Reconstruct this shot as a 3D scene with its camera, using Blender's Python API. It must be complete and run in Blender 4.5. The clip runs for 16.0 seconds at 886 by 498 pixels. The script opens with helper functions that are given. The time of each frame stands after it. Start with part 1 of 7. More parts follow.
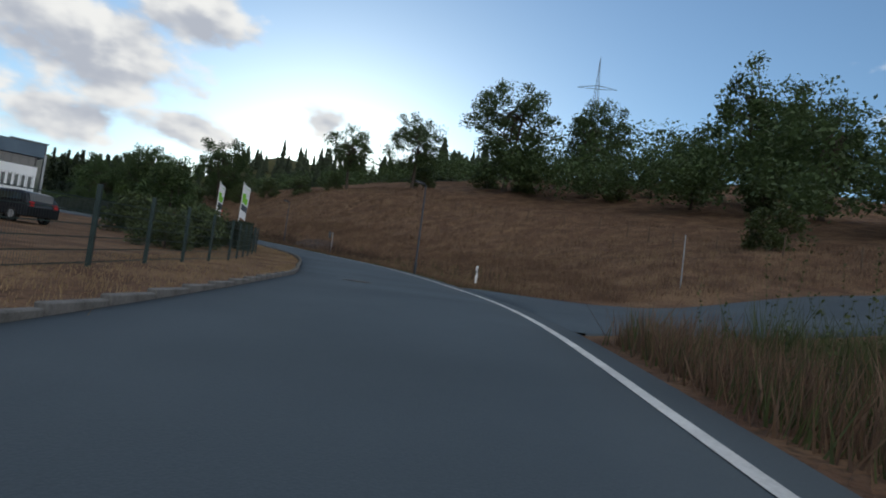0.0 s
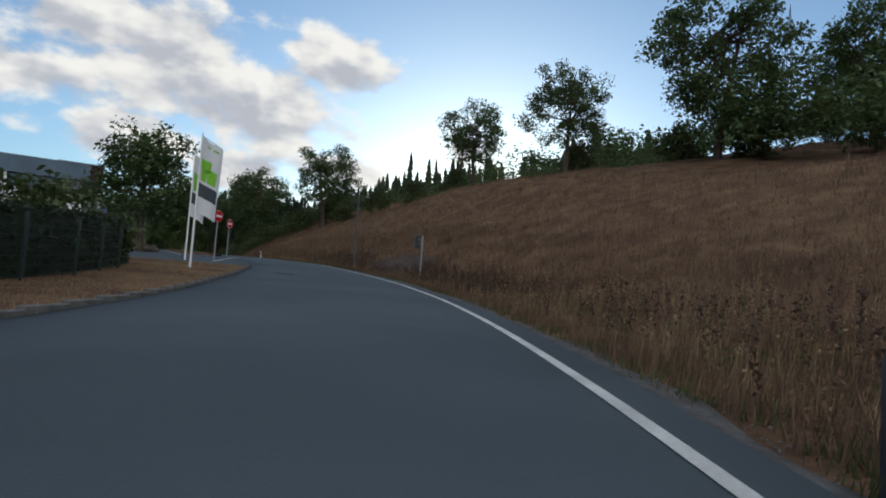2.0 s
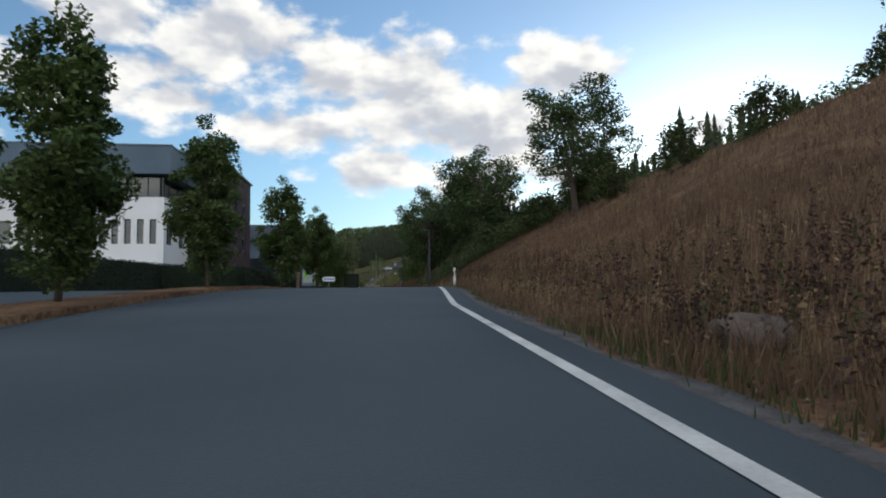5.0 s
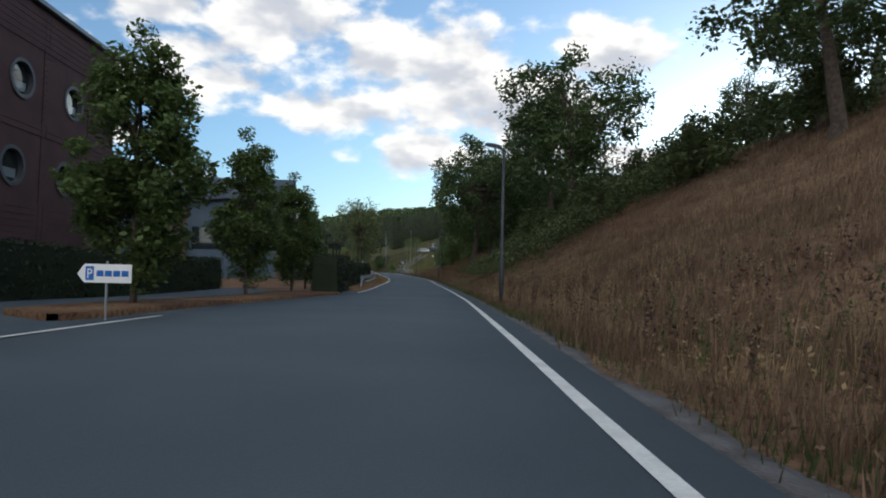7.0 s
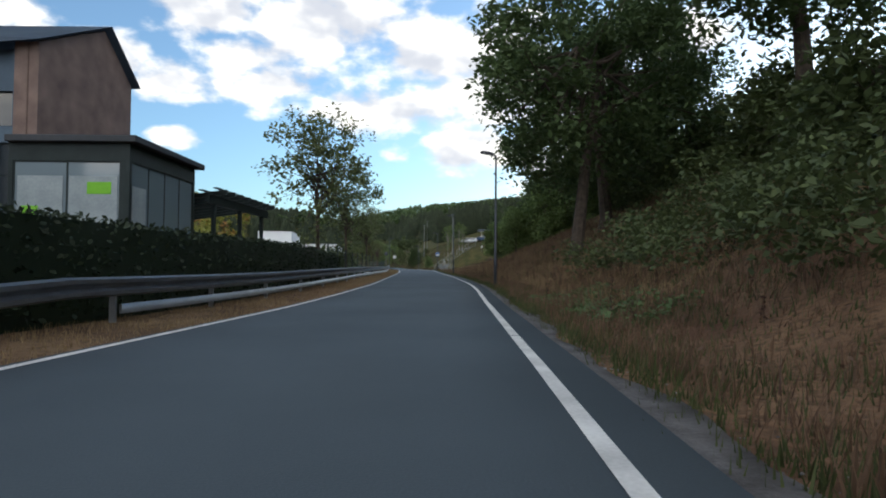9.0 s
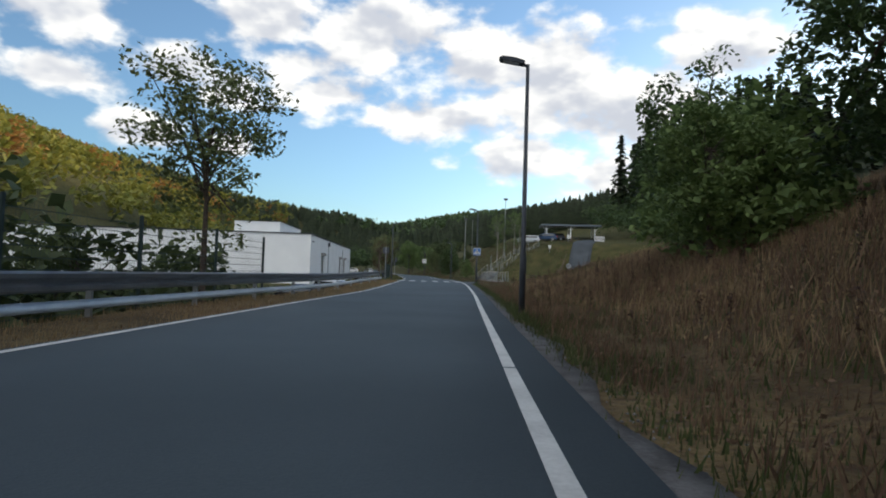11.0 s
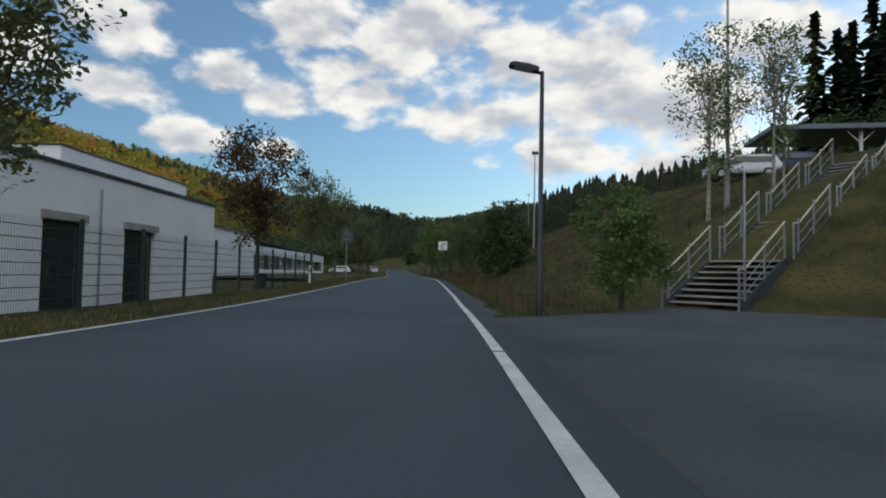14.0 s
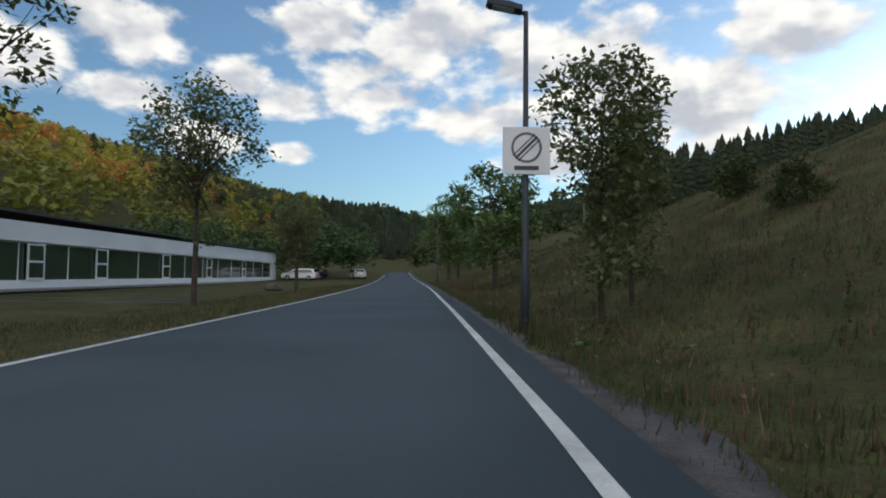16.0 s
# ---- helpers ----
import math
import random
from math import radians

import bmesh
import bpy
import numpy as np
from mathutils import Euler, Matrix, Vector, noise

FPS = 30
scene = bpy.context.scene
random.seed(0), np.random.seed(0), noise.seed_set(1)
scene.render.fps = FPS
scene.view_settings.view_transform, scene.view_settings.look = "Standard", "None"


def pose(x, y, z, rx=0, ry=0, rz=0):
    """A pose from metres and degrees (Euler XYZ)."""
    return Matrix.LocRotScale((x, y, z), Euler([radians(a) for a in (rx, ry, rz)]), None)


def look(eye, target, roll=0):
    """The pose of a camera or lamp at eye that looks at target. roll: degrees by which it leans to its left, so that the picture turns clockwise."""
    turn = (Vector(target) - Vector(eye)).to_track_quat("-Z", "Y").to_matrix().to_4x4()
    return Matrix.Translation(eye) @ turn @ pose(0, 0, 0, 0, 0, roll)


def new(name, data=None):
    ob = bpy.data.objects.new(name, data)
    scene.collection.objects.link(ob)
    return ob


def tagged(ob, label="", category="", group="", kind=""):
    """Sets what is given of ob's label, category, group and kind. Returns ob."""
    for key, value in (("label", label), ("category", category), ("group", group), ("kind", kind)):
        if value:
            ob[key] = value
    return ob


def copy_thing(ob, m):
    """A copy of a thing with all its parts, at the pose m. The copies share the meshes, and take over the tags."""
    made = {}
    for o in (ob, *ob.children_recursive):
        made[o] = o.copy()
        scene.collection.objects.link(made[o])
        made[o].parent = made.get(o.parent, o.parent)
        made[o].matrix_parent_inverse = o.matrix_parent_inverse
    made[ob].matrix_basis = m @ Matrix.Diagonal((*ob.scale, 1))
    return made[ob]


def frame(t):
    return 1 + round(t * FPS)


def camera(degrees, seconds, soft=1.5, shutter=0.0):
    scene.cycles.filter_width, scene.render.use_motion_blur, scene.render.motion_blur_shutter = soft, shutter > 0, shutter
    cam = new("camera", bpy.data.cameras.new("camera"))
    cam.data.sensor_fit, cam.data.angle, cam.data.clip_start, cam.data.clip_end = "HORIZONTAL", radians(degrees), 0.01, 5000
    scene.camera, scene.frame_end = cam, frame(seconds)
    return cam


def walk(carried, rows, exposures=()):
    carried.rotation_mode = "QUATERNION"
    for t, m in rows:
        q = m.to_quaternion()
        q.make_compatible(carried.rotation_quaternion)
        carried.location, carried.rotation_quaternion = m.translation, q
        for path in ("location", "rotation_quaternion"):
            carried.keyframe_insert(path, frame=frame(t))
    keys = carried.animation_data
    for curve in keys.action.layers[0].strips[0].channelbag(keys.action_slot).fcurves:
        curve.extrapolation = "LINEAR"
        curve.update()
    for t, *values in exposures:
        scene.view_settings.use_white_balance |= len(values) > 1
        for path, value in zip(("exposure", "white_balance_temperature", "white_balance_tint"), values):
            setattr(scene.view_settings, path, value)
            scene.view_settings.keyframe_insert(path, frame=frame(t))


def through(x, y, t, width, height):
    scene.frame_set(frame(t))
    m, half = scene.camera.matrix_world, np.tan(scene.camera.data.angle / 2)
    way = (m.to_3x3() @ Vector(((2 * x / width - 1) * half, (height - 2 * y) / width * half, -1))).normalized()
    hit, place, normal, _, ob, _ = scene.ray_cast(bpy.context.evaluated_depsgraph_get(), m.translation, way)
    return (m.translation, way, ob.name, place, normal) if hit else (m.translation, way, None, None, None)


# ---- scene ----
cam = camera(72.6, 16.0, 1.9)
PATH = [
    (0, (0.725, -3.125, -3.568), (2.310, -1.910, -3.448), 7.4),
    (0.5, (7.366, 1.700, -3.232), (8.940, 2.927, -3.103), 6.3),
    (1, (13.536, 6.901, -2.903), (15.008, 8.249, -2.777), 6.1),
    (1.5, (19.182, 12.408, -2.581), (20.523, 13.888, -2.463), 5.3),
    (2, (24.106, 18.356, -2.316), (25.346, 19.920, -2.178), 4.0),
    (2.5, (28.394, 24.336, -2.025), (29.482, 26.007, -1.876), 3.1),
    (3, (32.247, 30.237, -1.687), (33.225, 31.975, -1.532), 2.2),
    (3.5, (35.560, 36.151, -1.364), (36.405, 37.956, -1.203), 2.0),
    (4, (38.018, 42.334, -1.008), (38.635, 44.231, -0.861), 0.8),
    (4.2, (38.829, 44.915, -0.950), (39.439, 46.815, -0.805), -0.3),
    (6.3, (46.33, 77.15, 0.558), (46.791, 79.094, 0.655), 0.9),
    (6.5, (47.11, 80.678, 0.56), (47.572, 82.622, 0.652), 1.0),
    (7, (49.177, 89.867, 0.579), (49.589, 91.823, 0.655), 1.3),
    (7.5, (51.534, 99.772, 0.517), (51.922, 101.733, 0.58), 1.0),
    (8, (53.944, 110.382, 0.392), (54.363, 112.337, 0.453), 0.2),
    (8.5, (56.0, 121.529, 0.33), (56.305, 123.504, 0.387), 0.8),
    (9, (57.659, 132.999, 0.334), (57.91, 134.982, 0.397), 0.4),
    (9.5, (59.374, 144.46, 0.312), (59.649, 146.44, 0.379), 1.0),
    (10, (61.228, 156.194, 0.451), (61.463, 158.179, 0.525), 1.2),
    (10.2, (61.922, 160.961, 0.47), (62.082, 162.953, 0.56), 1.2),
    (12.3, (66.066, 213.097, 0.735), (66.113, 215.095, 0.814), 1.6),
    (12.5, (66.336, 218.074, 0.779), (66.368, 220.073, 0.857), 1.3),
    (13, (66.992, 230.407, 0.811), (67.016, 232.405, 0.892), 1.1),
    (13.5, (67.387, 242.354, 0.82), (67.357, 244.353, 0.9), 1.5),
    (14, (67.414, 254.126, 0.8), (67.362, 256.123, 0.883), 1.1),
    (14.5, (67.036, 265.777, 0.914), (66.911, 267.772, 0.999), 1.4),
    (15, (66.329, 277.377, 1.027), (66.169, 279.369, 1.112), 1.3),
    (15.5, (65.481, 288.811, 1.139), (65.319, 290.802, 1.23), 1.5),
    (16, (64.986, 300.396, 1.294), (64.89, 302.392, 1.382), 0.5),
]
walk(cam, [(t, look(eye, target, roll)) for t, eye, target, roll in PATH],
     [(t, stops, 6180 if t < 3 else 6350, 8) for t, stops in ((0, -0.22), (3, -0.12), (4, 0.0), (6.5, 0.1), (8.5, 0.42), (9, 0.42), (9.5, 0.72), (10, 0.55), (12.5, 0.0), (13.5, -0.1), (14, -0.12), (15, -0.25), (15.5, 0.3), (16, 0.0))])

# ---------------------------------------------------------------- light
SUN_AZ, SUN_EL = 42.0, 6.5          # degrees from +y towards +x, above the horizon
world = bpy.data.worlds.new("world")
scene.world = world
world.use_nodes = True
wn, wl = world.node_tree.nodes, world.node_tree.links
wn.clear()


def wmath(op, a, b=None, c=None):
    n = wn.new("ShaderNodeMath")
    n.operation = op
    for k, v in enumerate((a, b, c)):
        if v is None:
            continue
        if isinstance(v, (int, float)):
            n.inputs[k].default_value = v
        else:
            wl.new(v, n.inputs[k])
    return n.outputs[0]


def wramp(v, lo, hi, a=0.0, b=1.0):
    n = wn.new("ShaderNodeMapRange")
    n.interpolation_type = "SMOOTHSTEP"
    wl.new(v, n.inputs[0])
    for k, x in enumerate((lo, hi, a, b)):
        n.inputs[k + 1].default_value = x
    return n.outputs[0]


sky = wn.new("ShaderNodeTexSky")
sky.sky_type, sky.sun_disc = "NISHITA", False
sky.sun_elevation, sky.sun_rotation = radians(SUN_EL), radians(SUN_AZ)
sky.air_density, sky.dust_density, sky.ozone_density = 1.0, 0.65, 3.0
tc = wn.new("ShaderNodeTexCoord")
sep = wn.new("ShaderNodeSeparateXYZ")
wl.new(tc.outputs["Generated"], sep.inputs[0])
dx, dy, dz = sep.outputs
az = wmath("MULTIPLY", wmath("ARCTAN2", dx, dy), 180 / math.pi)
el = wmath("MULTIPLY", wmath("ARCSINE", dz), 180 / math.pi)
# cumulus field: broad banks in the sky ahead, added bright cloud elsewhere for ambient light (azimuth, elevation, half
# widths in degrees)
BANKS = [(21, 15, 7, 4), (18, 9.5, 6, 2.2), (28, 19.5, 3.5, 3), (28, 10.5, 5, 1.5), (13, 17.5, 9, 4.5), (-4.5, 21.5, 9, 3.5), (8.5, 20, 8, 4), (16, 14, 5, 3), (12, 11.3, 8, 2), (-9, 16.5, 6, 2),
         (2, 14.6, 7, 2.2), (-17.5, 15.7, 3.8, 1.8), (-22, 16.8, 3, 2), (-24, 11.4, 3, 1.6), (-31, 15, 4, 1.5), (-31, 20, 5, 2.5), (-17, 11.1, 2.5, 1), (-11.5, 18.4, 4, 2), (12, 18, 6, 5), (-14, 22, 5, 2.5), (26, 21, 3.5, 3), (-40, 17, 5, 3), (40, 13.5, 3, 1.5)]
acc = None
flat = wn.new("ShaderNodeCombineXYZ")
wl.new(az, flat.inputs[0]), wl.new(el, flat.inputs[1])
for a0, e0, ra, re in BANKS:
    u = wmath("MULTIPLY", wmath("SUBTRACT", az, a0), 1 / ra)
    v = wmath("MULTIPLY", wmath("SUBTRACT", el, e0), 1 / re)
    d2 = wmath("ADD", wmath("MULTIPLY", u, u), wmath("MULTIPLY", v, v))
    g = wmath("SUBTRACT", 1.0, wmath("SQRT", d2))
    acc = g if acc is None else wmath("MAXIMUM", acc, g)
bank = wmath("MAXIMUM", acc, -1.2)


def wnoise(scale, detail, sx=1.0, sy=1.0, rough=0.55, off=0.0):
    m = wn.new("ShaderNodeMapping")
    m.inputs["Scale"].default_value = (sx, sy, 1)
    m.inputs["Location"].default_value = (off, off * 0.7, 0)
    wl.new(flat.outputs[0], m.inputs[0])
    n = wn.new("ShaderNodeTexNoise")
    n.inputs["Scale"].default_value, n.inputs["Detail"].default_value, n.inputs["Roughness"].default_value = scale, detail, rough
    wl.new(m.outputs[0], n.inputs["Vector"])
    return n.outputs["Fac"]


n1 = wnoise(0.16, 6, 1.0, 1.7, 0.52)
n2 = wnoise(0.05, 3, 1.0, 2.2, 0.5, 13.0)
outside = wramp(wmath("ABSOLUTE", wmath("ADD", az, -12)), 62, 90)
field = wmath("ADD", wmath("MULTIPLY", wmath("SUBTRACT", n1, 0.5), 3.6), bank)
# heavier cover to the sides and behind, added as fill light
far_field = wmath("SUBTRACT", wmath("ADD", wmath("MULTIPLY", wmath("SUBTRACT", n2, 0.5), 3.0), wmath("MULTIPLY", wmath("SUBTRACT", n1, 0.5), 1.6)), -0.22)
mixf = wmath("ADD", wmath("MULTIPLY", field, wmath("SUBTRACT", 1.0, outside)), wmath("MULTIPLY", far_field, outside))
cover = wramp(mixf, -0.28, 0.42)
core = wramp(mixf, 0.2, 0.95)
# lit tops and grey undersides
mshift = wn.new("ShaderNodeMapping")
mshift.inputs["Scale"].default_value, mshift.inputs["Location"].default_value = (1, 1.7, 1), (0.8, 2.6, 0)
wl.new(flat.outputs[0], mshift.inputs[0])
nsh = wn.new("ShaderNodeTexNoise")
nsh.inputs["Scale"].default_value, nsh.inputs["Detail"].default_value, nsh.inputs["Roughness"].default_value = 0.16, 3, 0.5
wl.new(mshift.outputs[0], nsh.inputs["Vector"])
shade = wramp(wmath("ADD", wmath("SUBTRACT", n1, nsh.outputs["Fac"]), wmath("MULTIPLY", core, -0.08)), -0.20, 0.14)
ccol = wn.new("ShaderNodeMix")
ccol.data_type = "RGBA"
wl.new(shade, ccol.inputs["Factor"])
ccol.inputs["A"].default_value, ccol.inputs["B"].default_value = (0.56, 0.575, 0.63, 1), (1.06, 1.02, 0.96, 1)
# these off-view clouds gain up to 1.9 times brightness to lift the ambient
front = wramp(wmath("ABSOLUTE", wmath("ADD", az, -12)), 62, 110, 1.0, 1.9)
bright = wn.new("ShaderNodeMix")
bright.data_type, bright.blend_type = "RGBA", "MULTIPLY"
bright.inputs["Factor"].default_value = 1.0
fr3 = wn.new("ShaderNodeCombineXYZ")
for k in range(3):
    wl.new(front, fr3.inputs[k])
wl.new(ccol.outputs["Result"], bright.inputs["A"]), wl.new(fr3.outputs[0], bright.inputs["B"])
skyc = wn.new("ShaderNodeMix")
skyc.data_type, skyc.blend_type = "RGBA", "MULTIPLY"
skyc.inputs["Factor"].default_value = 1.0
pale = wn.new("ShaderNodeHueSaturation")
pale.inputs["Saturation"].default_value, pale.inputs["Value"].default_value = 0.80, 1.0
wl.new(sky.outputs[0], pale.inputs["Color"])
wl.new(pale.outputs[0], skyc.inputs["A"])
skyc.inputs["B"].default_value = (0.190, 0.223, 0.247, 1)
fin = wn.new("ShaderNodeMix")
fin.data_type = "RGBA"
wl.new(cover, fin.inputs["Factor"]), wl.new(skyc.outputs["Result"], fin.inputs["A"]), wl.new(bright.outputs["Result"], fin.inputs["B"])
bg = wn.new("ShaderNodeBackground")
wl.new(fin.outputs["Result"], bg.inputs[0])
bg.inputs[1].default_value = 1.0
wout = wn.new("ShaderNodeOutputWorld")
wl.new(bg.outputs[0], wout.inputs[0])

sun = new("sun", bpy.data.lights.new("sun", "SUN"))
sun.data.energy, sun.data.angle, sun.data.color = 5.0, radians(0.6), (1.0, 0.76, 0.48)
sa, se = radians(SUN_AZ), radians(SUN_EL)
sun.matrix_basis = look((math.sin(sa) * math.cos(se) * 500, math.cos(sa) * math.cos(se) * 500, math.sin(se) * 500), (0, 0, 0))


# ---------------------------------------------------------------- materials
def material(name, color, rough=0.8, metal=0.0, dark=None, scale=3.0, fine=40.0, bump=0.0, island=0.0, spec=0.3, coord="Object"):
    """A surface with two scales of variation: broad patches towards `dark` and fine grain."""
    m = bpy.data.materials.new(name)
    m.use_nodes = True
    nt = m.node_tree
    b = nt.nodes["Principled BSDF"]
    b.inputs["Roughness"].default_value, b.inputs["Metallic"].default_value = rough, metal
    b.inputs["Specular IOR Level"].default_value = spec
    dark = dark or tuple(c * 0.72 for c in color)
    co = nt.nodes.new("ShaderNodeTexCoord")
    big, small = nt.nodes.new("ShaderNodeTexNoise"), nt.nodes.new("ShaderNodeTexNoise")
    for n, s, d in ((big, scale, 4), (small, fine, 3)):
        n.inputs["Scale"].default_value, n.inputs["Detail"].default_value = s, d
        nt.links.new(co.outputs[coord], n.inputs["Vector"])
    add = nt.nodes.new("ShaderNodeMath")
    add.operation = "MULTIPLY_ADD"
    nt.links.new(small.outputs["Fac"], add.inputs[0])
    add.inputs[1].default_value = 0.45
    nt.links.new(big.outputs["Fac"], add.inputs[2])
    last = add.outputs[0]
    if island:
        geo = nt.nodes.new("ShaderNodeNewGeometry")
        a2 = nt.nodes.new("ShaderNodeMath")
        a2.operation = "MULTIPLY_ADD"
        nt.links.new(geo.outputs["Random Per Island"], a2.inputs[0])
        a2.inputs[1].default_value = island
        nt.links.new(last, a2.inputs[2])
        last = a2.outputs[0]
    ramp = nt.nodes.new("ShaderNodeMapRange")
    nt.links.new(last, ramp.inputs[0])
    ramp.inputs[1].default_value, ramp.inputs[2].default_value = 0.5, 0.95 + island
    mix = nt.nodes.new("ShaderNodeMix")
    mix.data_type = "RGBA"
    nt.links.new(ramp.outputs[0], mix.inputs["Factor"])
    mix.inputs["A"].default_value, mix.inputs["B"].default_value = (*dark, 1), (*color, 1)
    nt.links.new(mix.outputs["Result"], b.inputs["Base Color"])
    if bump:
        bp = nt.nodes.new("ShaderNodeBump")
        bp.inputs["Strength"].default_value, bp.inputs["Distance"].default_value = bump, 0.02
        nt.links.new(small.outputs["Fac"], bp.inputs["Height"])
        nt.links.new(bp.outputs[0], b.inputs["Normal"])
    return m


def leaf_material(name, color, dark, through=0.35):
    m = material(name, color, 0.6, 0, dark, 0.5, 6.0, 0, 0.7)
    nt = m.node_tree
    b = nt.nodes["Principled BSDF"]
    tr = nt.nodes.new("ShaderNodeBsdfTranslucent")
    src = b.inputs["Base Color"].links[0].from_socket
    nt.links.new(src, tr.inputs["Color"])
    mx = nt.nodes.new("ShaderNodeMixShader")
    mx.inputs[0].default_value = through
    out = [n for n in nt.nodes if n.type == "OUTPUT_MATERIAL"][0]
    nt.links.new(b.outputs[0], mx.inputs[1]), nt.links.new(tr.outputs[0], mx.inputs[2])
    nt.links.new(mx.outputs[0], out.inputs["Surface"])
    return m


def glass_material(name, color, rough=0.05):
    m = bpy.data.materials.new(name)
    m.use_nodes = True
    b = m.node_tree.nodes["Principled BSDF"]
    b.inputs["Base Color"].default_value = (*color, 1)
    b.inputs["Roughness"].default_value = rough
    b.inputs["Specular IOR Level"].default_value = 0.8
    return m


ASPHALT = material("asphalt", (0.062, 0.081, 0.096), 0.85, 0, (0.040, 0.054, 0.065), 0.28, 60, 0.25, coord="Object")
ASPHALT_OLD = material("asphalt_old", (0.078, 0.088, 0.096), 0.88, 0, (0.046, 0.052, 0.058), 0.5, 25, 0.5)
PAINT = material("road_paint", (0.62, 0.62, 0.60), 0.7, 0, (0.40, 0.40, 0.39), 2.0, 30, 0.1)
GRAVEL = material("gravel", (0.12, 0.115, 0.115), 0.95, 0, (0.05, 0.046, 0.044), 3.0, 30, 1.0)
CONCRETE = material("concrete", (0.38, 0.37, 0.35), 0.85, 0, (0.24, 0.23, 0.22), 1.5, 25, 0.3)
KERBSTONE = material("kerbstone", (0.16, 0.155, 0.15), 0.9, 0, (0.07, 0.07, 0.065), 2.5, 30, 0.4)
BOULDER = material("boulder", (0.16, 0.13, 0.11), 0.9, 0, (0.07, 0.055, 0.05), 3, 20, 0.8)
BARK = material("bark", (0.11, 0.085, 0.065), 0.95, 0, (0.045, 0.035, 0.03), 6, 30, 0.8)
BIRCHBARK = material("pale_bark", (0.42, 0.40, 0.37), 0.9, 0, (0.16, 0.14, 0.12), 5, 20, 0.5)
GALV = material("galvanised_steel", (0.42, 0.44, 0.46), 0.45, 0.8, (0.30, 0.32, 0.34), 2, 30, 0.05)
LAMPGREY = material("lamp_grey", (0.055, 0.062, 0.075), 0.5, 0.3, (0.035, 0.04, 0.05), 3, 30)
LENS = glass_material("lamp_lens", (0.5, 0.52, 0.5), 0.2)
WHITEWALL = material("white_render", (0.82, 0.84, 0.85), 0.85, 0, (0.72, 0.74, 0.755), 0.35, 30, 0.05)
WHITEMETAL = material("white_sheet", (0.74, 0.76, 0.76), 0.5, 0, (0.66, 0.68, 0.69), 0.4, 12)
REDCLAD = material("brown_red_cladding", (0.072, 0.037, 0.038), 0.75, 0, (0.042, 0.023, 0.025), 1.2, 20, 0.1)
BRICKM = material("brick", (0.25, 0.18, 0.155), 0.9, 0, (0.14, 0.10, 0.088), 1.2, 30, 0.3)
BLUEPANEL = material("blue_grey_panel", (0.105, 0.15, 0.20), 0.5, 0.2, (0.075, 0.11, 0.15), 0.6, 12)
ROOFSHEET = material("roof_sheet", (0.16, 0.19, 0.22), 0.45, 0.4, (0.11, 0.13, 0.155), 0.5, 10)
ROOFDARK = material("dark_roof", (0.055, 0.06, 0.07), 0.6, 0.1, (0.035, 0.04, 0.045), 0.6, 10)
DARKFRAME = material("dark_green_frame", (0.022, 0.034, 0.034), 0.5, 0.1, (0.014, 0.022, 0.022), 2, 20)
FENCEGREEN = material("fence_green", (0.03, 0.052, 0.05), 0.5, 0.2, (0.02, 0.035, 0.034), 3, 20)
GLASSDARK = glass_material("window_glass", (0.018, 0.024, 0.028), 0.04)
GLASSPALE = glass_material("pale_glass", (0.16, 0.21, 0.24), 0.06)
GLASSGREEN = glass_material("green_glass", (0.03, 0.055, 0.035), 0.08)
SIGNWHITE = material("sign_white", (0.78, 0.78, 0.78), 0.4, 0, (0.7, 0.7, 0.7), 2, 20)
SIGNBLUE = material("sign_blue", (0.012, 0.13, 0.42), 0.4, 0, (0.01, 0.10, 0.36), 2, 20)
SIGNRED = material("sign_red", (0.50, 0.018, 0.02), 0.4, 0, (0.42, 0.012, 0.015), 2, 20)
SIGNGREY = material("sign_back", (0.085, 0.095, 0.11), 0.5, 0.4, (0.06, 0.068, 0.08), 2, 20)
BLACKM = material("black_plastic", (0.012, 0.012, 0.013), 0.5, 0, (0.008, 0.008, 0.008), 2, 20)
RUBBER = material("rubber", (0.015, 0.015, 0.016), 0.85)
POSTER = material("poster_paper", (0.34, 0.39, 0.41), 0.5, 0, (0.24, 0.29, 0.31), 1.5, 12)
FLAGCLOTH = material("flag_cloth", (0.72, 0.74, 0.76), 0.8, 0, (0.62, 0.64, 0.67), 1.2, 12)
FLAGGREEN = material("flag_green", (0.22, 0.55, 0.05), 0.8, 0, (0.18, 0.46, 0.04), 1.5, 12)
FLAGGREY = material("flag_grey", (0.07, 0.085, 0.10), 0.8, 0, (0.05, 0.06, 0.075), 1.5, 12)
WOODM = material("weathered_wood", (0.17, 0.12, 0.085), 0.85, 0, (0.09, 0.065, 0.045), 4, 30, 0.3)
PALERAIL = material("pale_handrail", (0.60, 0.57, 0.46), 0.6, 0, (0.46, 0.43, 0.34), 3, 30)
ORANGE = material("orange_plastic", (0.55, 0.12, 0.03), 0.6)

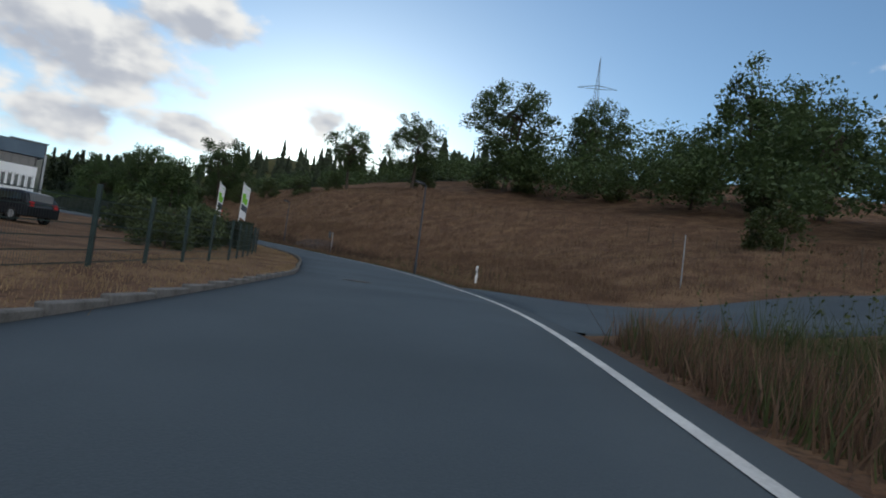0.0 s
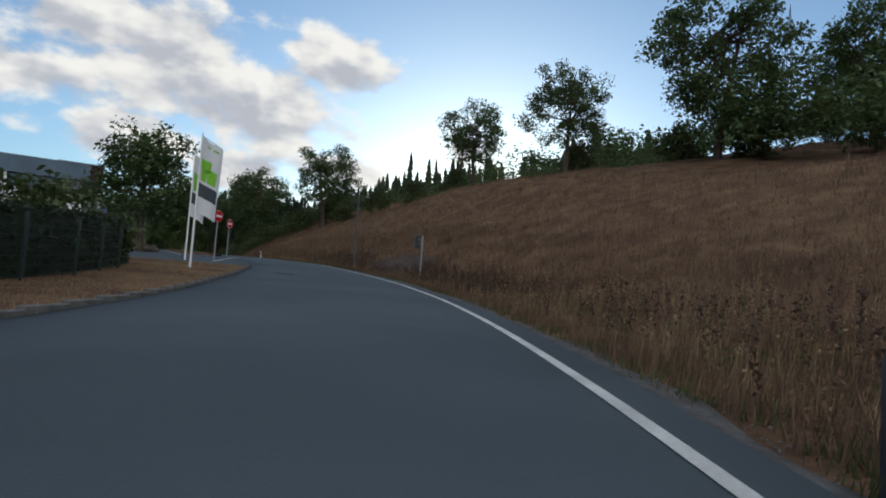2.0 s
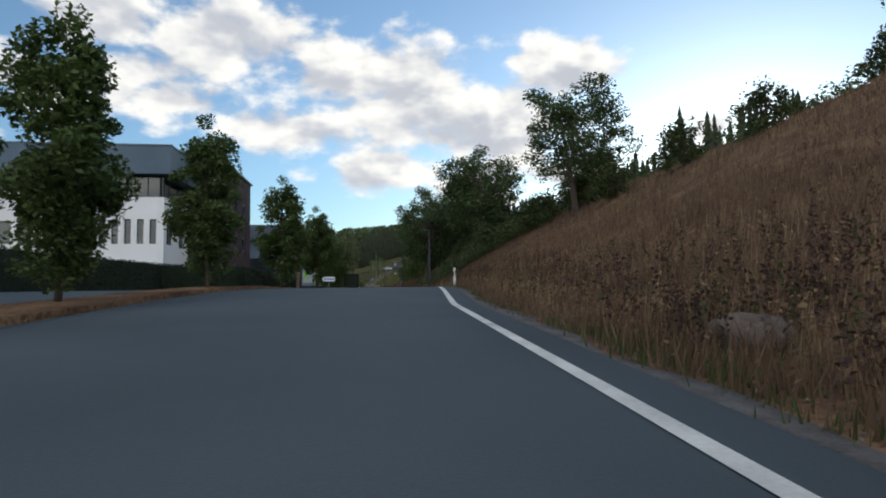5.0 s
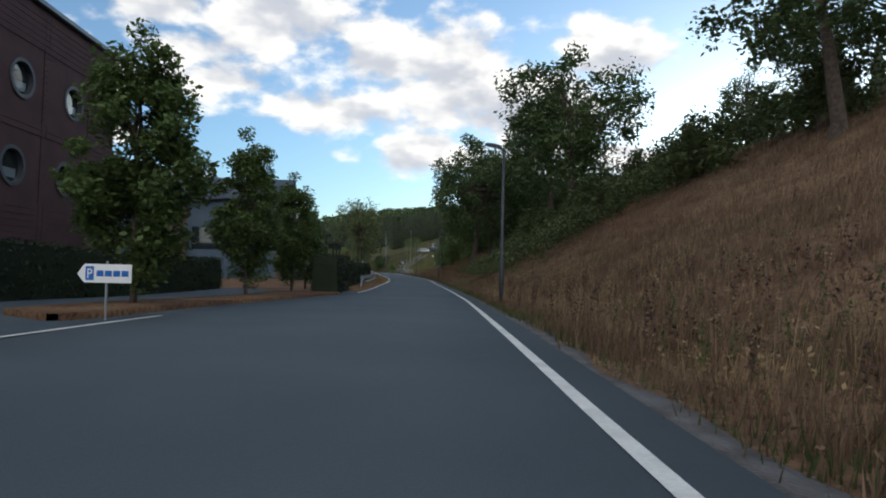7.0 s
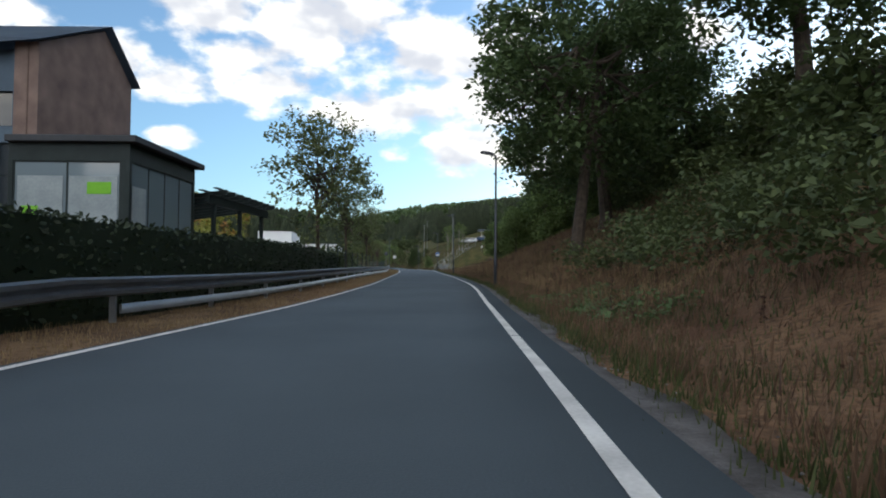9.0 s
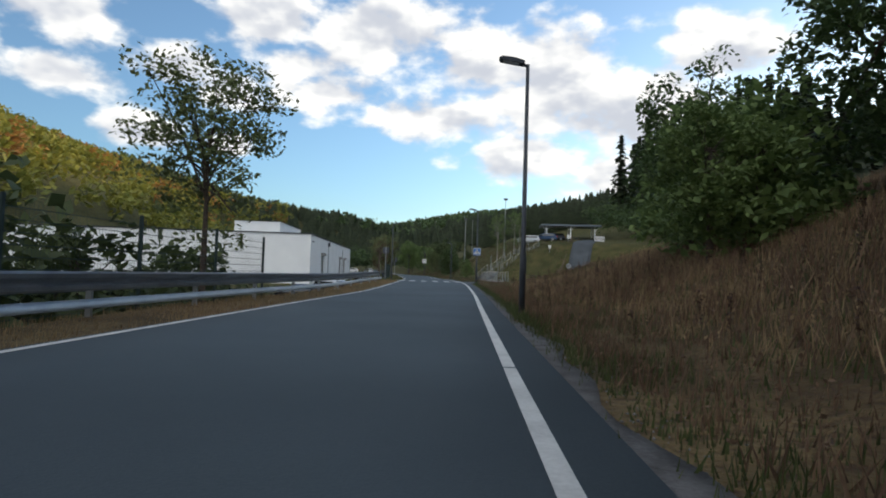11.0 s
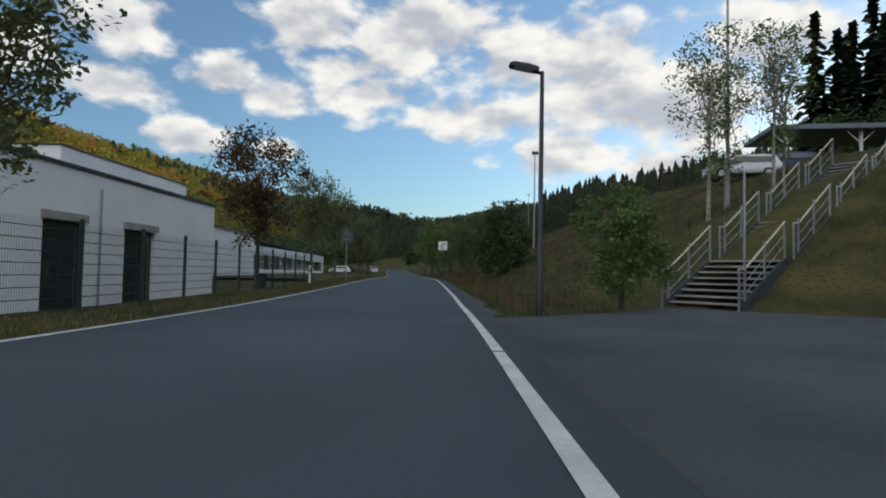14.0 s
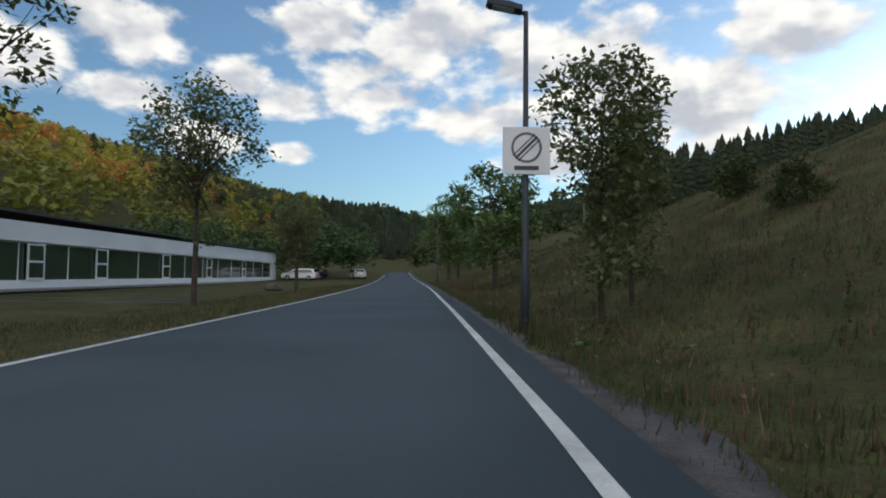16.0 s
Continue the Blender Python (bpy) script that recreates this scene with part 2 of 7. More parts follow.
OAKLEAF = leaf_material("oak_leaves", (0.105, 0.155, 0.055), (0.042, 0.066, 0.026), 0.35)
COLUMNLEAF = leaf_material("hornbeam_leaves", (0.13, 0.19, 0.055), (0.045, 0.07, 0.024), 0.38)
LIGHTLEAF = leaf_material("pale_leaves", (0.20, 0.27, 0.09), (0.085, 0.13, 0.042), 0.4)
ROWANLEAF = leaf_material("rowan_leaves", (0.19, 0.22, 0.09), (0.09, 0.11, 0.045), 0.4)
RUSTLEAF = leaf_material("rust_leaves", (0.16, 0.10, 0.045), (0.06, 0.05, 0.025), 0.35)
HEDGELEAF = leaf_material("hedge_leaves", (0.026, 0.042, 0.019), (0.013, 0.021, 0.010), 0.2)
SHRUBLEAF = leaf_material("shrub_leaves", (0.108, 0.14, 0.05), (0.038, 0.053, 0.02), 0.3)
SPRUCE = leaf_material("spruce_needles", (0.050, 0.068, 0.032), (0.020, 0.030, 0.015), 0.15)
HILLLEAF = leaf_material("hillside_leaves", (0.32, 0.29, 0.055), (0.12, 0.15, 0.035), 0.35)
HILLRUST = leaf_material("hillside_rust_leaves", (0.46, 0.22, 0.06), (0.22, 0.13, 0.045), 0.35)
DRYGRASS = leaf_material("dry_grass_blades", (0.245, 0.155, 0.095), (0.068, 0.040, 0.027), 0.3)
STRAW = leaf_material("straw_blades", (0.38, 0.275, 0.15), (0.19, 0.125, 0.065), 0.3)
GREENGRASS = leaf_material("green_grass_blades", (0.105, 0.128, 0.042), (0.032, 0.042, 0.015), 0.35)
DOCK = leaf_material("dock_seed_heads", (0.085, 0.045, 0.03), (0.03, 0.017, 0.012), 0.15)
BROADLEAF = leaf_material("broad_leaves", (0.13, 0.20, 0.075), (0.05, 0.085, 0.03), 0.3)


# ---------------------------------------------------------------- geometry helpers
def finish(bm, name, mat, parent=None, smooth=False):
    me = bpy.data.meshes.new(name)
    bmesh.ops.recalc_face_normals(bm, faces=bm.faces[:])
    bm.to_mesh(me)
    bm.free()
    if smooth:
        me.polygons.foreach_set("use_smooth", [True] * len(me.polygons))
    me.materials.append(mat)
    ob = new(name, me)
    if parent:
        ob.parent = parent
    return ob


def part(name, bm, mat, parent, label="", smooth=False):
    ob = finish(bm, name, mat, parent, smooth)
    if label:
        ob["label"] = label
    return ob


def thing(name, m, label, category, group="", kind=""):
    e = new(name)
    e.empty_display_size = 0.2
    e.matrix_basis = m
    return tagged(e, label, category, group, kind)


def np_mesh(name, V, F, mat, parent=None):
    """A mesh from arrays: V (n, 3), F (m, 3 or 4)."""
    V, F = np.asarray(V, np.float32), np.asarray(F, np.int32)
    me = bpy.data.meshes.new(name)
    me.vertices.add(len(V)), me.loops.add(F.size), me.polygons.add(len(F))
    me.vertices.foreach_set("co", V.ravel())
    me.loops.foreach_set("vertex_index", F.ravel())
    me.polygons.foreach_set("loop_start", np.arange(0, F.size, F.shape[1], dtype=np.int32))
    me.update(calc_edges=True)
    me.materials.append(mat)
    ob = new(name, me)
    if parent:
        ob.parent = parent
    return ob


def box(bm, lo, hi, bevel=0.0):
    r = bmesh.ops.create_cube(bm, size=1)
    c, s = [(a + b) / 2 for a, b in zip(lo, hi)], [b - a for a, b in zip(lo, hi)]
    for v in r["verts"]:
        v.co = Vector([c[k] + v.co[k] * s[k] for k in range(3)])
    if bevel:
        es = list({e for v in r["verts"] for e in v.link_edges})
        bmesh.ops.bevel(bm, geom=es, offset=bevel, segments=1, affect="EDGES", profile=0.5)
    return bm


def boxes(*items, bevel=0.0):
    bm = bmesh.new()
    for lo, hi in items:
        box(bm, lo, hi, bevel)
    return bm


def tube(bm, pts, radii, seg=8):
    """A tapered tube through points."""
    pts = [Vector(p) for p in pts]
    rings = []
    for k, p in enumerate(pts):
        d = (pts[min(k + 1, len(pts) - 1)] - pts[max(k - 1, 0)]).normalized()
        a = d.cross(Vector((0, 0, 1)) if abs(d.z) < 0.95 else Vector((1, 0, 0))).normalized()
        b = d.cross(a)
        rings.append([bm.verts.new(p + radii[k] * (math.cos(q) * a + math.sin(q) * b)) for q in [2 * math.pi * i / seg for i in range(seg)]])
    for r0, r1 in zip(rings, rings[1:]):
        for i in range(seg):
            bm.faces.new((r0[i], r0[(i + 1) % seg], r1[(i + 1) % seg], r1[i]))
    bm.faces.new(rings[0][::-1]), bm.faces.new(rings[-1])
    return bm


def prism(bm, poly, lo, hi, axis="z"):
    """A closed outline (2D points) pushed from lo to hi along an axis."""
    put = {"z": lambda a, b, c: (a, b, c), "y": lambda a, b, c: (a, c, b), "x": lambda a, b, c: (c, a, b)}[axis]
    v0 = [bm.verts.new(put(a, b, lo)) for a, b in poly]
    v1 = [bm.verts.new(put(a, b, hi)) for a, b in poly]
    n = len(poly)
    bm.faces.new(v0[::-1]), bm.faces.new(v1)
    for i in range(n):
        bm.faces.new((v0[i], v0[(i + 1) % n], v1[(i + 1) % n], v1[i]))
    return bm


# ---------------------------------------------------------------- the road's line and the lie of the land
ROAD_A = [(-39.98, -33.16, -6.23), (-9.37, -10.65, -4.94), (0.62, -3.30, -4.47), (9.91, 3.91, -3.94), (18.87, 12.42, -3.56), (26.56, 21.66, -3.05), (32.91, 31.33, -2.55), (37.90, 42.21, -1.98), (40.73, 54.18, -1.24), (43.75, 66.66, -0.70), (46.53, 77.87, -0.31), (49.12, 89.27, -0.36), (51.84, 101.58, -0.38), (54.41, 112.71, -0.58), (56.53, 124.71, -0.60), (58.34, 137.09, -0.60), (60.13, 148.57, -0.60), (61.77, 160.03, -0.48)]
ROAD_B = [(62.85, 172.28, -0.41), (63.84, 184.48, -0.37), (64.83, 196.68, -0.33), (65.82, 208.88, -0.29), (66.50, 220.27, -0.14), (67.02, 231.90, -0.04), (67.23, 244.80, -0.04), (67.17, 256.53, 0.00), (66.90, 268.19, -0.01), (66.24, 280.67, 0.09), (65.49, 292.64, 0.23), (64.77, 303.79, 0.31), (63.24, 323.73, 0.33), (61.35, 343.64, 0.38), (59.12, 363.52, 0.48), (56.69, 383.37, 0.63), (54.25, 403.22, 0.93), (51.81, 423.07, 1.43), (49.37, 442.92, 2.03)]
KNOTS = ROAD_A + ROAD_B


def catmull(points, step=40):
    p = np.array(points, float)
    p = np.vstack([2 * p[0] - p[1], p, 2 * p[-1] - p[-2]])
    out = []
    for i in range(1, len(p) - 2):
        t = np.linspace(0, 1, step, endpoint=False)[:, None]
        a, b, c, d = p[i - 1 : i + 3]
        out.append(0.5 * (2 * b + (c - a) * t + (2 * a - 5 * b + 4 * c - d) * t**2 + (3 * b - a - 3 * c + d) * t**3))
    return np.vstack([*out, p[-2:-1]])


LINE = catmull(KNOTS, 20)
RUN = np.r_[0, np.cumsum(np.hypot(*np.diff(LINE[:, :2], axis=0).T))]
RUN -= RUN[int(np.argmin(np.hypot(*(LINE[:, :2] - (51.84, 101.58)).T)))] - 120.07
TANG = np.gradient(LINE[:, :2], axis=0)
TANG /= np.linalg.norm(TANG, axis=1)[:, None]


def at(s, d, h=0.0):
    """World place at s metres along the road, d to its right, h above it."""
    x, y, z = (np.interp(s, RUN, LINE[:, k]) for k in range(3))
    tx, ty = np.interp(s, RUN, TANG[:, 0]), np.interp(s, RUN, TANG[:, 1])
    return np.stack([x + d * ty, y - d * tx, z + h], -1)


def heading(s):
    return math.degrees(math.atan2(-float(np.interp(s, RUN, TANG[:, 0])), float(np.interp(s, RUN, TANG[:, 1]))))


def along(x, y):
    """Run along the road, offset to its right and road height for places."""
    x, y = np.atleast_1d(np.asarray(x, float)), np.atleast_1d(np.asarray(y, float))
    s, d, z = np.empty(x.shape), np.empty(x.shape), np.empty(x.shape)
    for k in range(0, len(x), 4000):
        dx_, dy_ = x[k : k + 4000, None] - LINE[:, 0], y[k : k + 4000, None] - LINE[:, 1]
        i = np.argmin(dx_**2 + dy_**2, axis=1)
        r = np.arange(len(i))
        a = dx_[r, i] * TANG[i, 0] + dy_[r, i] * TANG[i, 1]
        s[k : k + 4000] = RUN[i] + a
        d[k : k + 4000] = dx_[r, i] * TANG[i, 1] - dy_[r, i] * TANG[i, 0]
        z[k : k + 4000] = np.interp(s[k : k + 4000], RUN, LINE[:, 2])
    return s, d, z


def prof(*pairs):
    a = np.array(pairs, float)
    return lambda s: np.interp(s, a[:, 0], a[:, 1])


RIGHT = prof((-40, 1.64), (-5, 1.64), (0, 1.64), (4.2, 1.66), (8, 1.70), (14, 1.74), (20, 1.71), (20.5, 1.71), (28, 1.60), (36, 1.50), (44, 1.30), (52, 1.23), (57.2, 1.34), (60, 1.44), (63.9, 1.59), (66, 1.67), (74, 1.86), (85, 1.19), (98, 1.19), (102.6, 1.16), (108, 1.07), (112.1, 0.98), (118, 0.88), (128, 0.69), (133.1, 0.67), (138, 0.63), (143, 0.61), (148, 0.66), (156, 0.76), (158, 0.77), (168, 0.72), (178, 0.70), (179.5, 0.72), (188, 0.83), (200, 1.01), (236, 1.02), (241.6, 1.05), (244, 1.06), (256, 0.94), (270, 0.88), (278, 0.79), (286, 0.73), (289.3, 0.70), (296, 0.75), (301, 0.77), (306, 0.81), (318, 0.84), (324, 0.86), (330, 0.79), (345, 0.64), (600, 0.65))
LEFT = prof((-40, -3.3), (-5, -3.3), (4, -3.32), (10, -3.41), (16, -3.57), (24, -4.22), (30, -4.32), (38, -4.42), (44, -4.62), (50, -4.89), (56, -4.81), (60, -4.5), (64, -3.85), (100, -5.6), (112, -5.3), (128, -6.2), (134, -6), (138, -4.75), (146, -4.5), (156, -4.31), (166, -4.24), (176, -4.24), (186, -4.16), (196, -4.14), (236, -4.23), (246, -4.32), (258, -4.46), (280, -4.67), (292, -4.73), (304, -4.66), (318, -4.62), (330, -4.6), (345, -4.59), (600, -4.7))
BANKFOOT = prof((-40, 3.5), (0, 3.2), (24, 5.5), (30, 3.0), (100, 2.4), (130, 2.2), (240, 2.4), (246, 4.0), (249, 13.0), (252, 16.0), (260, 15.0), (263, 12.5), (272, 14.0), (282, 18.0), (286, 11.0), (289.5, 6.6), (292, 4.0), (295, 3.0), (330, 2.8), (600, 3.0))
BANKSLOPE = prof((-40, 0.12), (10, 0.14), (24, 0.15), (36, 0.24), (60, 0.41), (80, 0.47), (100, 0.50), (140, 0.56), (200, 0.50), (232, 0.36), (246, 0.24), (262, 0.36), (286, 0.42), (300, 0.46), (345, 0.48), (420, 0.25), (600, 0.3))
BANKWIDE = prof((-40, 24), (30, 19), (60, 22), (120, 22), (200, 22), (240, 18), (262, 14), (300, 16), (345, 21), (420, 25), (600, 30))
BEYOND = prof((-40, 0.16), (50, 0.2), (70, 0.27), (150, 0.30), (230, 0.22), (262, 0.04), (330, 0.08), (400, 0.2), (450, 0.3), (600, 0.34))


def land(x, y, relief=True):
    """Height of the ground, and the run and offset along the road."""
    s, d, zr = along(x, y)
    x, y = np.atleast_1d(np.asarray(x, float)), np.atleast_1d(np.asarray(y, float))
    z = zr - 0.05
    u = d - BANKFOOT(s)
    w, k = BANKWIDE(s), BANKSLOPE(s)
    up = np.clip(u, 0, None)
    rise = k * (np.minimum(up, w) - 1.2 * (1 - np.exp(-up / 1.2)))
    far_up = np.clip(up - w, 0, None)
    rise += BEYOND(s) * 230 * (1 - np.exp(-far_up / 230))
    # wooded hill behind the car park
    rise += 48 * np.clip((d - 125) / 120, 0, 1) * np.interp(s, [170, 250, 400, 440], [0, 1, 1, 0])
    z = z + np.where(u > 0, rise, 0)
    verge = np.clip((d - RIGHT(s) - 0.45) / 0.8, 0, 1) * (u < 0.5)
    z = z + 0.05 * verge * 0.6
    # left: verge, then the yards; lower ground behind the crash barrier
    l = LEFT(s) - d
    z = z + np.where(l > 0, np.interp(s, [55, 62, 64, 138, 142], [0.06, 0.06, 0.0, 0.0, 0.04]) * np.clip(l / 0.25, 0, 1), 0)
    dip = np.interp(s, [176, 192, 253, 262, 312, 320], [0, 1.0, 1.0, 0.45, 0.45, 0]) * 2.0
    z = z - dip * np.clip((l - 2.0) / 3.0, 0, 1) * np.clip((60 - l) / 20, 0, 1)
    # the far side of the valley
    hl = np.clip(-(x + 0.09 * (y - 250)) + 5.0, 0, None) * np.clip((y - 40) / 120, 0, 1)
    z = z + np.where(d < -15, 115 * (1 - np.exp(-((hl / 150.0) ** 1.35))), 0) * np.clip((1400 - y) / 500, 0.25, 1)
    # the head of the valley, with a nearer wooded spur
    z = z + 40 * np.exp(-(((x + 45) / 78) ** 2) - ((y - 900) / 170) ** 2)
    z = z + 72 * np.clip((y - 620) / 900, 0, 1) ** 1.1
    if relief:
        bumpy = np.clip((np.abs(d - (RIGHT(s) + LEFT(s)) / 2) - 5) / 6, 0, 1)
        z = z + bumpy * (0.18 * np.sin(x * 0.61 + 1.3 * np.sin(y * 0.23)) * np.sin(y * 0.47) + 0.35 * np.sin(x * 0.13 + 2) * np.sin(y * 0.11 + x * 0.05)) * (d > 0)
    return z, s, d


def ground_z(x, y):
    return float(land(x, y)[0][0])


def stand(s, d, turn=0.0, sink=0.0):
    """A pose on the ground at a run and offset, turned from the road's heading."""
    p = at(s, d)
    return pose(float(p[0]), float(p[1]), ground_z(p[0], p[1]) - sink, 0, 0, heading(s) + turn)


def spread(lo, hi, n, grow=1.13):
    """Grid lines: even between lo and hi, ever wider outside."""
    mid = np.linspace(lo, hi, n)
    st = mid[1] - mid[0]
    tail = np.cumsum(st * grow ** np.arange(1, 48))
    tail = tail[tail < 3500]
    return np.r_[lo - tail[::-1], mid, hi + tail]


# ---------------------------------------------------------------- ground and paving
def ground_material():
    m = bpy.data.materials.new("meadow_ground")
    m.use_nodes = True
    nt = m.node_tree
    b = nt.nodes["Principled BSDF"]
    b.inputs["Roughness"].default_value, b.inputs["Specular IOR Level"].default_value = 0.95, 0.1
    co = nt.nodes.new("ShaderNodeTexCoord")

    def noise_(scale, detail):
        n = nt.nodes.new("ShaderNodeTexNoise")
        n.inputs["Scale"].default_value, n.inputs["Detail"].default_value = scale, detail
        nt.links.new(co.outputs["Object"], n.inputs["Vector"])
        return n.outputs["Fac"]

    def blend(fac, a, c, lo, hi):
        r = nt.nodes.new("ShaderNodeMapRange")
        nt.links.new(fac, r.inputs[0])
        r.inputs[1].default_value, r.inputs[2].default_value = lo, hi
        x = nt.nodes.new("ShaderNodeMix")
        x.data_type = "RGBA"
        nt.links.new(r.outputs[0], x.inputs["Factor"])
        for k, v in (("A", a), ("B", c)):
            if isinstance(v, tuple):
                x.inputs[k].default_value = (*v, 1)
            else:
                nt.links.new(v, x.inputs[k])
        return x.outputs["Result"]

    broad, mid, fine = noise_(0.05, 4), noise_(0.6, 5), noise_(9.0, 4)
    dry = blend(mid, (0.095, 0.052, 0.033), (0.20, 0.125, 0.072), 0.35, 0.65)
    green = blend(mid, (0.042, 0.052, 0.020), (0.105, 0.098, 0.038), 0.35, 0.68)
    sp = nt.nodes.new("ShaderNodeSeparateXYZ")
    nt.links.new(co.outputs["Object"], sp.inputs[0])
    mad = nt.nodes.new("ShaderNodeMath")
    mad.operation = "MULTIPLY_ADD"
    nt.links.new(broad, mad.inputs[0])
    mad.inputs[1].default_value = 130.0
    nt.links.new(sp.outputs[1], mad.inputs[2])
    both = blend(mad.outputs[0], dry, green, 205.0, 315.0)
    col = blend(fine, (0.06, 0.038, 0.024), both, 0.30, 0.52)
    nt.links.new(col, b.inputs["Base Color"])
    bp = nt.nodes.new("ShaderNodeBump")
    bp.inputs["Strength"].default_value, bp.inputs["Distance"].default_value = 0.8, 0.12
    nt.links.new(fine, bp.inputs["Height"])
    nt.links.new(bp.outputs[0], b.inputs["Normal"])
    return m


MEADOW = ground_material()
gx, gy = spread(-20, 130, 150), spread(-20, 400, 380)
GX, GY = np.meshgrid(gx, gy)
gz, gs, gd = land(GX.ravel(), GY.ravel())
idx = np.arange(GX.size).reshape(GX.shape)
quads = np.stack([idx[:-1, :-1], idx[:-1, 1:], idx[1:, 1:], idx[1:, :-1]], -1).reshape(-1, 4)
ground = np_mesh("ground", np.stack([GX.ravel(), GY.ravel(), gz], 1), quads, MEADOW)
ground.data.polygons.foreach_set("use_smooth", np.ones(len(quads), bool))
tagged(ground, "dry grassy valley ground with brown banks and low verges", "ground", kind="structure")


def strip(name, s0, s1, lo, hi, h, mat, step=1.0, cross=1, parent=None, skirt=0.0):
    """A band of paving or paint that follows the road between two offsets."""
    s = np.linspace(s0, s1, max(2, int((s1 - s0) / step) + 1))
    a = lo(s) if callable(lo) else np.full(s.shape, lo)
    b = hi(s) if callable(hi) else np.full(s.shape, hi)
    rows = [at(s, a + (b - a) * k / cross, h) for k in range(cross + 1)]
    if skirt:
        low, high = rows[0].copy(), rows[-1].copy()
        low[:, 2] -= skirt
        high[:, 2] -= skirt
        rows = [low, *rows, high]
    V = np.stack(rows, 1).reshape(-1, 3)
    w = len(rows)
    i = np.arange(len(s) - 1)[:, None] * w + np.arange(w - 1)
    F = np.stack([i, i + 1, i + w + 1, i + w], -1).reshape(-1, 4)
    return np_mesh(name, V, F, mat, parent)


road = strip("road", -40, 460, LEFT, lambda s: RIGHT(s) + 0.42, 0.0, ASPHALT, 1.0, 4, skirt=0.12)
tagged(road, "smooth grey asphalt country road between verges", "road", kind="structure")

yard = strip("pavement_1", 61, 142, lambda s: np.interp(s, [61, 64, 70, 142], [-6, -16, -34, -14.5]), lambda s: LEFT(s) + 0.3, -0.012, ASPHALT, 1.0, 8, skirt=0.1)
tagged(yard, "asphalt forecourt and parking lane beside the road", "forecourt", kind="structure")
court = strip("pavement_2", -30, 53, -45, lambda s: np.interp(s, [-30, 10, 30, 53], [-9.5, -9.0, -11, -14]), -0.03, ASPHALT_OLD, 1.0, 8, skirt=0.1)
tagged(court, "asphalt works yard behind the mesh fence", "yard", kind="structure")
side = strip("pavement_3", 9, 23.2, lambda s: RIGHT(s) + 0.38, lambda s: np.interp(s, [9, 12, 15, 23.2], [2.3, 6, 44, 44]), 0.0, ASPHALT, 0.5, 44, skirt=0.1)
tagged(side, "asphalt side road joining the main road", "side road", kind="structure")
for v in side.data.vertices:
    sv, dv, zv = along(v.co.x, v.co.y)
    g = ground_z(v.co.x, v.co.y)
    v.co.z = (g - 0.2 if v.co.z < zv[0] - 0.05 else max(g + 0.05, zv[0])) if dv[0] > 3 else v.co.z
cross_pave = strip("pavement_4", 247.5, 290, lambda s: np.where(s < 285.2, RIGHT(s) + 0.36, np.interp(s, [285.2, 287, 290], [1.2, 3.6, 6.2])), lambda s: np.interp(s, [247.5, 249.2, 251, 260, 262, 274, 276, 278.5, 281, 284, 287.6, 290], [1.5, 6.0, 14.5, 14.0, 1.55, 1.5, 7.5, 13.5, 19, 19, 12, 9]), 0.002, ASPHALT_OLD, 0.5, 6, skirt=0.1)
tagged(cross_pave, "worn asphalt apron beside the pedestrian crossing", "apron", kind="structure")
lot = strip("pavement_5", 186, 259, -30, lambda s: LEFT(s) - 5.2, -2.0, ASPHALT_OLD, 2.0, 4)
tagged(lot, "lower car park behind the crash barrier", "car park", kind="structure")
lot2 = strip("pavement_6", 318, 430, -17, lambda s: LEFT(s) - 3.6, -0.01, ASPHALT_OLD, 2.0, 3, skirt=0.1)
tagged(lot2, "asphalt parking strip in front of the low hall", "parking strip", kind="structure")
shoulder = strip("trim_1", 24, 246, lambda s: RIGHT(s) + 0.40, lambda s: RIGHT(s) + 0.68 + 0.10 * np.sin(s * 0.7) + 0.08 * np.sin(s * 2.3), -0.012, GRAVEL, 0.5, 1, skirt=0.06)
tagged(shoulder, "crumbled gravel shoulder along the asphalt edge", "shoulder", kind="structure")
shoulder2 = strip("trim_2", 286.2, 460, lambda s: RIGHT(s) + 0.40, lambda s: RIGHT(s) + 0.75 + 0.14 * np.sin(s * 0.8) + 0.1 * np.sin(s * 2.1), -0.012, GRAVEL, 0.5, 1, skirt=0.06)
tagged(shoulder2, "gravel shoulder along the asphalt edge", "shoulder", kind="structure")

marks = thing("road_marking", pose(0, 0, 0), "white painted edge lines on the asphalt", "road marking", kind="structure")
joints = [-40, 1.2, 12.6, 43.4, 51.2, 60.4, 81, 103, 126, 141.5, 160.5, 169.4, 182, 206, 228, 237, 251.4]
for a, b in zip(joints, joints[1:]):
    strip("edge_line", a + 0.03, b - 0.03, lambda s: RIGHT(s) - 0.098, lambda s: RIGHT(s) + 0.027, 0.006, PAINT, 0.5, 1, marks)
for a, b in ((256.9, 262.5), (262.6, 280), (280.1, 290.2), (290.3, 312), (312.1, 336), (336.1, 460)):
    strip("edge_line", a, b, lambda s: RIGHT(s) - 0.098, lambda s: RIGHT(s) + 0.027, 0.006, PAINT, 0.5, 1, marks)
strip("edge_line", 139.5, 252, lambda s: LEFT(s) + 0.10, lambda s: LEFT(s) + 0.22, 0.006, PAINT, 0.5, 1, marks)
strip("edge_line", 258, 440, lambda s: LEFT(s) + 0.10, lambda s: LEFT(s) + 0.22, 0.006, PAINT, 0.5, 1, marks)
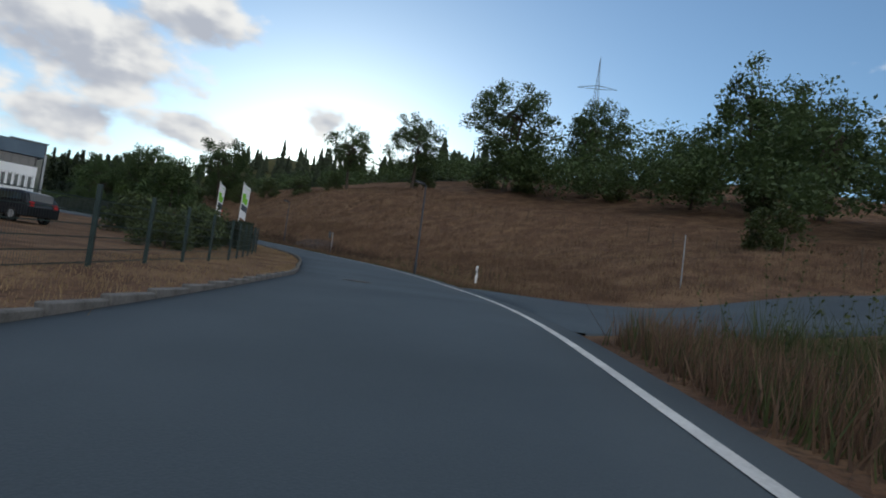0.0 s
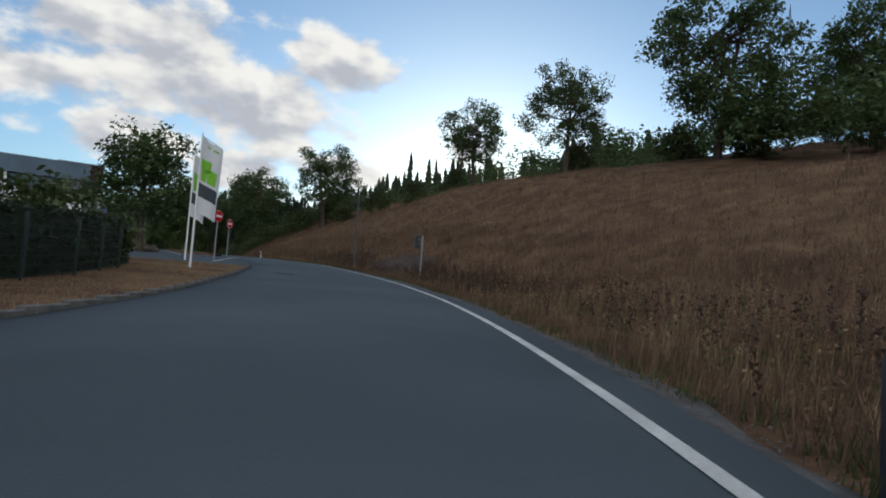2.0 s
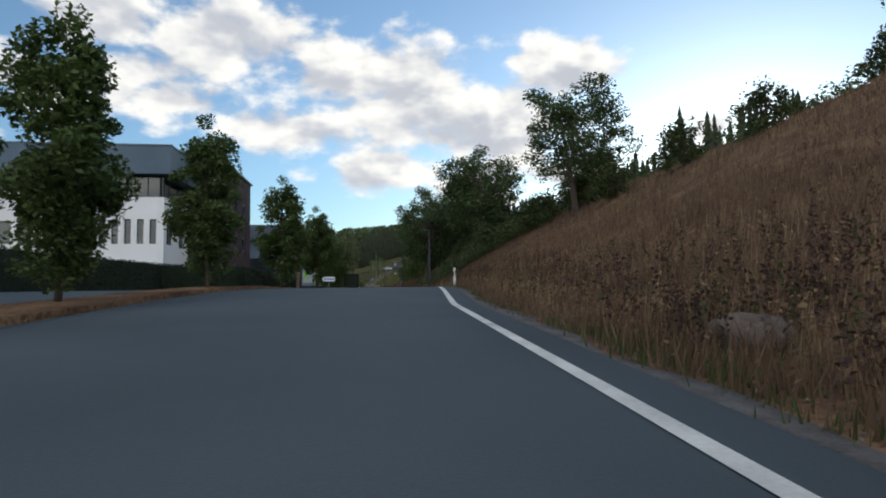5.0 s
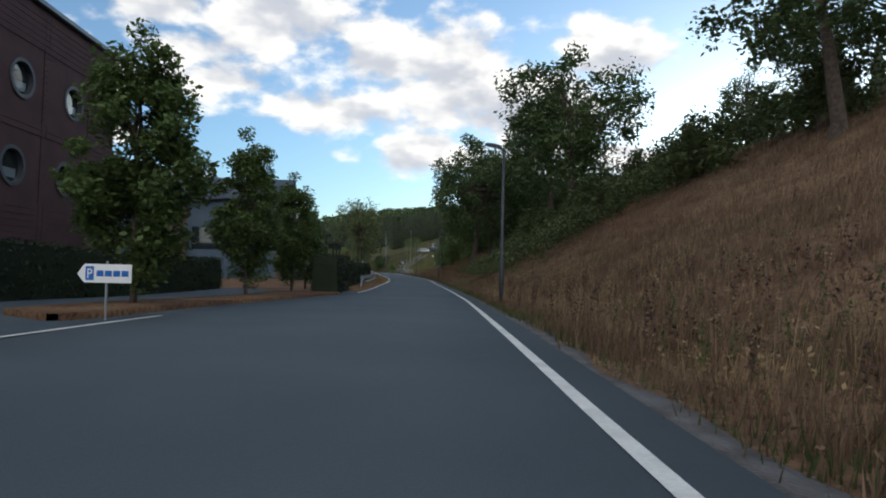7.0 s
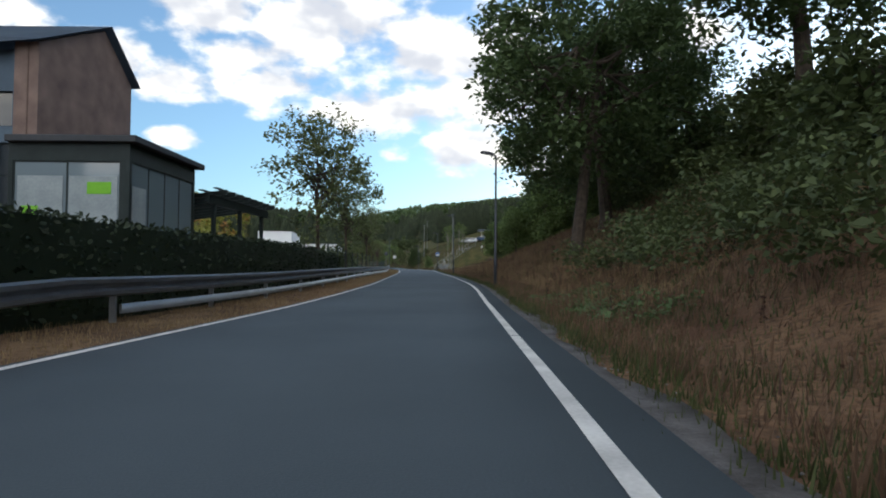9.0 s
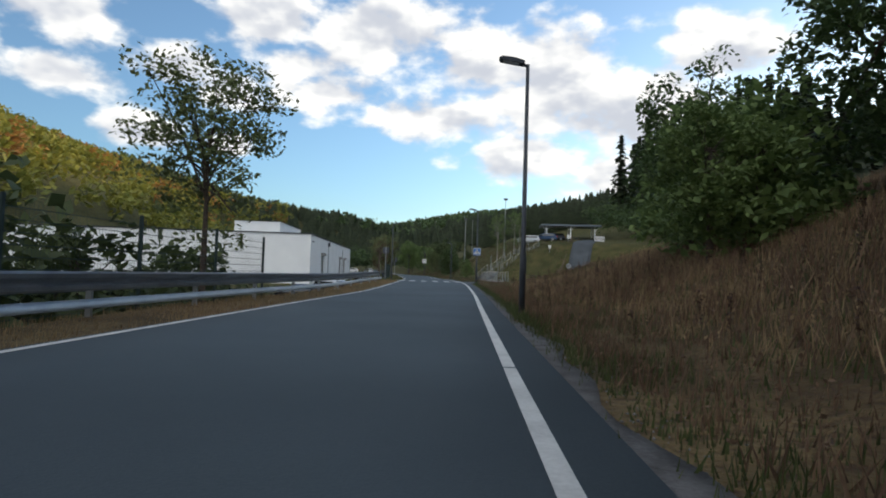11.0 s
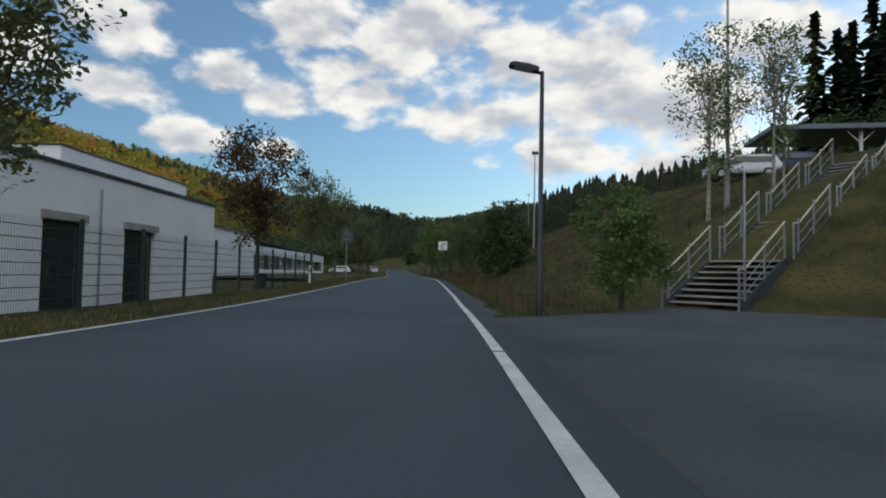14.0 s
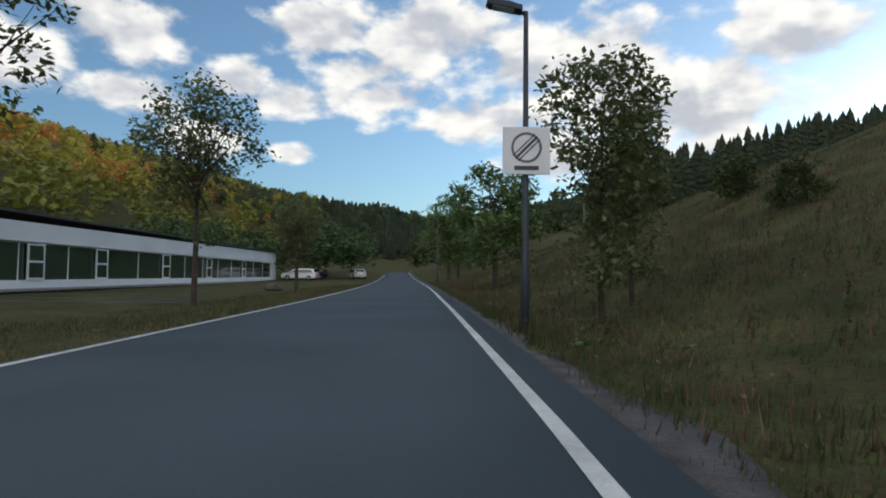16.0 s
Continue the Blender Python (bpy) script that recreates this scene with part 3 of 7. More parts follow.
strip("edge_line", 64, 75, lambda s: np.interp(s, [64, 67.5, 74.5, 75], [-5.8, -4.95, -3.25, -3.2]), lambda s: np.interp(s, [64, 67.5, 74.5, 75], [-5.68, -4.83, -3.13, -3.08]), 0.006, PAINT, 0.5, 1, marks)
strip("edge_line", 101, 119.5, lambda s: np.interp(s, [101, 107, 119.5], [-6.0, -5.95, -5.58]), lambda s: np.interp(s, [101, 107, 119.5], [-5.88, -5.83, -5.46]), 0.006, PAINT, 0.5, 1, marks)
strip("edge_line", 70, 118, lambda s: np.interp(s, [70, 118], [-6.9, -9.6]), lambda s: np.interp(s, [70, 118], [-6.8, -9.5]), 0.004, PAINT, 0.5, 1, marks)

zebra = thing("zebra_crossing", pose(0, 0, 0), "white zebra crossing stripes painted across the road", "zebra crossing", kind="structure")
for k in range(6):
    c = 0.77 - 1.02 * k
    strip("stripe", 251.6, 256.75, c - 0.24, c + 0.24, 0.007, PAINT, 0.5, 1, zebra)


def manhole(s, d):
    t = thing("manhole_cover", pose(*at(s, d, 0.004)), "round cast-iron manhole cover set in the asphalt", "manhole cover", "manhole covers")
    bm = bmesh.new()
    bmesh.ops.create_cone(bm, cap_ends=True, segments=28, radius1=0.42, radius2=0.42, depth=0.02)
    part("ring", bm, KERBSTONE, t)
    bm = bmesh.new()
    bmesh.ops.create_cone(bm, cap_ends=True, segments=28, radius1=0.33, radius2=0.32, depth=0.034)
    part("lid", bm, KERBSTONE, t)
    return t


for s, d in ((16.8, -1.85), (57.1, -3.1), (98.2, -2.97)):
    manhole(s, d)

kerb = thing("kerb", pose(0, 0, 0), "low dark kerb of stone blocks along the verge", "kerb", kind="structure")
bm = boxes(((-0.06, -0.48, -0.15), (0.06, 0.48, 0.09)), bevel=0.015)
first = part("kerb_stone", bm, KERBSTONE, kerb)
for k, s in enumerate(np.arange(-12, 61.5, 1.0)):
    o = first if k == 0 else new("kerb_stone", first.data)
    o.parent = kerb
    dl = float(LEFT(s)) - 0.02
    slope = math.degrees(math.atan(float(LEFT(s + 0.5) - LEFT(s - 0.5))))
    o.matrix_basis = pose(*at(s, dl, 0.0), 0, 0, heading(s) - slope)


def island(name, s0, s1, lo, hi):
    t = strip(name, s0, s1, lo, hi, 0.11, MEADOW, 0.5, 2, skirt=0.16)
    return tagged(t, "raised grass island with a kerb edge", "traffic island", kind="structure")


island("trim_3", 75.5, 109, lambda s: np.interp(s, [75.5, 77, 108, 109], [-4.6, -6.9, -7.9, -7.0]), lambda s: np.interp(s, [75.5, 77, 88, 108, 109], [-4.2, -4.4, -5.7, -6.2, -6.6]))
island("trim_4", 118, 137.4, lambda s: np.interp(s, [118, 119, 137.4], [-6.7, -8.2, -8.4]), lambda s: np.interp(s, [118, 119, 132, 137.4], [-6.5, -6.2, -6.4, -5.2]))


# ---------------------------------------------------------------- plants
RNG = np.random.default_rng(7)


def leaf_cards(centres, radius, per, size, rng, flat=0.5, squash=0.8):
    """Many small leaf sprays round cluster centres: (V, F)."""
    c = np.repeat(np.asarray(centres, float), per, axis=0)
    r = np.repeat(np.broadcast_to(radius, (len(centres),)), per)
    off = rng.normal(0, 1, c.shape)
    off /= np.linalg.norm(off, axis=1)[:, None] + 1e-9
    off *= (rng.random(len(c)) ** 0.45 * r)[:, None]
    off[:, 2] *= squash
    p = c + off
    n = rng.normal(0, 1, p.shape)
    n[:, 2] = np.abs(n[:, 2]) + flat
    n /= np.linalg.norm(n, axis=1)[:, None]
    a = np.cross(n, rng.normal(0, 1, p.shape))
    a /= np.linalg.norm(a, axis=1)[:, None] + 1e-9
    b = np.cross(n, a)
    L = (size * (0.6 + 0.8 * rng.random(len(p))))[:, None]
    W = L * 0.55
    V = np.stack([p - a * L, p - b * W + n * L * 0.12, p + a * L, p + b * W + n * L * 0.12], 1).reshape(-1, 3)
    return V, np.arange(len(V)).reshape(-1, 4)


def limbs(bm, trunk_top, ends, r0, rng, seg=5):
    for e in ends:
        e = np.asarray(e, float)
        t = rng.uniform(0.25, 1.0)
        st = np.array([0, 0, trunk_top * (0.45 + 0.55 * t)])
        mid = st + (e - st) * 0.5 + rng.normal(0, 0.12, 3) * np.linalg.norm(e - st) * 0.6
        mid[2] -= 0.06 * np.linalg.norm(e - st)
        r = r0 * rng.uniform(0.22, 0.45)
        tube(bm, [st, mid, e], [r, r * 0.6, r * 0.15], seg)


def broad_tree(name, height, width, trunk, clusters, per, leaf, leafmat, barkmat, seed, base=0.28, crown_label="", cl=None, shape="oak", trunk_r=None):
    """A broad-leaved tree with a tapered trunk, limbs and an uneven crown."""
    rng = np.random.default_rng(seed)
    t = new(name)
    bm = bmesh.new()
    tr = trunk_r or height * 0.022
    lean = rng.normal(0, 0.03 * height, 2)
    top = height * 0.72
    tube(bm, [(0, 0, -0.3), (0, 0, height * 0.04), (lean[0] * 0.3, lean[1] * 0.3, height * 0.3), (lean[0], lean[1], top)], [tr * 1.5, tr * 1.05, tr * 0.8, tr * 0.25], 8)
    k = 0
    cs = []
    while len(cs) < clusters and k < clusters * 40:
        k += 1
        q = rng.uniform(-1, 1, 3)
        zf = (q[2] + 1) / 2
        if shape == "oak":
            rmax = math.sqrt(max(0, 1 - (2 * zf - 0.9) ** 2 / 1.25))
        elif shape == "column":
            rmax = min(1, 2.6 * zf + 0.25) * (1 - zf) ** 0.45 * 1.15
        elif shape == "vase":
            rmax = (0.35 + 0.75 * zf) * math.sqrt(max(0, 1 - max(0, zf - 0.55) ** 2 / 0.21))
        else:
            rmax = math.sqrt(max(0, 1 - zf**2)) if zf > 0.15 else 0.85
        rr = math.hypot(q[0], q[1])
        lump = 0.78 + 0.30 * math.sin(3 * math.atan2(q[1], q[0]) + seed) * math.sin(5 * zf + seed)
        if rr > rmax * lump or rr < rmax * 0.35 * rng.random():
            continue
        cs.append((q[0] * width / 2, q[1] * width / 2, height * base + zf * height * (1 - base) * 0.97))
    cs = np.array(cs)
    limbs(bm, top, cs[rng.permutation(len(cs))[: max(6, min(34, len(cs) // 2))]], tr, rng)
    part("trunk", bm, barkmat, t)
    cr = cl or width * 0.13
    V, F = leaf_cards(cs, cr * rng.uniform(0.6, 1.25, len(cs)), per, leaf, rng)
    crown = np_mesh("crown", V, F, leafmat, t)
    if crown_label:
        crown["label"] = crown_label
    return t


def spruce_tree(name, height, width, seed, mat, per=10, base=0.10, barkmat=None):
    rng = np.random.default_rng(seed)
    t = new(name)
    bm = bmesh.new()
    tube(bm, [(0, 0, -0.3), (0, 0, height * 0.5), (0, 0, height * 0.985)], [height * 0.010, height * 0.007, 0.02], 6)
    part("trunk", bm, barkmat or BARK, t)
    P, A = [], []
    z = height * base
    while z < height * 0.97:
        zf = z / height
        R = width / 2 * min(1.0, 0.45 + 3.0 * (zf - base)) * (1 - zf) ** 0.7 * rng.uniform(0.7, 1.2)
        n = max(4, int(9 * (1 - zf) + 3))
        for i in range(n):
            a = 2 * math.pi * (i + rng.random()) / n
            if rng.random() < 0.12:
                continue
            R_ = R
            R = R_ * rng.uniform(0.6, 1.15)
            for q in np.linspace(0.15, 1, max(2, int(per * (1 - zf)) + 1)):
                P.append((math.cos(a) * R * q, math.sin(a) * R * q, z - R * q * 0.28 + rng.normal(0, 0.05)))
                A.append(a)
            R = R_
        z += height * 0.022
    P, A = np.array(P), np.array(A)
    L = height * 0.026 * (0.7 + 0.6 * rng.random(len(P)))[:, None]
    out = np.stack([np.cos(A), np.sin(A), np.full(len(A), -0.45)], 1)
    wide = np.stack([-np.sin(A), np.cos(A), rng.normal(0, 0.35, len(A))], 1)
    V = np.stack([P - out * L, P - wide * L * 0.8, P + out * L, P + wide * L * 0.8 - (0, 0, 0.05)], 1).reshape(-1, 3)
    np_mesh("crown", V, np.arange(len(V)).reshape(-1, 4), mat, t)
    return t


def plant_out(proto, places, label, category, group=""):
    """The first place takes the prototype, the others copies: rows of x, y, turn, size."""
    for k, (x, y, turn, size) in enumerate(places):
        m = pose(x, y, ground_z(x, y) - 0.05, 0, 0, turn) @ Matrix.Diagonal((size, size, size, 1))
        o = proto if k == 0 else copy_thing(proto, Matrix.Identity(4))
        o.matrix_basis = m
        tagged(o, label, category, group)


def rd(s, d):
    return tuple(float(v) for v in at(s, d)[:2])


def by_road(*rows):
    """Rows of run, offset, turn, size as places for plant_out."""
    return [(*[float(q) for q in at(s, d)[:2]], turn, size) for s, d, turn, size in rows]


def grown(proto, tall, places, label, category, group=""):
    """Copies of a tree of height `tall`, each sized to reach a given top: rows of x, y, turn, top."""
    plant_out(proto, [(x, y, a, (top - ground_z(x, y)) / tall) for x, y, a, top in places], label, category, group)


# oaks on the crest of the bank
oak1 = broad_tree("oak_tree", 14.0, 12.5, 3.0, 150, 90, 0.155, OAKLEAF, BARK, 3, 0.26, cl=1.2)
grown(oak1, 14.0, [(80.3, 47.4, 0, 30.5), (76.0, 62.7, 80, 24.5), (72.0, 112.5, 190, 22.0), (68.6, 163.5, 60, 16.5), (73.5, 171.5, 240, 21)], "large dark-green oak with an uneven crown on the grassy bank", "tree", "oaks on the bank")
oak2 = broad_tree("oak_tree", 13.0, 10.5, 3.0, 130, 85, 0.155, OAKLEAF, BARK, 11, 0.30, cl=1.1)
grown(oak2, 13.0, [(91.8, 37.9, 0, 30.0), (75.8, 78.2, 60, 23.5), (71.0, 139, 130, 20.5), (77.0, 182.0, 300, 20), (79.0, 121.0, 90, 18.5), (76.0, 156.0, 45, 23)],
          "broad oak with dark foliage above the bank", "tree", "oaks on the bank")
oak3 = broad_tree("leafy_tree", 12.0, 9.5, 3.0, 120, 70, 0.17, OAKLEAF, BARK, 13, 0.08, cl=1.15)
grown(oak3, 12.0, [(71.9, 3.9, 0, 21), (81.8, 7.4, 70, 27), (66.5, -7.3, 150, 20), (91.4, 13.9, 200, 34), (98.9, 24.3, 20, 27), (77.2, 18.2, 100, 19), (90.8, 27.9, 160, 21), (84.4, 35.6, 60, 18), (102.0, 44.5, 10, 24), (75.0, 187.0, 200, 11.5), (76.5, 195.0, 30, 12), (74.0, 202.0, 90, 9.0), (79.0, 171.0, 120, 16.5), (76.0, 177.5, 60, 14.5), (82.0, 131.0, 15, 17.5)],
          "dense dark leafy tree above the side road", "tree", "trees above the side road")
# clipped hornbeam columns along the parking lane
col = broad_tree("columnar_tree", 6.4, 3.0, 0.8, 150, 120, 0.072, COLUMNLEAF, BARK, 21, 0.10, shape="column", cl=0.40, trunk_r=0.07)
plant_out(col, [(37.7, 69.5, 0, 1.0), (39.6, 77.9, 140, 0.98), (42.2, 89.9, 30, 1.02), (45.06, 105.1, 50, 1.1), (46.5, 114.9, 120, 1.1), (48.0, 121.8, 200, 1.0), (48.6, 127.0, 90, 0.85)], "slender columnar hornbeam standing in the grass island", "tree", "columnar trees")

# airy street trees along the left verge
rowan = broad_tree("street_tree", 6.6, 5.3, 2.0, 135, 34, 0.075, ROWANLEAF, BARK, 31, 0.30, shape="vase", cl=0.5, trunk_r=0.085)
plant_out(rowan, by_road((189.5, -8.0, 0, 1.75), (201, -7.6, 70, 1.55), (218, -7.4, 140, 1.25), (282.5, -7.0, 60, 0.92), (312.7, -7.5, 30, 1.1), (329.2, -8.2, 110, 1.20), (337.8, -6.8, 200, 1.02), (352.9, -6.9, 20, 0.8)), "airy street tree with thin green foliage on the verge", "tree", "street trees")
rust = broad_tree("street_tree", 6.0, 4.4, 2.0, 110, 46, 0.075, RUSTLEAF, BARK, 33, 0.30, shape="vase", cl=0.5, trunk_r=0.085)
plant_out(rust, by_road((297.9, -7.0, 100, 1.1), (359, -8.0, 60, 0.85)), "street tree with rust-brown withering leaves on the verge", "tree", "street trees")
bare = broad_tree("bare_tree", 5.6, 4.2, 2.0, 110, 3, 0.05, RUSTLEAF, BARK, 35, 0.34, shape="vase", cl=0.4, trunk_r=0.10)
plant_out(bare, by_road((273.5, -7.5, 0, 1.0)), "almost leafless street tree beside the mesh fence", "tree", "street trees")

# big maple by the flags, shrubs and round bushes
maple = broad_tree("maple_tree", 7.2, 6.0, 2.0, 130, 60, 0.13, OAKLEAF, BARK, 41, 0.25, cl=0.75)
plant_out(maple, [(31.9, 55.7, 0, 1.02)], "rounded maple with dark green leaves on the lawn", "tree")
bushy = broad_tree("large_shrub", 6.6, 6.2, 0.5, 150, 70, 0.13, OAKLEAF, BARK, 43, 0.02, cl=0.8, shape="dome")
plant_out(bushy, [(70.5, 294.3, 0, 0.78)], "dense dark green shrub on the grassy bank", "shrub")
shrub = broad_tree("shrub", 3.2, 4.6, 0.4, 70, 44, 0.125, SHRUBLEAF, BARK, 45, 0.02, cl=0.65, shape="dome")
plant_out(shrub, by_road((152, 12, 0, 1.2), (160, 14, 70, 1.4), (168, 11, 130, 1.2), (176, 13, 10, 1.4),
                         (190, 16, 90, 1.5), (146, 17, 40, 1.3), (138, 20, 0, 1.2), (182, 17, 20, 1.5), (172, 19, 80, 1.5), (164, 21, 120, 1.4), (155, 20, 200, 1.3), (128, 19, 50, 1.1), (120, 22, 10, 1.2), (112, 24, 300, 1.1), (104, 27, 10, 1.0),
                         (338.5, 11.7, 0, 0.5), (346, 14, 60, 0.6), (366, 14, 60, 0.6), (26, 30, 0, 1.3), (33, 26, 60, 1.0), (16, 45, 100, 1.7), (60, 46, 20, 1.4), (70, 42, 70, 1.3), (78, 40, 10, 1.3), (90, 36, 0, 1.2), (50, 52, 30, 1.5), (40, 58, 30, 1.6)),
          "rounded bush of dull green leaves on the bank", "shrub", "bushes on the bank")
pale_shrub = broad_tree("shrub", 3.4, 4.6, 0.4, 80, 50, 0.11, LIGHTLEAF, BARK, 145, 0.02, cl=0.65, shape="dome")
plant_out(pale_shrub, by_road((205, 9.5, 0, 1.4), (210, 11, 60, 1.6), (216, 8.0, 100, 1.3), (222, 10, 30, 1.3), (199, 13, 200, 1.3)), "large bush of fresh light green leaves on the bank", "shrub", "light green bushes")
yardbush = broad_tree("yard_bush", 2.6, 4.0, 0.4, 70, 44, 0.115, SHRUBLEAF, BARK, 47, 0.02, cl=0.6, shape="dome")
plant_out(yardbush, by_road((24, -9.2, 120, 0.6), (29, -9.2, 180, 0.7), (34, -9.4, 10, 0.75), (39, -9.8, 50, 0.8), (44, -10.2, 90, 0.85), (49, -9.9, 20, 1.0), (54, -10.4, 70, 1.05), (38, -13.5, 90, 0.9), (46, -14, 30, 0.95)), "spreading bush behind the mesh fence", "shrub", "bushes behind the fence")
plant_out(copy_thing(yardbush, Matrix.Identity(4)), by_road((198, -9.6, 0, 1.3), (206, -9.5, 0, 1.7), (211, -10.0, 40, 1.9), (217, -10.6, 80, 1.6), (224, -10.6, 130, 1.5)), "dark bush at the edge of the lower car park", "shrub", "bushes by the lower car park")
young = broad_tree("young_tree", 6.0, 4.4, 1.5, 100, 55, 0.11, LIGHTLEAF, BARK, 51, 0.2, cl=0.6)
plant_out(young, by_road((355, 4.2, 0, 1.25), (288.6, 4.6, 90, 0.55), (397, 4.6, 70, 1.8), (404, 6.5, 10, 1.3), (215, 6.5, 0, 0.7), (206, 7.0, 50, 0.75)),
          "young tree with light green foliage on the slope", "tree", "young trees")


slim = broad_tree("airy_tree", 4.4, 2.2, 1.0, 85, 46, 0.06, ROWANLEAF, BARK, 57, 0.10, shape="vase", cl=0.40, trunk_r=0.045)
plant_out(slim, by_road((332.2, 3.5, 0, 1.3), (333.6, 4.6, 80, 1.1)), "slender young tree with airy grey-green foliage beside the lamp", "tree", "slender trees")


# woods: conifers and leafy trees too many to count
def conifer_stuff(name, places, mat, label, seed):
    rng = np.random.default_rng(seed)
    Vs, Fs, n0 = [], [], 0
    for x, y, h, w in places:
        z0 = ground_z(x, y)
        k, layers = 9, 9
        for L in range(layers):
            f0, f1 = 0.12 + 0.86 * L / layers, 0.12 + 0.86 * (L + 1.7) / layers
            r = w / 2 * (1 - f0) ** 0.75
            a = 2 * math.pi * (np.arange(2 * k) + rng.random()) / (2 * k)
            rr = r * np.where(np.arange(2 * k) % 2, 1.0, 0.45) * rng.uniform(0.75, 1.15, 2 * k)
            ring = np.stack([x + rr * np.cos(a), y + rr * np.sin(a), z0 + h * f0 - 0.18 * rr + rng.normal(0, 0.15, 2 * k)], 1)
            tip = np.array([[x, y, z0 + h * min(1.0, f1)]])
            Vs.append(np.vstack([ring, tip]))
            i = np.arange(2 * k)
            Fs.append(np.stack([i, (i + 1) % (2 * k), np.full(2 * k, 2 * k)], 1) + n0)
            n0 += 2 * k + 1
        # bare stem below the crown
        q = 2 * math.pi * np.arange(4) / 4
        Vs.append(np.vstack([np.stack([x + 0.18 * np.cos(q), y + 0.18 * np.sin(q), np.full(4, z0 - 0.5)], 1), [[x, y, z0 + h * 0.5]]]))
        i = np.arange(4)
        Fs.append(np.stack([i, (i + 1) % 4, np.full(4, 4)], 1) + n0)
        n0 += 5
    return tagged(np_mesh(name, np.vstack(Vs), np.vstack(Fs), mat), label, "woods", kind="stuff")


def leafy_stuff(name, places, mat, label, seed, per=70, leaf=0.9):
    rng = np.random.default_rng(seed)
    cs, rs = [], []
    for x, y, h, w in places:
        z0 = ground_z(x, y)
        for _ in range(9):
            q = rng.normal(0, 1, 3)
            q /= np.linalg.norm(q)
            cs.append((x + q[0] * w * 0.33, y + q[1] * w * 0.33, z0 + h * 0.60 + q[2] * h * 0.26))
            rs.append(w * rng.uniform(0.2, 0.34))
    V, F = leaf_cards(cs, np.array(rs), max(3, per // 9), leaf, rng, 0.6)
    return tagged(np_mesh(name, V, F, mat), label, "woods", kind="stuff")


def scatter(n, s0, s1, d0, d1, seed):
    rng = np.random.default_rng(seed)
    s, d = rng.uniform(s0, s1, n), rng.uniform(d0, d1, n)
    return at(s, d)[:, :2], rng


P, rng = scatter(300, 150, 330, 95, 150, 61)
far_con = [(x, y, rng.uniform(8, 16), rng.uniform(6, 9.5)) for x, y in P]
P, rng = scatter(520, 470, 720, 45, 170, 63)
head_con = [(x, y, rng.uniform(7, 16), rng.uniform(5, 8)) for x, y in P]
P, rng = scatter(160, 190, 292, 60, 110, 64)
mid_con = [(x, y, rng.uniform(14, 20), rng.uniform(4.5, 6.5)) for x, y in P]
P, rng = scatter(300, 175, 430, 128, 230, 264)
far_con += [(x, y, rng.uniform(10, 17), rng.uniform(6, 9)) for x, y in P]
conifer_stuff("conifer_wood", far_con + mid_con, SPRUCE, "dark conifer wood along the crest of the hill", 65)
sp1 = spruce_tree("spruce_tree", 26.0, 7.0, 5, SPRUCE, 9, 0.12)
sp2 = spruce_tree("spruce_tree", 24.0, 6.4, 6, SPRUCE, 9, 0.30, WOODM)
P, rng = scatter(88, 284, 338, 50, 82, 62)
edge = [(*rd(s, d), 40 * k, rng.uniform(0.85, 1.1)) for k, (s, d) in enumerate(((277, 49), (281, 52), (285, 54), (290, 57), (295, 60)))]
P3, rng = scatter(24, 334, 364, 58, 92, 262)
plant_out(sp1, [(x, y, 70, rng.uniform(0.85, 1.1)) for x, y in P3] + [(x, y, 0, rng.uniform(0.8, 1.08)) for x, y in P[:60]], "tall dark spruce behind the upper car park", "tree", "spruces")
plant_out(sp2, edge + [(x, y, 30, rng.uniform(0.85, 1.15)) for x, y in P[60:]], "tall spruce with bare pale trunk at the wood edge", "tree", "spruces")
birch = broad_tree("birch_tree", 9.5, 4.6, 1.5, 80, 28, 0.085, LIGHTLEAF, BIRCHBARK, 53, 0.22, shape="vase", cl=0.72, trunk_r=0.09)
plant_out(birch, by_road((297, 10.8, 0, 0.85), (298, 12.0, 70, 0.7), (297.3, 13.6, 130, 0.8), (298.6, 14.8, 40, 0.65)), "slender birch with pale trunk and airy leaves above the stairs", "tree", "birches")
P, rng = scatter(60, 268, 330, 34, 46, 162)
leafy_stuff("thicket", [(x, y, rng.uniform(4, 9), rng.uniform(4, 6.5)) for x, y in P], OAKLEAF, "dark thicket along the foot of the spruces", 163, 260, 0.22)
hx, hy = rng.uniform(75, 280, 300), rng.uniform(500, 880, 300)
head_con += [(x, y, rng.uniform(12, 19), rng.uniform(9, 13)) for x, y in zip(hx, hy)]
hx, hy = rng.uniform(-190, 75, 620), rng.uniform(690, 960, 620)
head_con += [(x, y, rng.uniform(10, 16), rng.uniform(10, 14)) for x, y in zip(hx, hy)]
conifer_stuff("conifer_wood", head_con, SPRUCE, "dark conifer wood on the hill at the bend of the valley", 67)
P, rng = scatter(150, 60, 215, 46, 95, 68)
leafy_stuff("leafy_wood", [(x, y, rng.uniform(4, 7.5), rng.uniform(5, 8)) for x, y in P], OAKLEAF, "dense leafy wood and thicket above the bank", 69, 220, 0.3)
P, rng = scatter(130, 8, 75, 40, 100, 70)
leafy_stuff("leafy_wood", [(x, y, rng.uniform(9, 14), rng.uniform(6.5, 9.5)) for x, y in P], OAKLEAF, "leafy wood above the brown meadow", 71, 220, 0.31)
P, rng = scatter(100, 6, 74, 33, 46, 170)
leafy_stuff("thicket", [(x, y, rng.uniform(5.5, 9.5), rng.uniform(5, 7.5)) for x, y in P], OAKLEAF, "dark thicket along the upper edge of the meadow", 171, 260, 0.24)
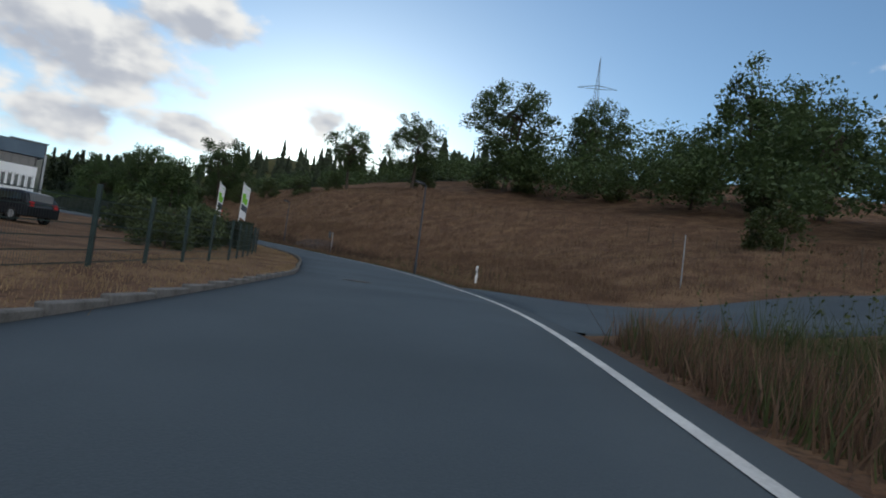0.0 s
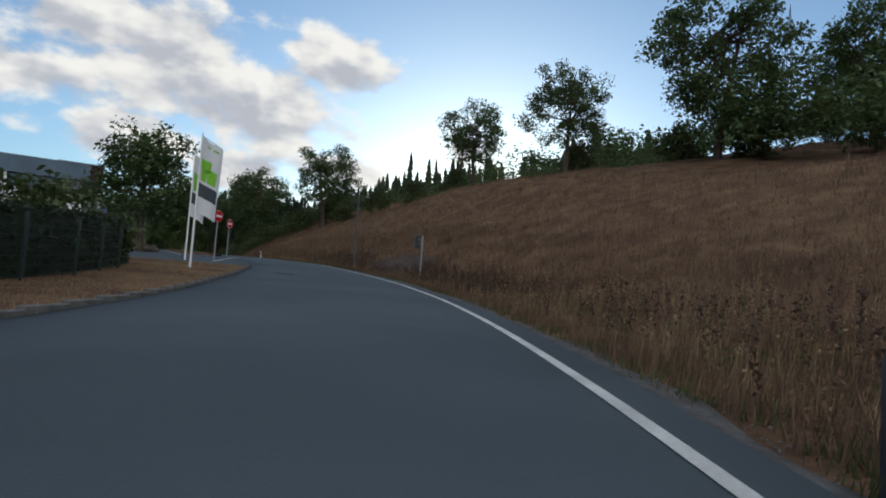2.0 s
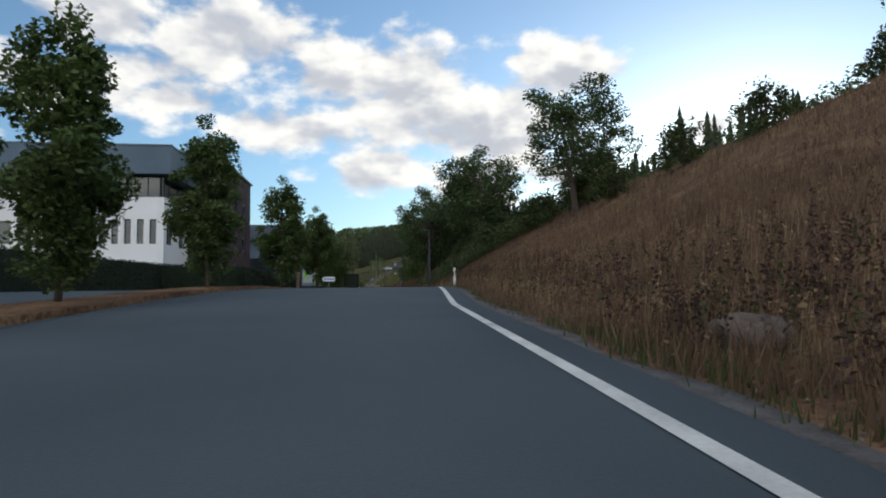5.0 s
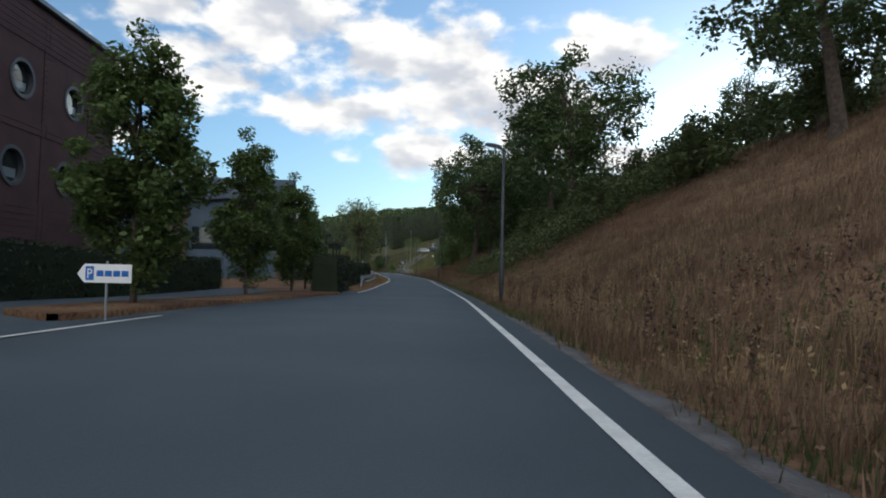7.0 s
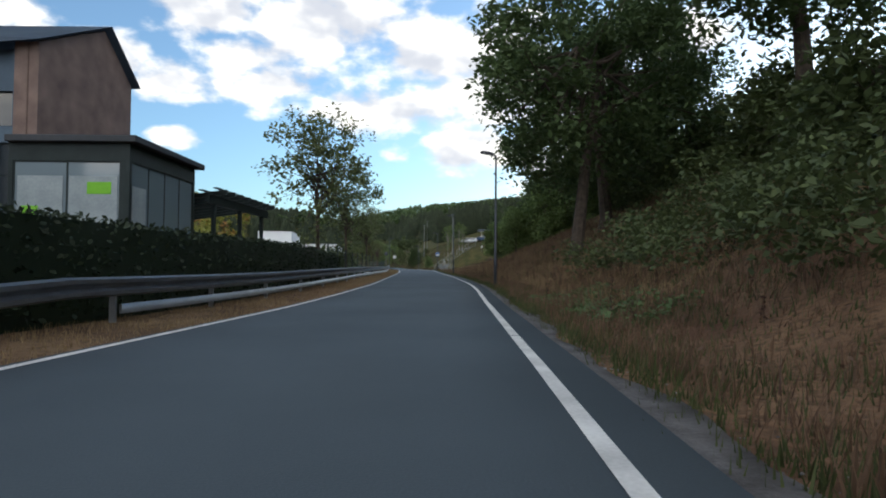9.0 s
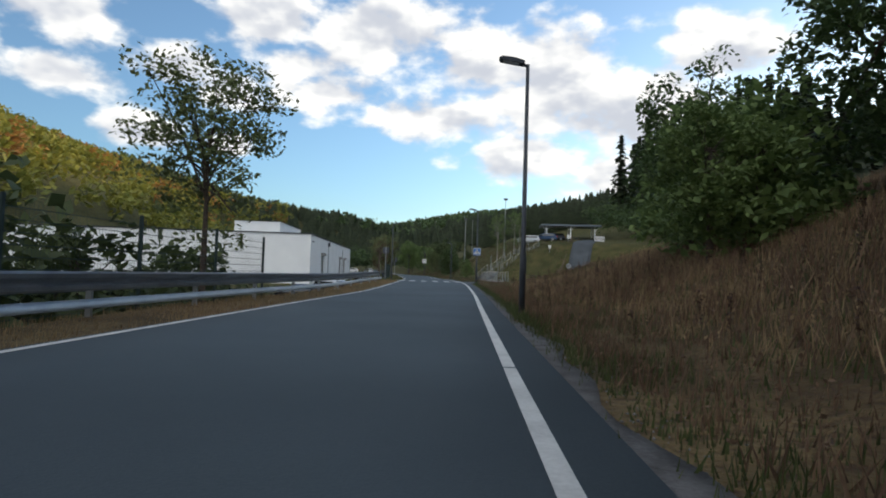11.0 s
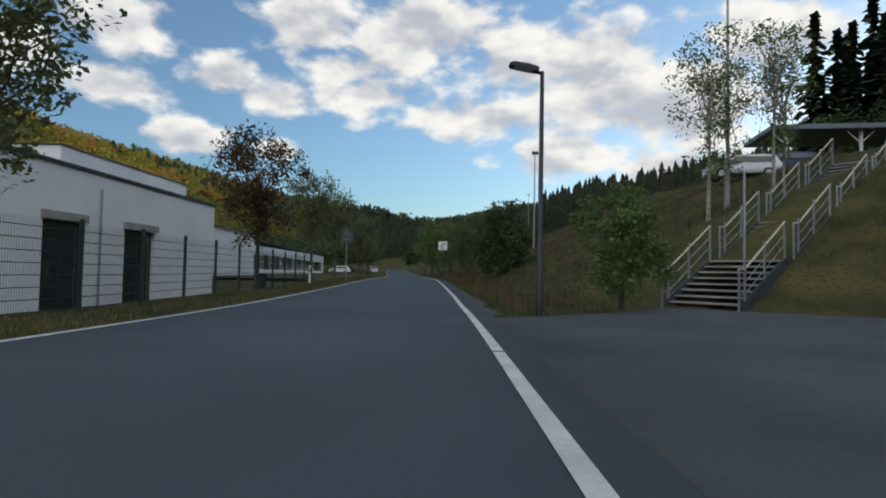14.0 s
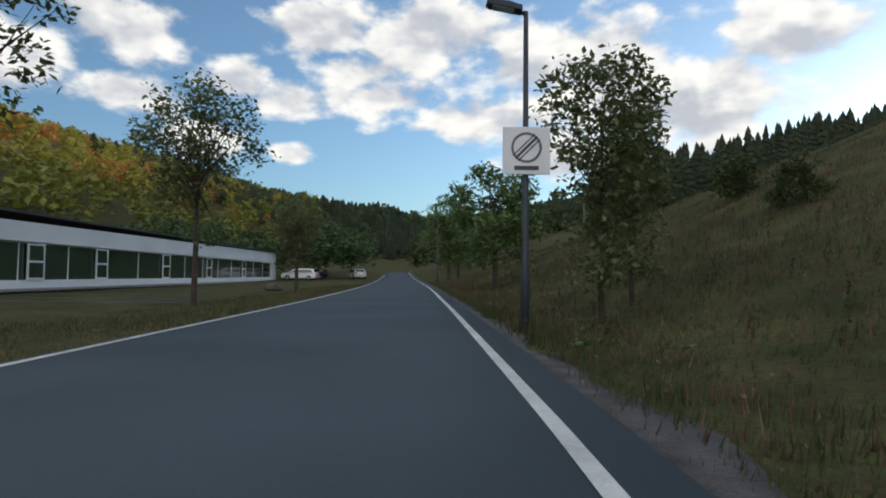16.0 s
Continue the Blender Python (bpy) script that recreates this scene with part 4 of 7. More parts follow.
P, rng = scatter(80, 140, 205, 14, 36, 72)
leafy_stuff("thicket", [(x, y, rng.uniform(2, 4.2), rng.uniform(3, 5)) for x, y in P], SHRUBLEAF, "dense thicket covering the bank under the oaks", 73, 260, 0.2)
P, rng = scatter(70, 146, 177, 6.5, 17, 172)
PU, rng = scatter(46, 177, 208, 10.5, 18, 372)
P = np.vstack([P, PU])
P2, rng = scatter(55, 151, 174, 4.0, 9.5, 272)
leafy_stuff("bramble", [(x, y, rng.uniform(0.9, 2.0), rng.uniform(1.5, 2.6)) for x, y in P2], SHRUBLEAF, "low dull green brambles at the foot of the bank", 273, 240, 0.075)
leafy_stuff("thicket", [(x, y, rng.uniform(1.3, 3.0), rng.uniform(2.2, 3.6)) for x, y in P], SHRUBLEAF, "bramble thicket spreading down the bank", 173, 330, 0.10)
rng = np.random.default_rng(74)
hx, hy = rng.uniform(-330, 10, 2600), rng.uniform(150, 1250, 2600)
keep = (hx < -14 - 0.09 * (hy - 250)) & (along(hx, hy)[1] < -52)
lit = [(x, y, rng.uniform(9, 15), rng.uniform(8, 12)) for x, y in zip(hx[keep], hy[keep])]
leafy_stuff("hillside_wood", lit[: int(len(lit) * 0.86)], HILLLEAF, "sunlit wood turning yellow-green on the far valley side", 75, 64, 1.2)
leafy_stuff("hillside_wood", lit[int(len(lit) * 0.86) :], HILLRUST, "rust-coloured trees in the wood on the valley side", 76, 64, 1.2)
P, rng = scatter(70, 395, 470, -34, -9, 77)
leafy_stuff("leafy_wood", [(x, y, rng.uniform(6, 10), rng.uniform(5, 8)) for x, y in P], OAKLEAF, "dark leafy trees beyond the far parked cars", 78, 200, 0.4)
P, rng = scatter(60, 420, 520, 3, 30, 79)
leafy_stuff("leafy_wood", [(x, y, rng.uniform(5, 9), rng.uniform(5, 8)) for x, y in P], SHRUBLEAF, "leafy trees where the road runs out of sight", 80, 200, 0.4)
P, rng = scatter(70, 190, 250, -75, -36, 81)
leafy_stuff("leafy_wood", [(x, y, rng.uniform(6, 10), rng.uniform(5, 8)) for x, y in P], SHRUBLEAF, "leafy trees behind the works yard", 82, 200, 0.4)
hx, hy = rng.uniform(-500, 600, 900), rng.uniform(800, 1500, 900)
leafy_stuff("far_wood", [(x, y, 14, 16) for x, y in zip(hx, hy)], OAKLEAF, "distant wooded hill at the head of the valley", 83, 40, 2.6)


# ---------------------------------------------------------------- grass
def blades(name, places, tall, mat, label, seed, per=6, wide=0.011, lean=0.28, spread_=0.12, heads=0.0):
    """Thin grass blades in loose tufts, with low-frequency changes of height."""
    rng = np.random.default_rng(seed)
    x, y = places[:, 0], places[:, 1]
    z = land(x, y)[0]
    base = np.repeat(np.stack([x, y, z], 1), per, axis=0)
    n = len(base)
    base[:, :2] += rng.normal(0, spread_, (n, 2))
    wave = 0.75 + 0.35 * np.sin(x * 0.9 + 2 * np.sin(y * 0.37)) * np.sin(y * 0.8 + x * 0.21)
    h = np.repeat(tall * wave * rng.uniform(0.6, 1.25, len(x)), per) * rng.uniform(0.45, 1.1, n)
    a = rng.uniform(0, 2 * math.pi, n)
    side_ = np.stack([np.cos(a), np.sin(a), np.zeros(n)], 1) * (wide * (0.6 + 0.8 * rng.random(n)))[:, None]
    bend = (rng.normal(0, lean, (n, 2)) + (0.08, -0.05)) * h[:, None]
    tip = base.copy()
    tip[:, :2] += bend
    tip[:, 2] += h
    base[:, 2] -= 0.04
    V = np.stack([base - side_, base + side_, tip], 1).reshape(-1, 3)
    tri = np.arange(n * 3).reshape(-1, 3)
    if heads:
        pick = np.nonzero(rng.random(n) < heads)[0]
        hv, hf = leaf_cards(tip[pick] - (0, 0, 0.04), 0.035, 2, 0.026, rng, 0.0, 2.2)
        hf = np.concatenate([hf[:, [0, 1, 2]], hf[:, [0, 2, 3]]]) + len(V)
        V, tri = np.vstack([V, hv]), np.vstack([tri, hf])
    return tagged(np_mesh(name, V, tri, mat), label, "grass", kind="stuff")


def open_ground(s, d):
    """True where grass grows: not on the side road, the apron, the ramp or the path."""
    side_road = (s > 8.5) & (s < 24.3) & (d < 62)
    apron = (s > 247.3) & (s < 261.6) & (d < np.interp(s, [247.3, 249.2, 251, 260, 261.6], [1.6, 6.2, 14.8, 14.3, 4.0]))
    ramp_ = (s > 260) & (s < 279) & (d > 4.8) & (d < 7.2)
    low = (s > 261) & (s < 290.2) & (d < np.interp(s, [262, 274, 276, 278.5, 281, 284, 287.6, 290.2], [1.7, 1.7, 7.7, 13.7, 19.3, 19.3, 12.3, 9.2])) & (d > np.interp(s, [285.2, 287, 290.2], [0, 3.5, 6.2]))
    low |= (s > 289.5) & (s < 306) & (np.abs(d - 7.3 - 1.38 * (s - 290.6)) < 2.0)
    pd = np.interp(s, [256, 258, 263, 267, 281, 303], [4, 5.5, 9, 11.5, 18.6, 29])
    path_ = (s > 256) & (s < 304) & (np.abs(d - pd) < 1.9)
    debris = ((s - 66.5) / 4.2) ** 2 + ((d - 5.0) / 1.7) ** 2 < 0.8 + 0.25 * np.sin(s * 5) * np.sin(d * 4)
    return ~(debris | side_road | apron | ramp_ | low | path_)


def bank_places(n, s0, s1, u0, u1, seed, power=1.6):
    rng = np.random.default_rng(seed)
    s = rng.uniform(s0, s1, n)
    u = u0 + (u1 - u0) * rng.random(n) ** power
    d = RIGHT(s) + 0.72 + u
    keep = open_ground(s, d)
    return at(s[keep], d[keep])[:, :2]


blades("dry_grass", bank_places(25000, 24.5, 135, 0.1, 9, 91, 1.2), 0.42, DRYGRASS, "tall dry red-brown meadow grass on the bank", 92, heads=0.10)
blades("dry_grass", bank_places(19000, 24.5, 150, 6, 30, 191, 1.2), 0.5, DRYGRASS, "dry red-brown meadow on the upper bank", 192, 4, 0.020)
blades("straw_grass", bank_places(11000, 24.5, 140, 0.6, 24, 93), 0.55, STRAW, "pale straw stalks in the dry meadow", 94, 5, 0.007, 0.16, heads=0.3)
blades("dry_grass", bank_places(9000, -14, 9, 0.1, 10, 95, 1.2), 0.62, DRYGRASS, "dry grass and weeds at the side road corner", 96)
blades("green_grass", bank_places(6000, 24.5, 130, 0.0, 3.0, 195, 1.6), 0.22, GREENGRASS, "sparse green grass along the shoulder", 196, 6)
blades("dry_grass", bank_places(17000, 135, 246, 0.3, 16, 97, 1.4), 0.42, DRYGRASS, "dry brown grass low on the wooded bank", 98, heads=0.08)
blades("dry_grass", bank_places(7000, 166, 232, 2.0, 13, 397, 1.0), 0.5, DRYGRASS, "tall red-brown grass covering the open bank", 398, 6, 0.014, heads=0.08)
blades("straw_grass", bank_places(6500, 164, 236, 1.6, 13, 497, 1.0), 0.5, STRAW, "pale straw stalks on the open bank", 498, 6, 0.010, heads=0.2)
blades("green_grass", bank_places(17000, 120, 246, 0.0, 8, 99, 1.8), 0.24, GREENGRASS, "greener short grass beside the road edge", 100)
blades("green_grass", bank_places(15000, 226, 291, 0.0, 22, 201, 1.3), 0.26, GREENGRASS, "rough green grass round the crossing", 202)
blades("dry_grass", bank_places(7000, 226, 291, 0.2, 22, 203, 1.2), 0.36, DRYGRASS, "brown grass round the crossing", 204, heads=0.12)
blades("green_grass", bank_places(23000, 291, 385, 0.0, 20, 101, 1.5), 0.26, GREENGRASS, "rough green and brown grass on the bank", 102)
blades("dry_grass", bank_places(8000, 291, 385, 0.1, 20, 103, 1.3), 0.34, DRYGRASS, "brown seed stalks among the bank grass", 104, heads=0.12)


def docks(n, s0, s1, u0, u1, seed, label, mat, tall=0.75):
    """Upright stalks with dense dark seed heads."""
    P_ = bank_places(n, s0, s1, u0, u1, seed, 1.0)
    rng = np.random.default_rng(seed)
    z = land(P_[:, 0], P_[:, 1])[0]
    h = tall * rng.uniform(0.55, 1.25, len(P_))
    q = np.linspace(0.35, 1.0, 9)
    tilt = rng.normal(0, 0.10, (len(P_), 2))
    c = np.stack([(P_[:, 0, None] + tilt[:, :1] * h[:, None] * q), (P_[:, 1, None] + tilt[:, 1:] * h[:, None] * q), z[:, None] + h[:, None] * q], -1).reshape(-1, 3)
    V, F = leaf_cards(c, 0.05, 3, 0.025, rng, 0.0, 1.0)
    base = np.c_[P_, z - 0.03]
    tip = base + np.c_[tilt * h[:, None], h]
    w = np.array([0.004, 0.002, 0])
    S = np.stack([base - w, base + w, tip + w, tip - w], 1).reshape(-1, 3)
    V = np.vstack([V, S])
    F = np.vstack([F, np.arange(len(S)).reshape(-1, 4) + len(F) * 4])
    return tagged(np_mesh("weed_stalks", V, F, mat), label, "weeds", kind="stuff")


blades("green_grass", bank_places(4000, -14, 9, 0.1, 8, 295, 1.2), 0.5, GREENGRASS, "green weeds at the side road corner", 296)
docks(420, -5, 8.3, 1.6, 9, 218, "tall green weeds at the side road corner", GREENGRASS, 1.35)
blades("green_grass", bank_places(3500, -5, 8.3, 1.6, 9, 297, 1.0), 0.95, GREENGRASS, "tall green weeds at the side road corner", 298)
docks(220, -14, 9, 0.3, 7, 217, "tall withered weeds at the side road corner", GREENGRASS, 0.9)
docks(700, 26, 130, 0.3, 4.0, 211, "dark brown dock stalks with seed heads at the foot of the bank", DOCK)
docks(900, 48, 80, 0.25, 2.8, 212, "dense withered dark weeds beside the road", DOCK, 0.55)
docks(160, 40, 130, 5, 18, 213, "dark dock stalks in the meadow", DOCK, 0.95)
docks(300, 28, 120, 0.6, 4.0, 214, "withered yellow-green weeds along the bank", GREENGRASS, 0.5)
docks(420, 230, 385, 0.4, 10, 215, "brown weed stalks on the bank", DOCK, 0.55)
docks(300, 135, 246, 0.6, 8, 216, "brown weed stalks below the thicket", DOCK, 0.6)

# pale crumbs of stone along the asphalt edge, and a patch of stony debris on the bank
def pebbles(name, xy, lift, size, mat, label, seed):
    rng = np.random.default_rng(seed)
    z = land(xy[:, 0], xy[:, 1])[0] + lift
    c = np.c_[xy, z]
    r = (size * rng.uniform(0.4, 1.4, len(c)))[:, None]
    dirs = np.array([(1, 0, 0), (0, 1, 0), (-1, 0, 0), (0, -1, 0), (0, 0, 0.7), (0, 0, -0.4)])
    V = (c[:, None, :] + dirs * r[:, None, :] * rng.uniform(0.6, 1.3, (len(c), 6, 1))).reshape(-1, 3)
    f = np.array([(0, 1, 4), (1, 2, 4), (2, 3, 4), (3, 0, 4), (1, 0, 5), (2, 1, 5), (3, 2, 5), (0, 3, 5)])
    F = (np.arange(len(c))[:, None, None] * 6 + f).reshape(-1, 3)
    return tagged(np_mesh(name, V, F, mat), label, "stones", kind="stuff")


rng = np.random.default_rng(221)
s_ = np.r_[rng.uniform(24.6, 246, 8000), rng.uniform(286.5, 385, 4000)]
d_ = RIGHT(s_) + 0.40 + np.abs(rng.normal(0, 0.22, len(s_)))
CRUMB = material("stone_crumbs", (0.23, 0.23, 0.24), 0.9, 0, (0.07, 0.068, 0.068), 3, 30, 0, 0.8)
pebbles("stone_crumbs", at(s_, d_)[:, :2], 0.02, 0.014, CRUMB, "loose grey stone crumbs along the asphalt edge", 222)
q_, r_ = rng.uniform(0, 2 * math.pi, 7000), np.sqrt(rng.random(7000))
s_, d_ = 66.5 + 4.2 * r_ * np.cos(q_), 5.0 + 1.8 * r_ * np.sin(q_)
pebbles("stone_debris", at(s_, d_)[:, :2], 0.02, 0.03, material("dark_debris", (0.15, 0.14, 0.14), 0.95, 0, (0.04, 0.036, 0.034), 3, 30, 0, 0.8), "patch of grey stony debris lying on the bank", 224)


def verge_places(n, s0, s1, lo, hi, seed):
    rng = np.random.default_rng(seed)
    s = rng.uniform(s0, s1, n)
    d = LEFT(s) - rng.uniform(lo, hi, n)
    return at(s, d)[:, :2]


blades("verge_grass", verge_places(9000, -10, 62, 0.15, 3.8, 105), 0.09, STRAW, "short parched verge grass behind the kerb", 106, 4, 0.009)
blades("verge_grass", verge_places(8000, 142, 252, 0.05, 2.0, 107), 0.13, STRAW, "short dry grass under the crash barrier", 108, 4, 0.009)
blades("verge_grass", verge_places(14000, 259, 375, 0.05, 3.0, 109), 0.13, GREENGRASS, "short green verge grass along the fence", 110, 4, 0.009)
blades("verge_grass", verge_places(5000, 259, 375, 0.05, 3.0, 119), 0.12, STRAW, "short dry verge grass along the fence", 120, 5, 0.006)


# ---------------------------------------------------------------- street furniture
def lamp_post(h=5.5, head_side=-1):
    t = new("street_lamp")
    bm = bmesh.new()
    tube(bm, [(0, 0, -1.0), (0, 0, 0.9), (0, 0, 0.95), (0, 0, h)], [0.075, 0.075, 0.06, 0.042], 12)
    part("pole", bm, LAMPGREY, t, smooth=True)
    bm = boxes(((-0.05, -0.05, 0.45), (0.082, 0.05, 0.8)), bevel=0.01)
    part("access_door", bm, LAMPGREY, t)
    bm = bmesh.new()
    x = head_side
    tube(bm, [(0, 0, h - 0.05), (x * 0.16, 0, h + 0.015)], [0.04, 0.035], 8)
    part("arm", bm, LAMPGREY, t)
    bm = bmesh.new()
    prism(bm, [(0.08, -0.02), (0.66, 0.085), (0.70, 0.13), (0.62, 0.17), (0.30, 0.13), (0.08, 0.06)], -0.13, 0.13, "y")
    for v in bm.verts:
        v.co.x *= x
        v.co.z += h
    head = part("lamp_head", bm, LAMPGREY, t)
    bm = bmesh.new()
    prism(bm, [(0.22, 0.0), (0.60, 0.068), (0.60, 0.058), (0.22, -0.012)], -0.10, 0.10, "y")
    for v in bm.verts:
        v.co.x *= x
        v.co.z += h
    part("lens", bm, LENS, head)
    return t


# run, offset and height of the pole tops
lamps = [(34.1, 2.2, 2.1), (70.9, 3.6, 3.6), (130.2, 1.75, 5.2), (178.9, 1.65, 5.4), (214.5, 1.9, 5.7), (249.2, 2.05, 5.9), (286.2, 2.15, 5.1), (330.4, 1.65, 5.95), (372, 1.6, 6.0)]
first = lamp_post()
for k, (s, d, top) in enumerate(lamps):
    o = first if k == 0 else copy_thing(first, Matrix.Identity(4))
    o.matrix_basis = pose(*[float(q) for q in at(s, d)[:2]], top - 5.5, 0, 0, heading(s))
    tagged(o, "grey steel street lamp with a flat tilted head on the verge", "street lamp", "street lamps")
lampL = lamp_post(5.5, 1)
lampL.matrix_basis = stand(259.7, -5.5)
tagged(lampL, "grey steel street lamp in front of the white hall", "street lamp", "street lamps")


def flood(x, y, top):
    z = ground_z(x, y)
    t = thing("floodlight_mast", pose(x, y, z), "tall thin galvanised floodlight mast above the bank", "floodlight", "floodlights")
    h = top - z
    bm = bmesh.new()
    tube(bm, [(0, 0, -0.2), (0, 0, h)], [0.09, 0.05], 8)
    part("mast", bm, GALV, t)
    bm = boxes(((-0.35, -0.05, h - 0.05), (0.35, 0.05, h + 0.05)))
    part("crossbar", bm, GALV, t)
    for q in (-0.28, 0.05):
        part("lamp_head", boxes(((q, -0.22, h - 0.22), (q + 0.28, 0.1, h + 0.08)), bevel=0.03), SIGNGREY, t)


flood(*rd(298.3, 12.25), 13.5), flood(*rd(333.4, 10.9), 13.2), flood(*rd(428, 32), 22.0)


def post_thing(name, m, h, r, mat, label, category, group=""):
    t = thing(name, m, label, category, group)
    bm = bmesh.new()
    tube(bm, [(0, 0, -0.25), (0, 0, h)], [r, r], 10)
    part("post", bm, mat, t)
    return t


def disc(r, th, seg=36):
    """A round plate facing -y."""
    bm = bmesh.new()
    bmesh.ops.create_cone(bm, cap_ends=True, segments=seg, radius1=r, radius2=r, depth=th, matrix=Matrix.Rotation(radians(90), 4, "X"))
    return bm


def moved(bm, x, y, z):
    bmesh.ops.translate(bm, verts=bm.verts[:], vec=(x, y, z))
    return bm


def no_entry(s, d, turn, h=2.35):
    t = post_thing("no_entry_sign", stand(s, d, turn), h + 0.3, 0.03, GALV, "round red no-entry sign with a white bar on a grey post", "road sign", "no-entry signs")
    plate = part("plate", moved(disc(0.30, 0.02), 0, -0.05, h), SIGNRED, t)
    part("rim", moved(disc(0.315, 0.015), 0, -0.045, h), SIGNWHITE, plate)
    part("bar", moved(boxes(((-0.22, -0.075, -0.055), (0.22, -0.062, 0.055))), 0, 0, h), SIGNWHITE, plate, "white bar")
    for q in (-0.08, 0.08):
        part("bracket", boxes(((-0.05, -0.045, h + q - 0.02), (0.05, 0.03, h + q + 0.02))), GALV, t)


no_entry(66.9, -5.4, 45), no_entry(76.3, -3.8, 50, 2.3)


def delineator(s, d):
    t = thing("delineator_post", stand(s, d), "white plastic roadside delineator with a black band", "delineator", "delineators")
    bm = bmesh.new()
    prism(bm, [(-0.06, -0.05), (0.06, -0.05), (0.035, 0.06), (-0.035, 0.06)], -0.1, 0.98)
    for v in bm.verts:
        if v.co.z > 0.5 and v.co.y > 0:
            v.co.z -= 0.05
    bmesh.ops.bevel(bm, geom=bm.edges[:], offset=0.012, segments=2, affect="EDGES", profile=0.5)
    body = part("body", bm, SIGNWHITE, t)
    bm = bmesh.new()
    prism(bm, [(-0.064, -0.054), (0.064, -0.054), (0.039, 0.064), (-0.039, 0.064)], 0.60, 0.80)
    for v in bm.verts:
        v.co.z += 0.9 * v.co.x
    part("black_band", bm, BLACKM, t)
    part("reflector", boxes(((-0.022, -0.062, 0.62), (0.022, -0.052, 0.78))), SIGNWHITE, t)


for s, d in ((27.2, 3.75), (102.23, 2.13), (307.3, -6.6)):
    delineator(s, d)

# flags on leaning poles
def flag(s, d, h, turn):
    t = thing("flagpole", stand(s, d, turn), "white flagpole with a tall banner in white, green and grey", "flag", "flags")
    bm = bmesh.new()
    tube(bm, [(0, 0, -0.2), (0, 0, h)], [0.045, 0.028], 10)
    part("pole", bm, SIGNWHITE, t)
    bm = bmesh.new()
    tube(bm, [(0, 0, h - 0.12), (0.95, 0, h - 0.42)], [0.015, 0.012], 6)
    part("boom", bm, GALV, t)
    nx, nz, w, hh = 12, 30, 0.92, 2.9

    def cloth(lo, hi, x0, x1, off, mat, name, parent, label=""):
        bm = bmesh.new()
        g = [[bm.verts.new((0.03 + (x0 + (x1 - x0) * i / nx) * w, off + 0.06 * math.sin(5 * (i / nx) + 2.2 * (k / nz * (hi - lo) + lo)) * (0.3 + i / nx),
                            h - 0.16 - 0.31 * (x0 + (x1 - x0) * i / nx) - hh * (lo + (hi - lo) * k / nz))) for i in range(nx + 1)] for k in range(nz + 1)]
        for k in range(nz):
            for i in range(nx):
                bm.faces.new((g[k][i], g[k][i + 1], g[k + 1][i + 1], g[k + 1][i]))
        o = finish(bm, name, mat, parent, True)
        o["label"] = label or "banner cloth"
        return o

    b = cloth(0, 1, 0, 1, 0, FLAGCLOTH, "banner", t, "white banner cloth")
    for o_ in (-0.006, 0.006):
        cloth(0.27, 0.40, 0.05, 0.5, o_, FLAGGREEN, "green_mark", b, "green mark")
        cloth(0.37, 0.56, 0.1, 0.9, o_, FLAGGREEN, "green_mark", b, "green mark")
        cloth(0.60, 0.78, 0.02, 0.98, o_, FLAGGREY, "grey_field", b, "grey field")
        cloth(0.07, 0.09, 0.3, 0.8, o_, FLAGGREEN, "mark_bar", b, "small bar")


flag(56.5, -6.6, 5.2, 42), flag(63.6, -7.0, 5.2, 42)

# traffic mirror seen from behind
t = post_thing("traffic_mirror", stand(60.4, 3.7, 0), 2.15, 0.035, GALV, "traffic mirror on a galvanised post, seen from its dark back", "traffic mirror")
bm = boxes(((-0.42, -0.03, -0.32), (0.42, 0.03, 0.32)), bevel=0.02)
bmesh.ops.rotate(bm, verts=bm.verts[:], matrix=Matrix.Rotation(radians(52), 3, "Z"))
bmesh.ops.translate(bm, verts=bm.verts[:], vec=(-0.22, 0.16, 1.85))
back = part("back_shell", bm, SIGNGREY, t)
bm = boxes(((-0.39, 0.032, -0.29), (0.39, 0.042, 0.29)))
bmesh.ops.rotate(bm, verts=bm.verts[:], matrix=Matrix.Rotation(radians(52), 3, "Z"))
bmesh.ops.translate(bm, verts=bm.verts[:], vec=(-0.22, 0.16, 1.85))
part("mirror_face", bm, GALV, back, "mirror face")
bm = bmesh.new()
tube(bm, [(0, 0, 1.75), (-0.2, 0.15, 1.75)], [0.02, 0.02], 6), tube(bm, [(0, 0, 1.95), (-0.2, 0.15, 1.95)], [0.02, 0.02], 6)
part("bracket", bm, GALV, t)

# pointed parking sign
t = post_thing("parking_direction_sign", stand(118.4, -5.95, 0) @ Matrix.Diagonal((0.8, 0.8, 1, 1)), 1.05, 0.025, GALV, "white arrow-shaped parking direction sign on a short post", "direction sign")
bm = bmesh.new()
prism(bm, [(-0.62, 0.83), (-0.47, 0.68), (0.55, 0.68), (0.55, 1.0), (-0.47, 1.0)], -0.045, -0.025, "y")
plate = part("plate", bm, SIGNWHITE, t)
part("blue_square", boxes(((-0.44, -0.052, 0.72), (-0.26, -0.046, 0.96))), SIGNBLUE, plate, "blue parking square")
cu = bpy.data.curves.new("letter", "FONT")
cu.body, cu.size, cu.extrude, cu.align_x = "P", 0.24, 0.003, "CENTER"
lt = new("letter", cu)
lt.data.materials.append(SIGNWHITE)
lt.parent, lt.matrix_basis = plate, pose(-0.35, -0.056, 0.755, 90, 0, 0)
for k in range(4):
    part("text_bar", boxes(((-0.20 + 0.18 * k, -0.05, 0.79), (-0.05 + 0.18 * k, -0.046, 0.89))), SIGNBLUE, plate, "blue lettering bar")

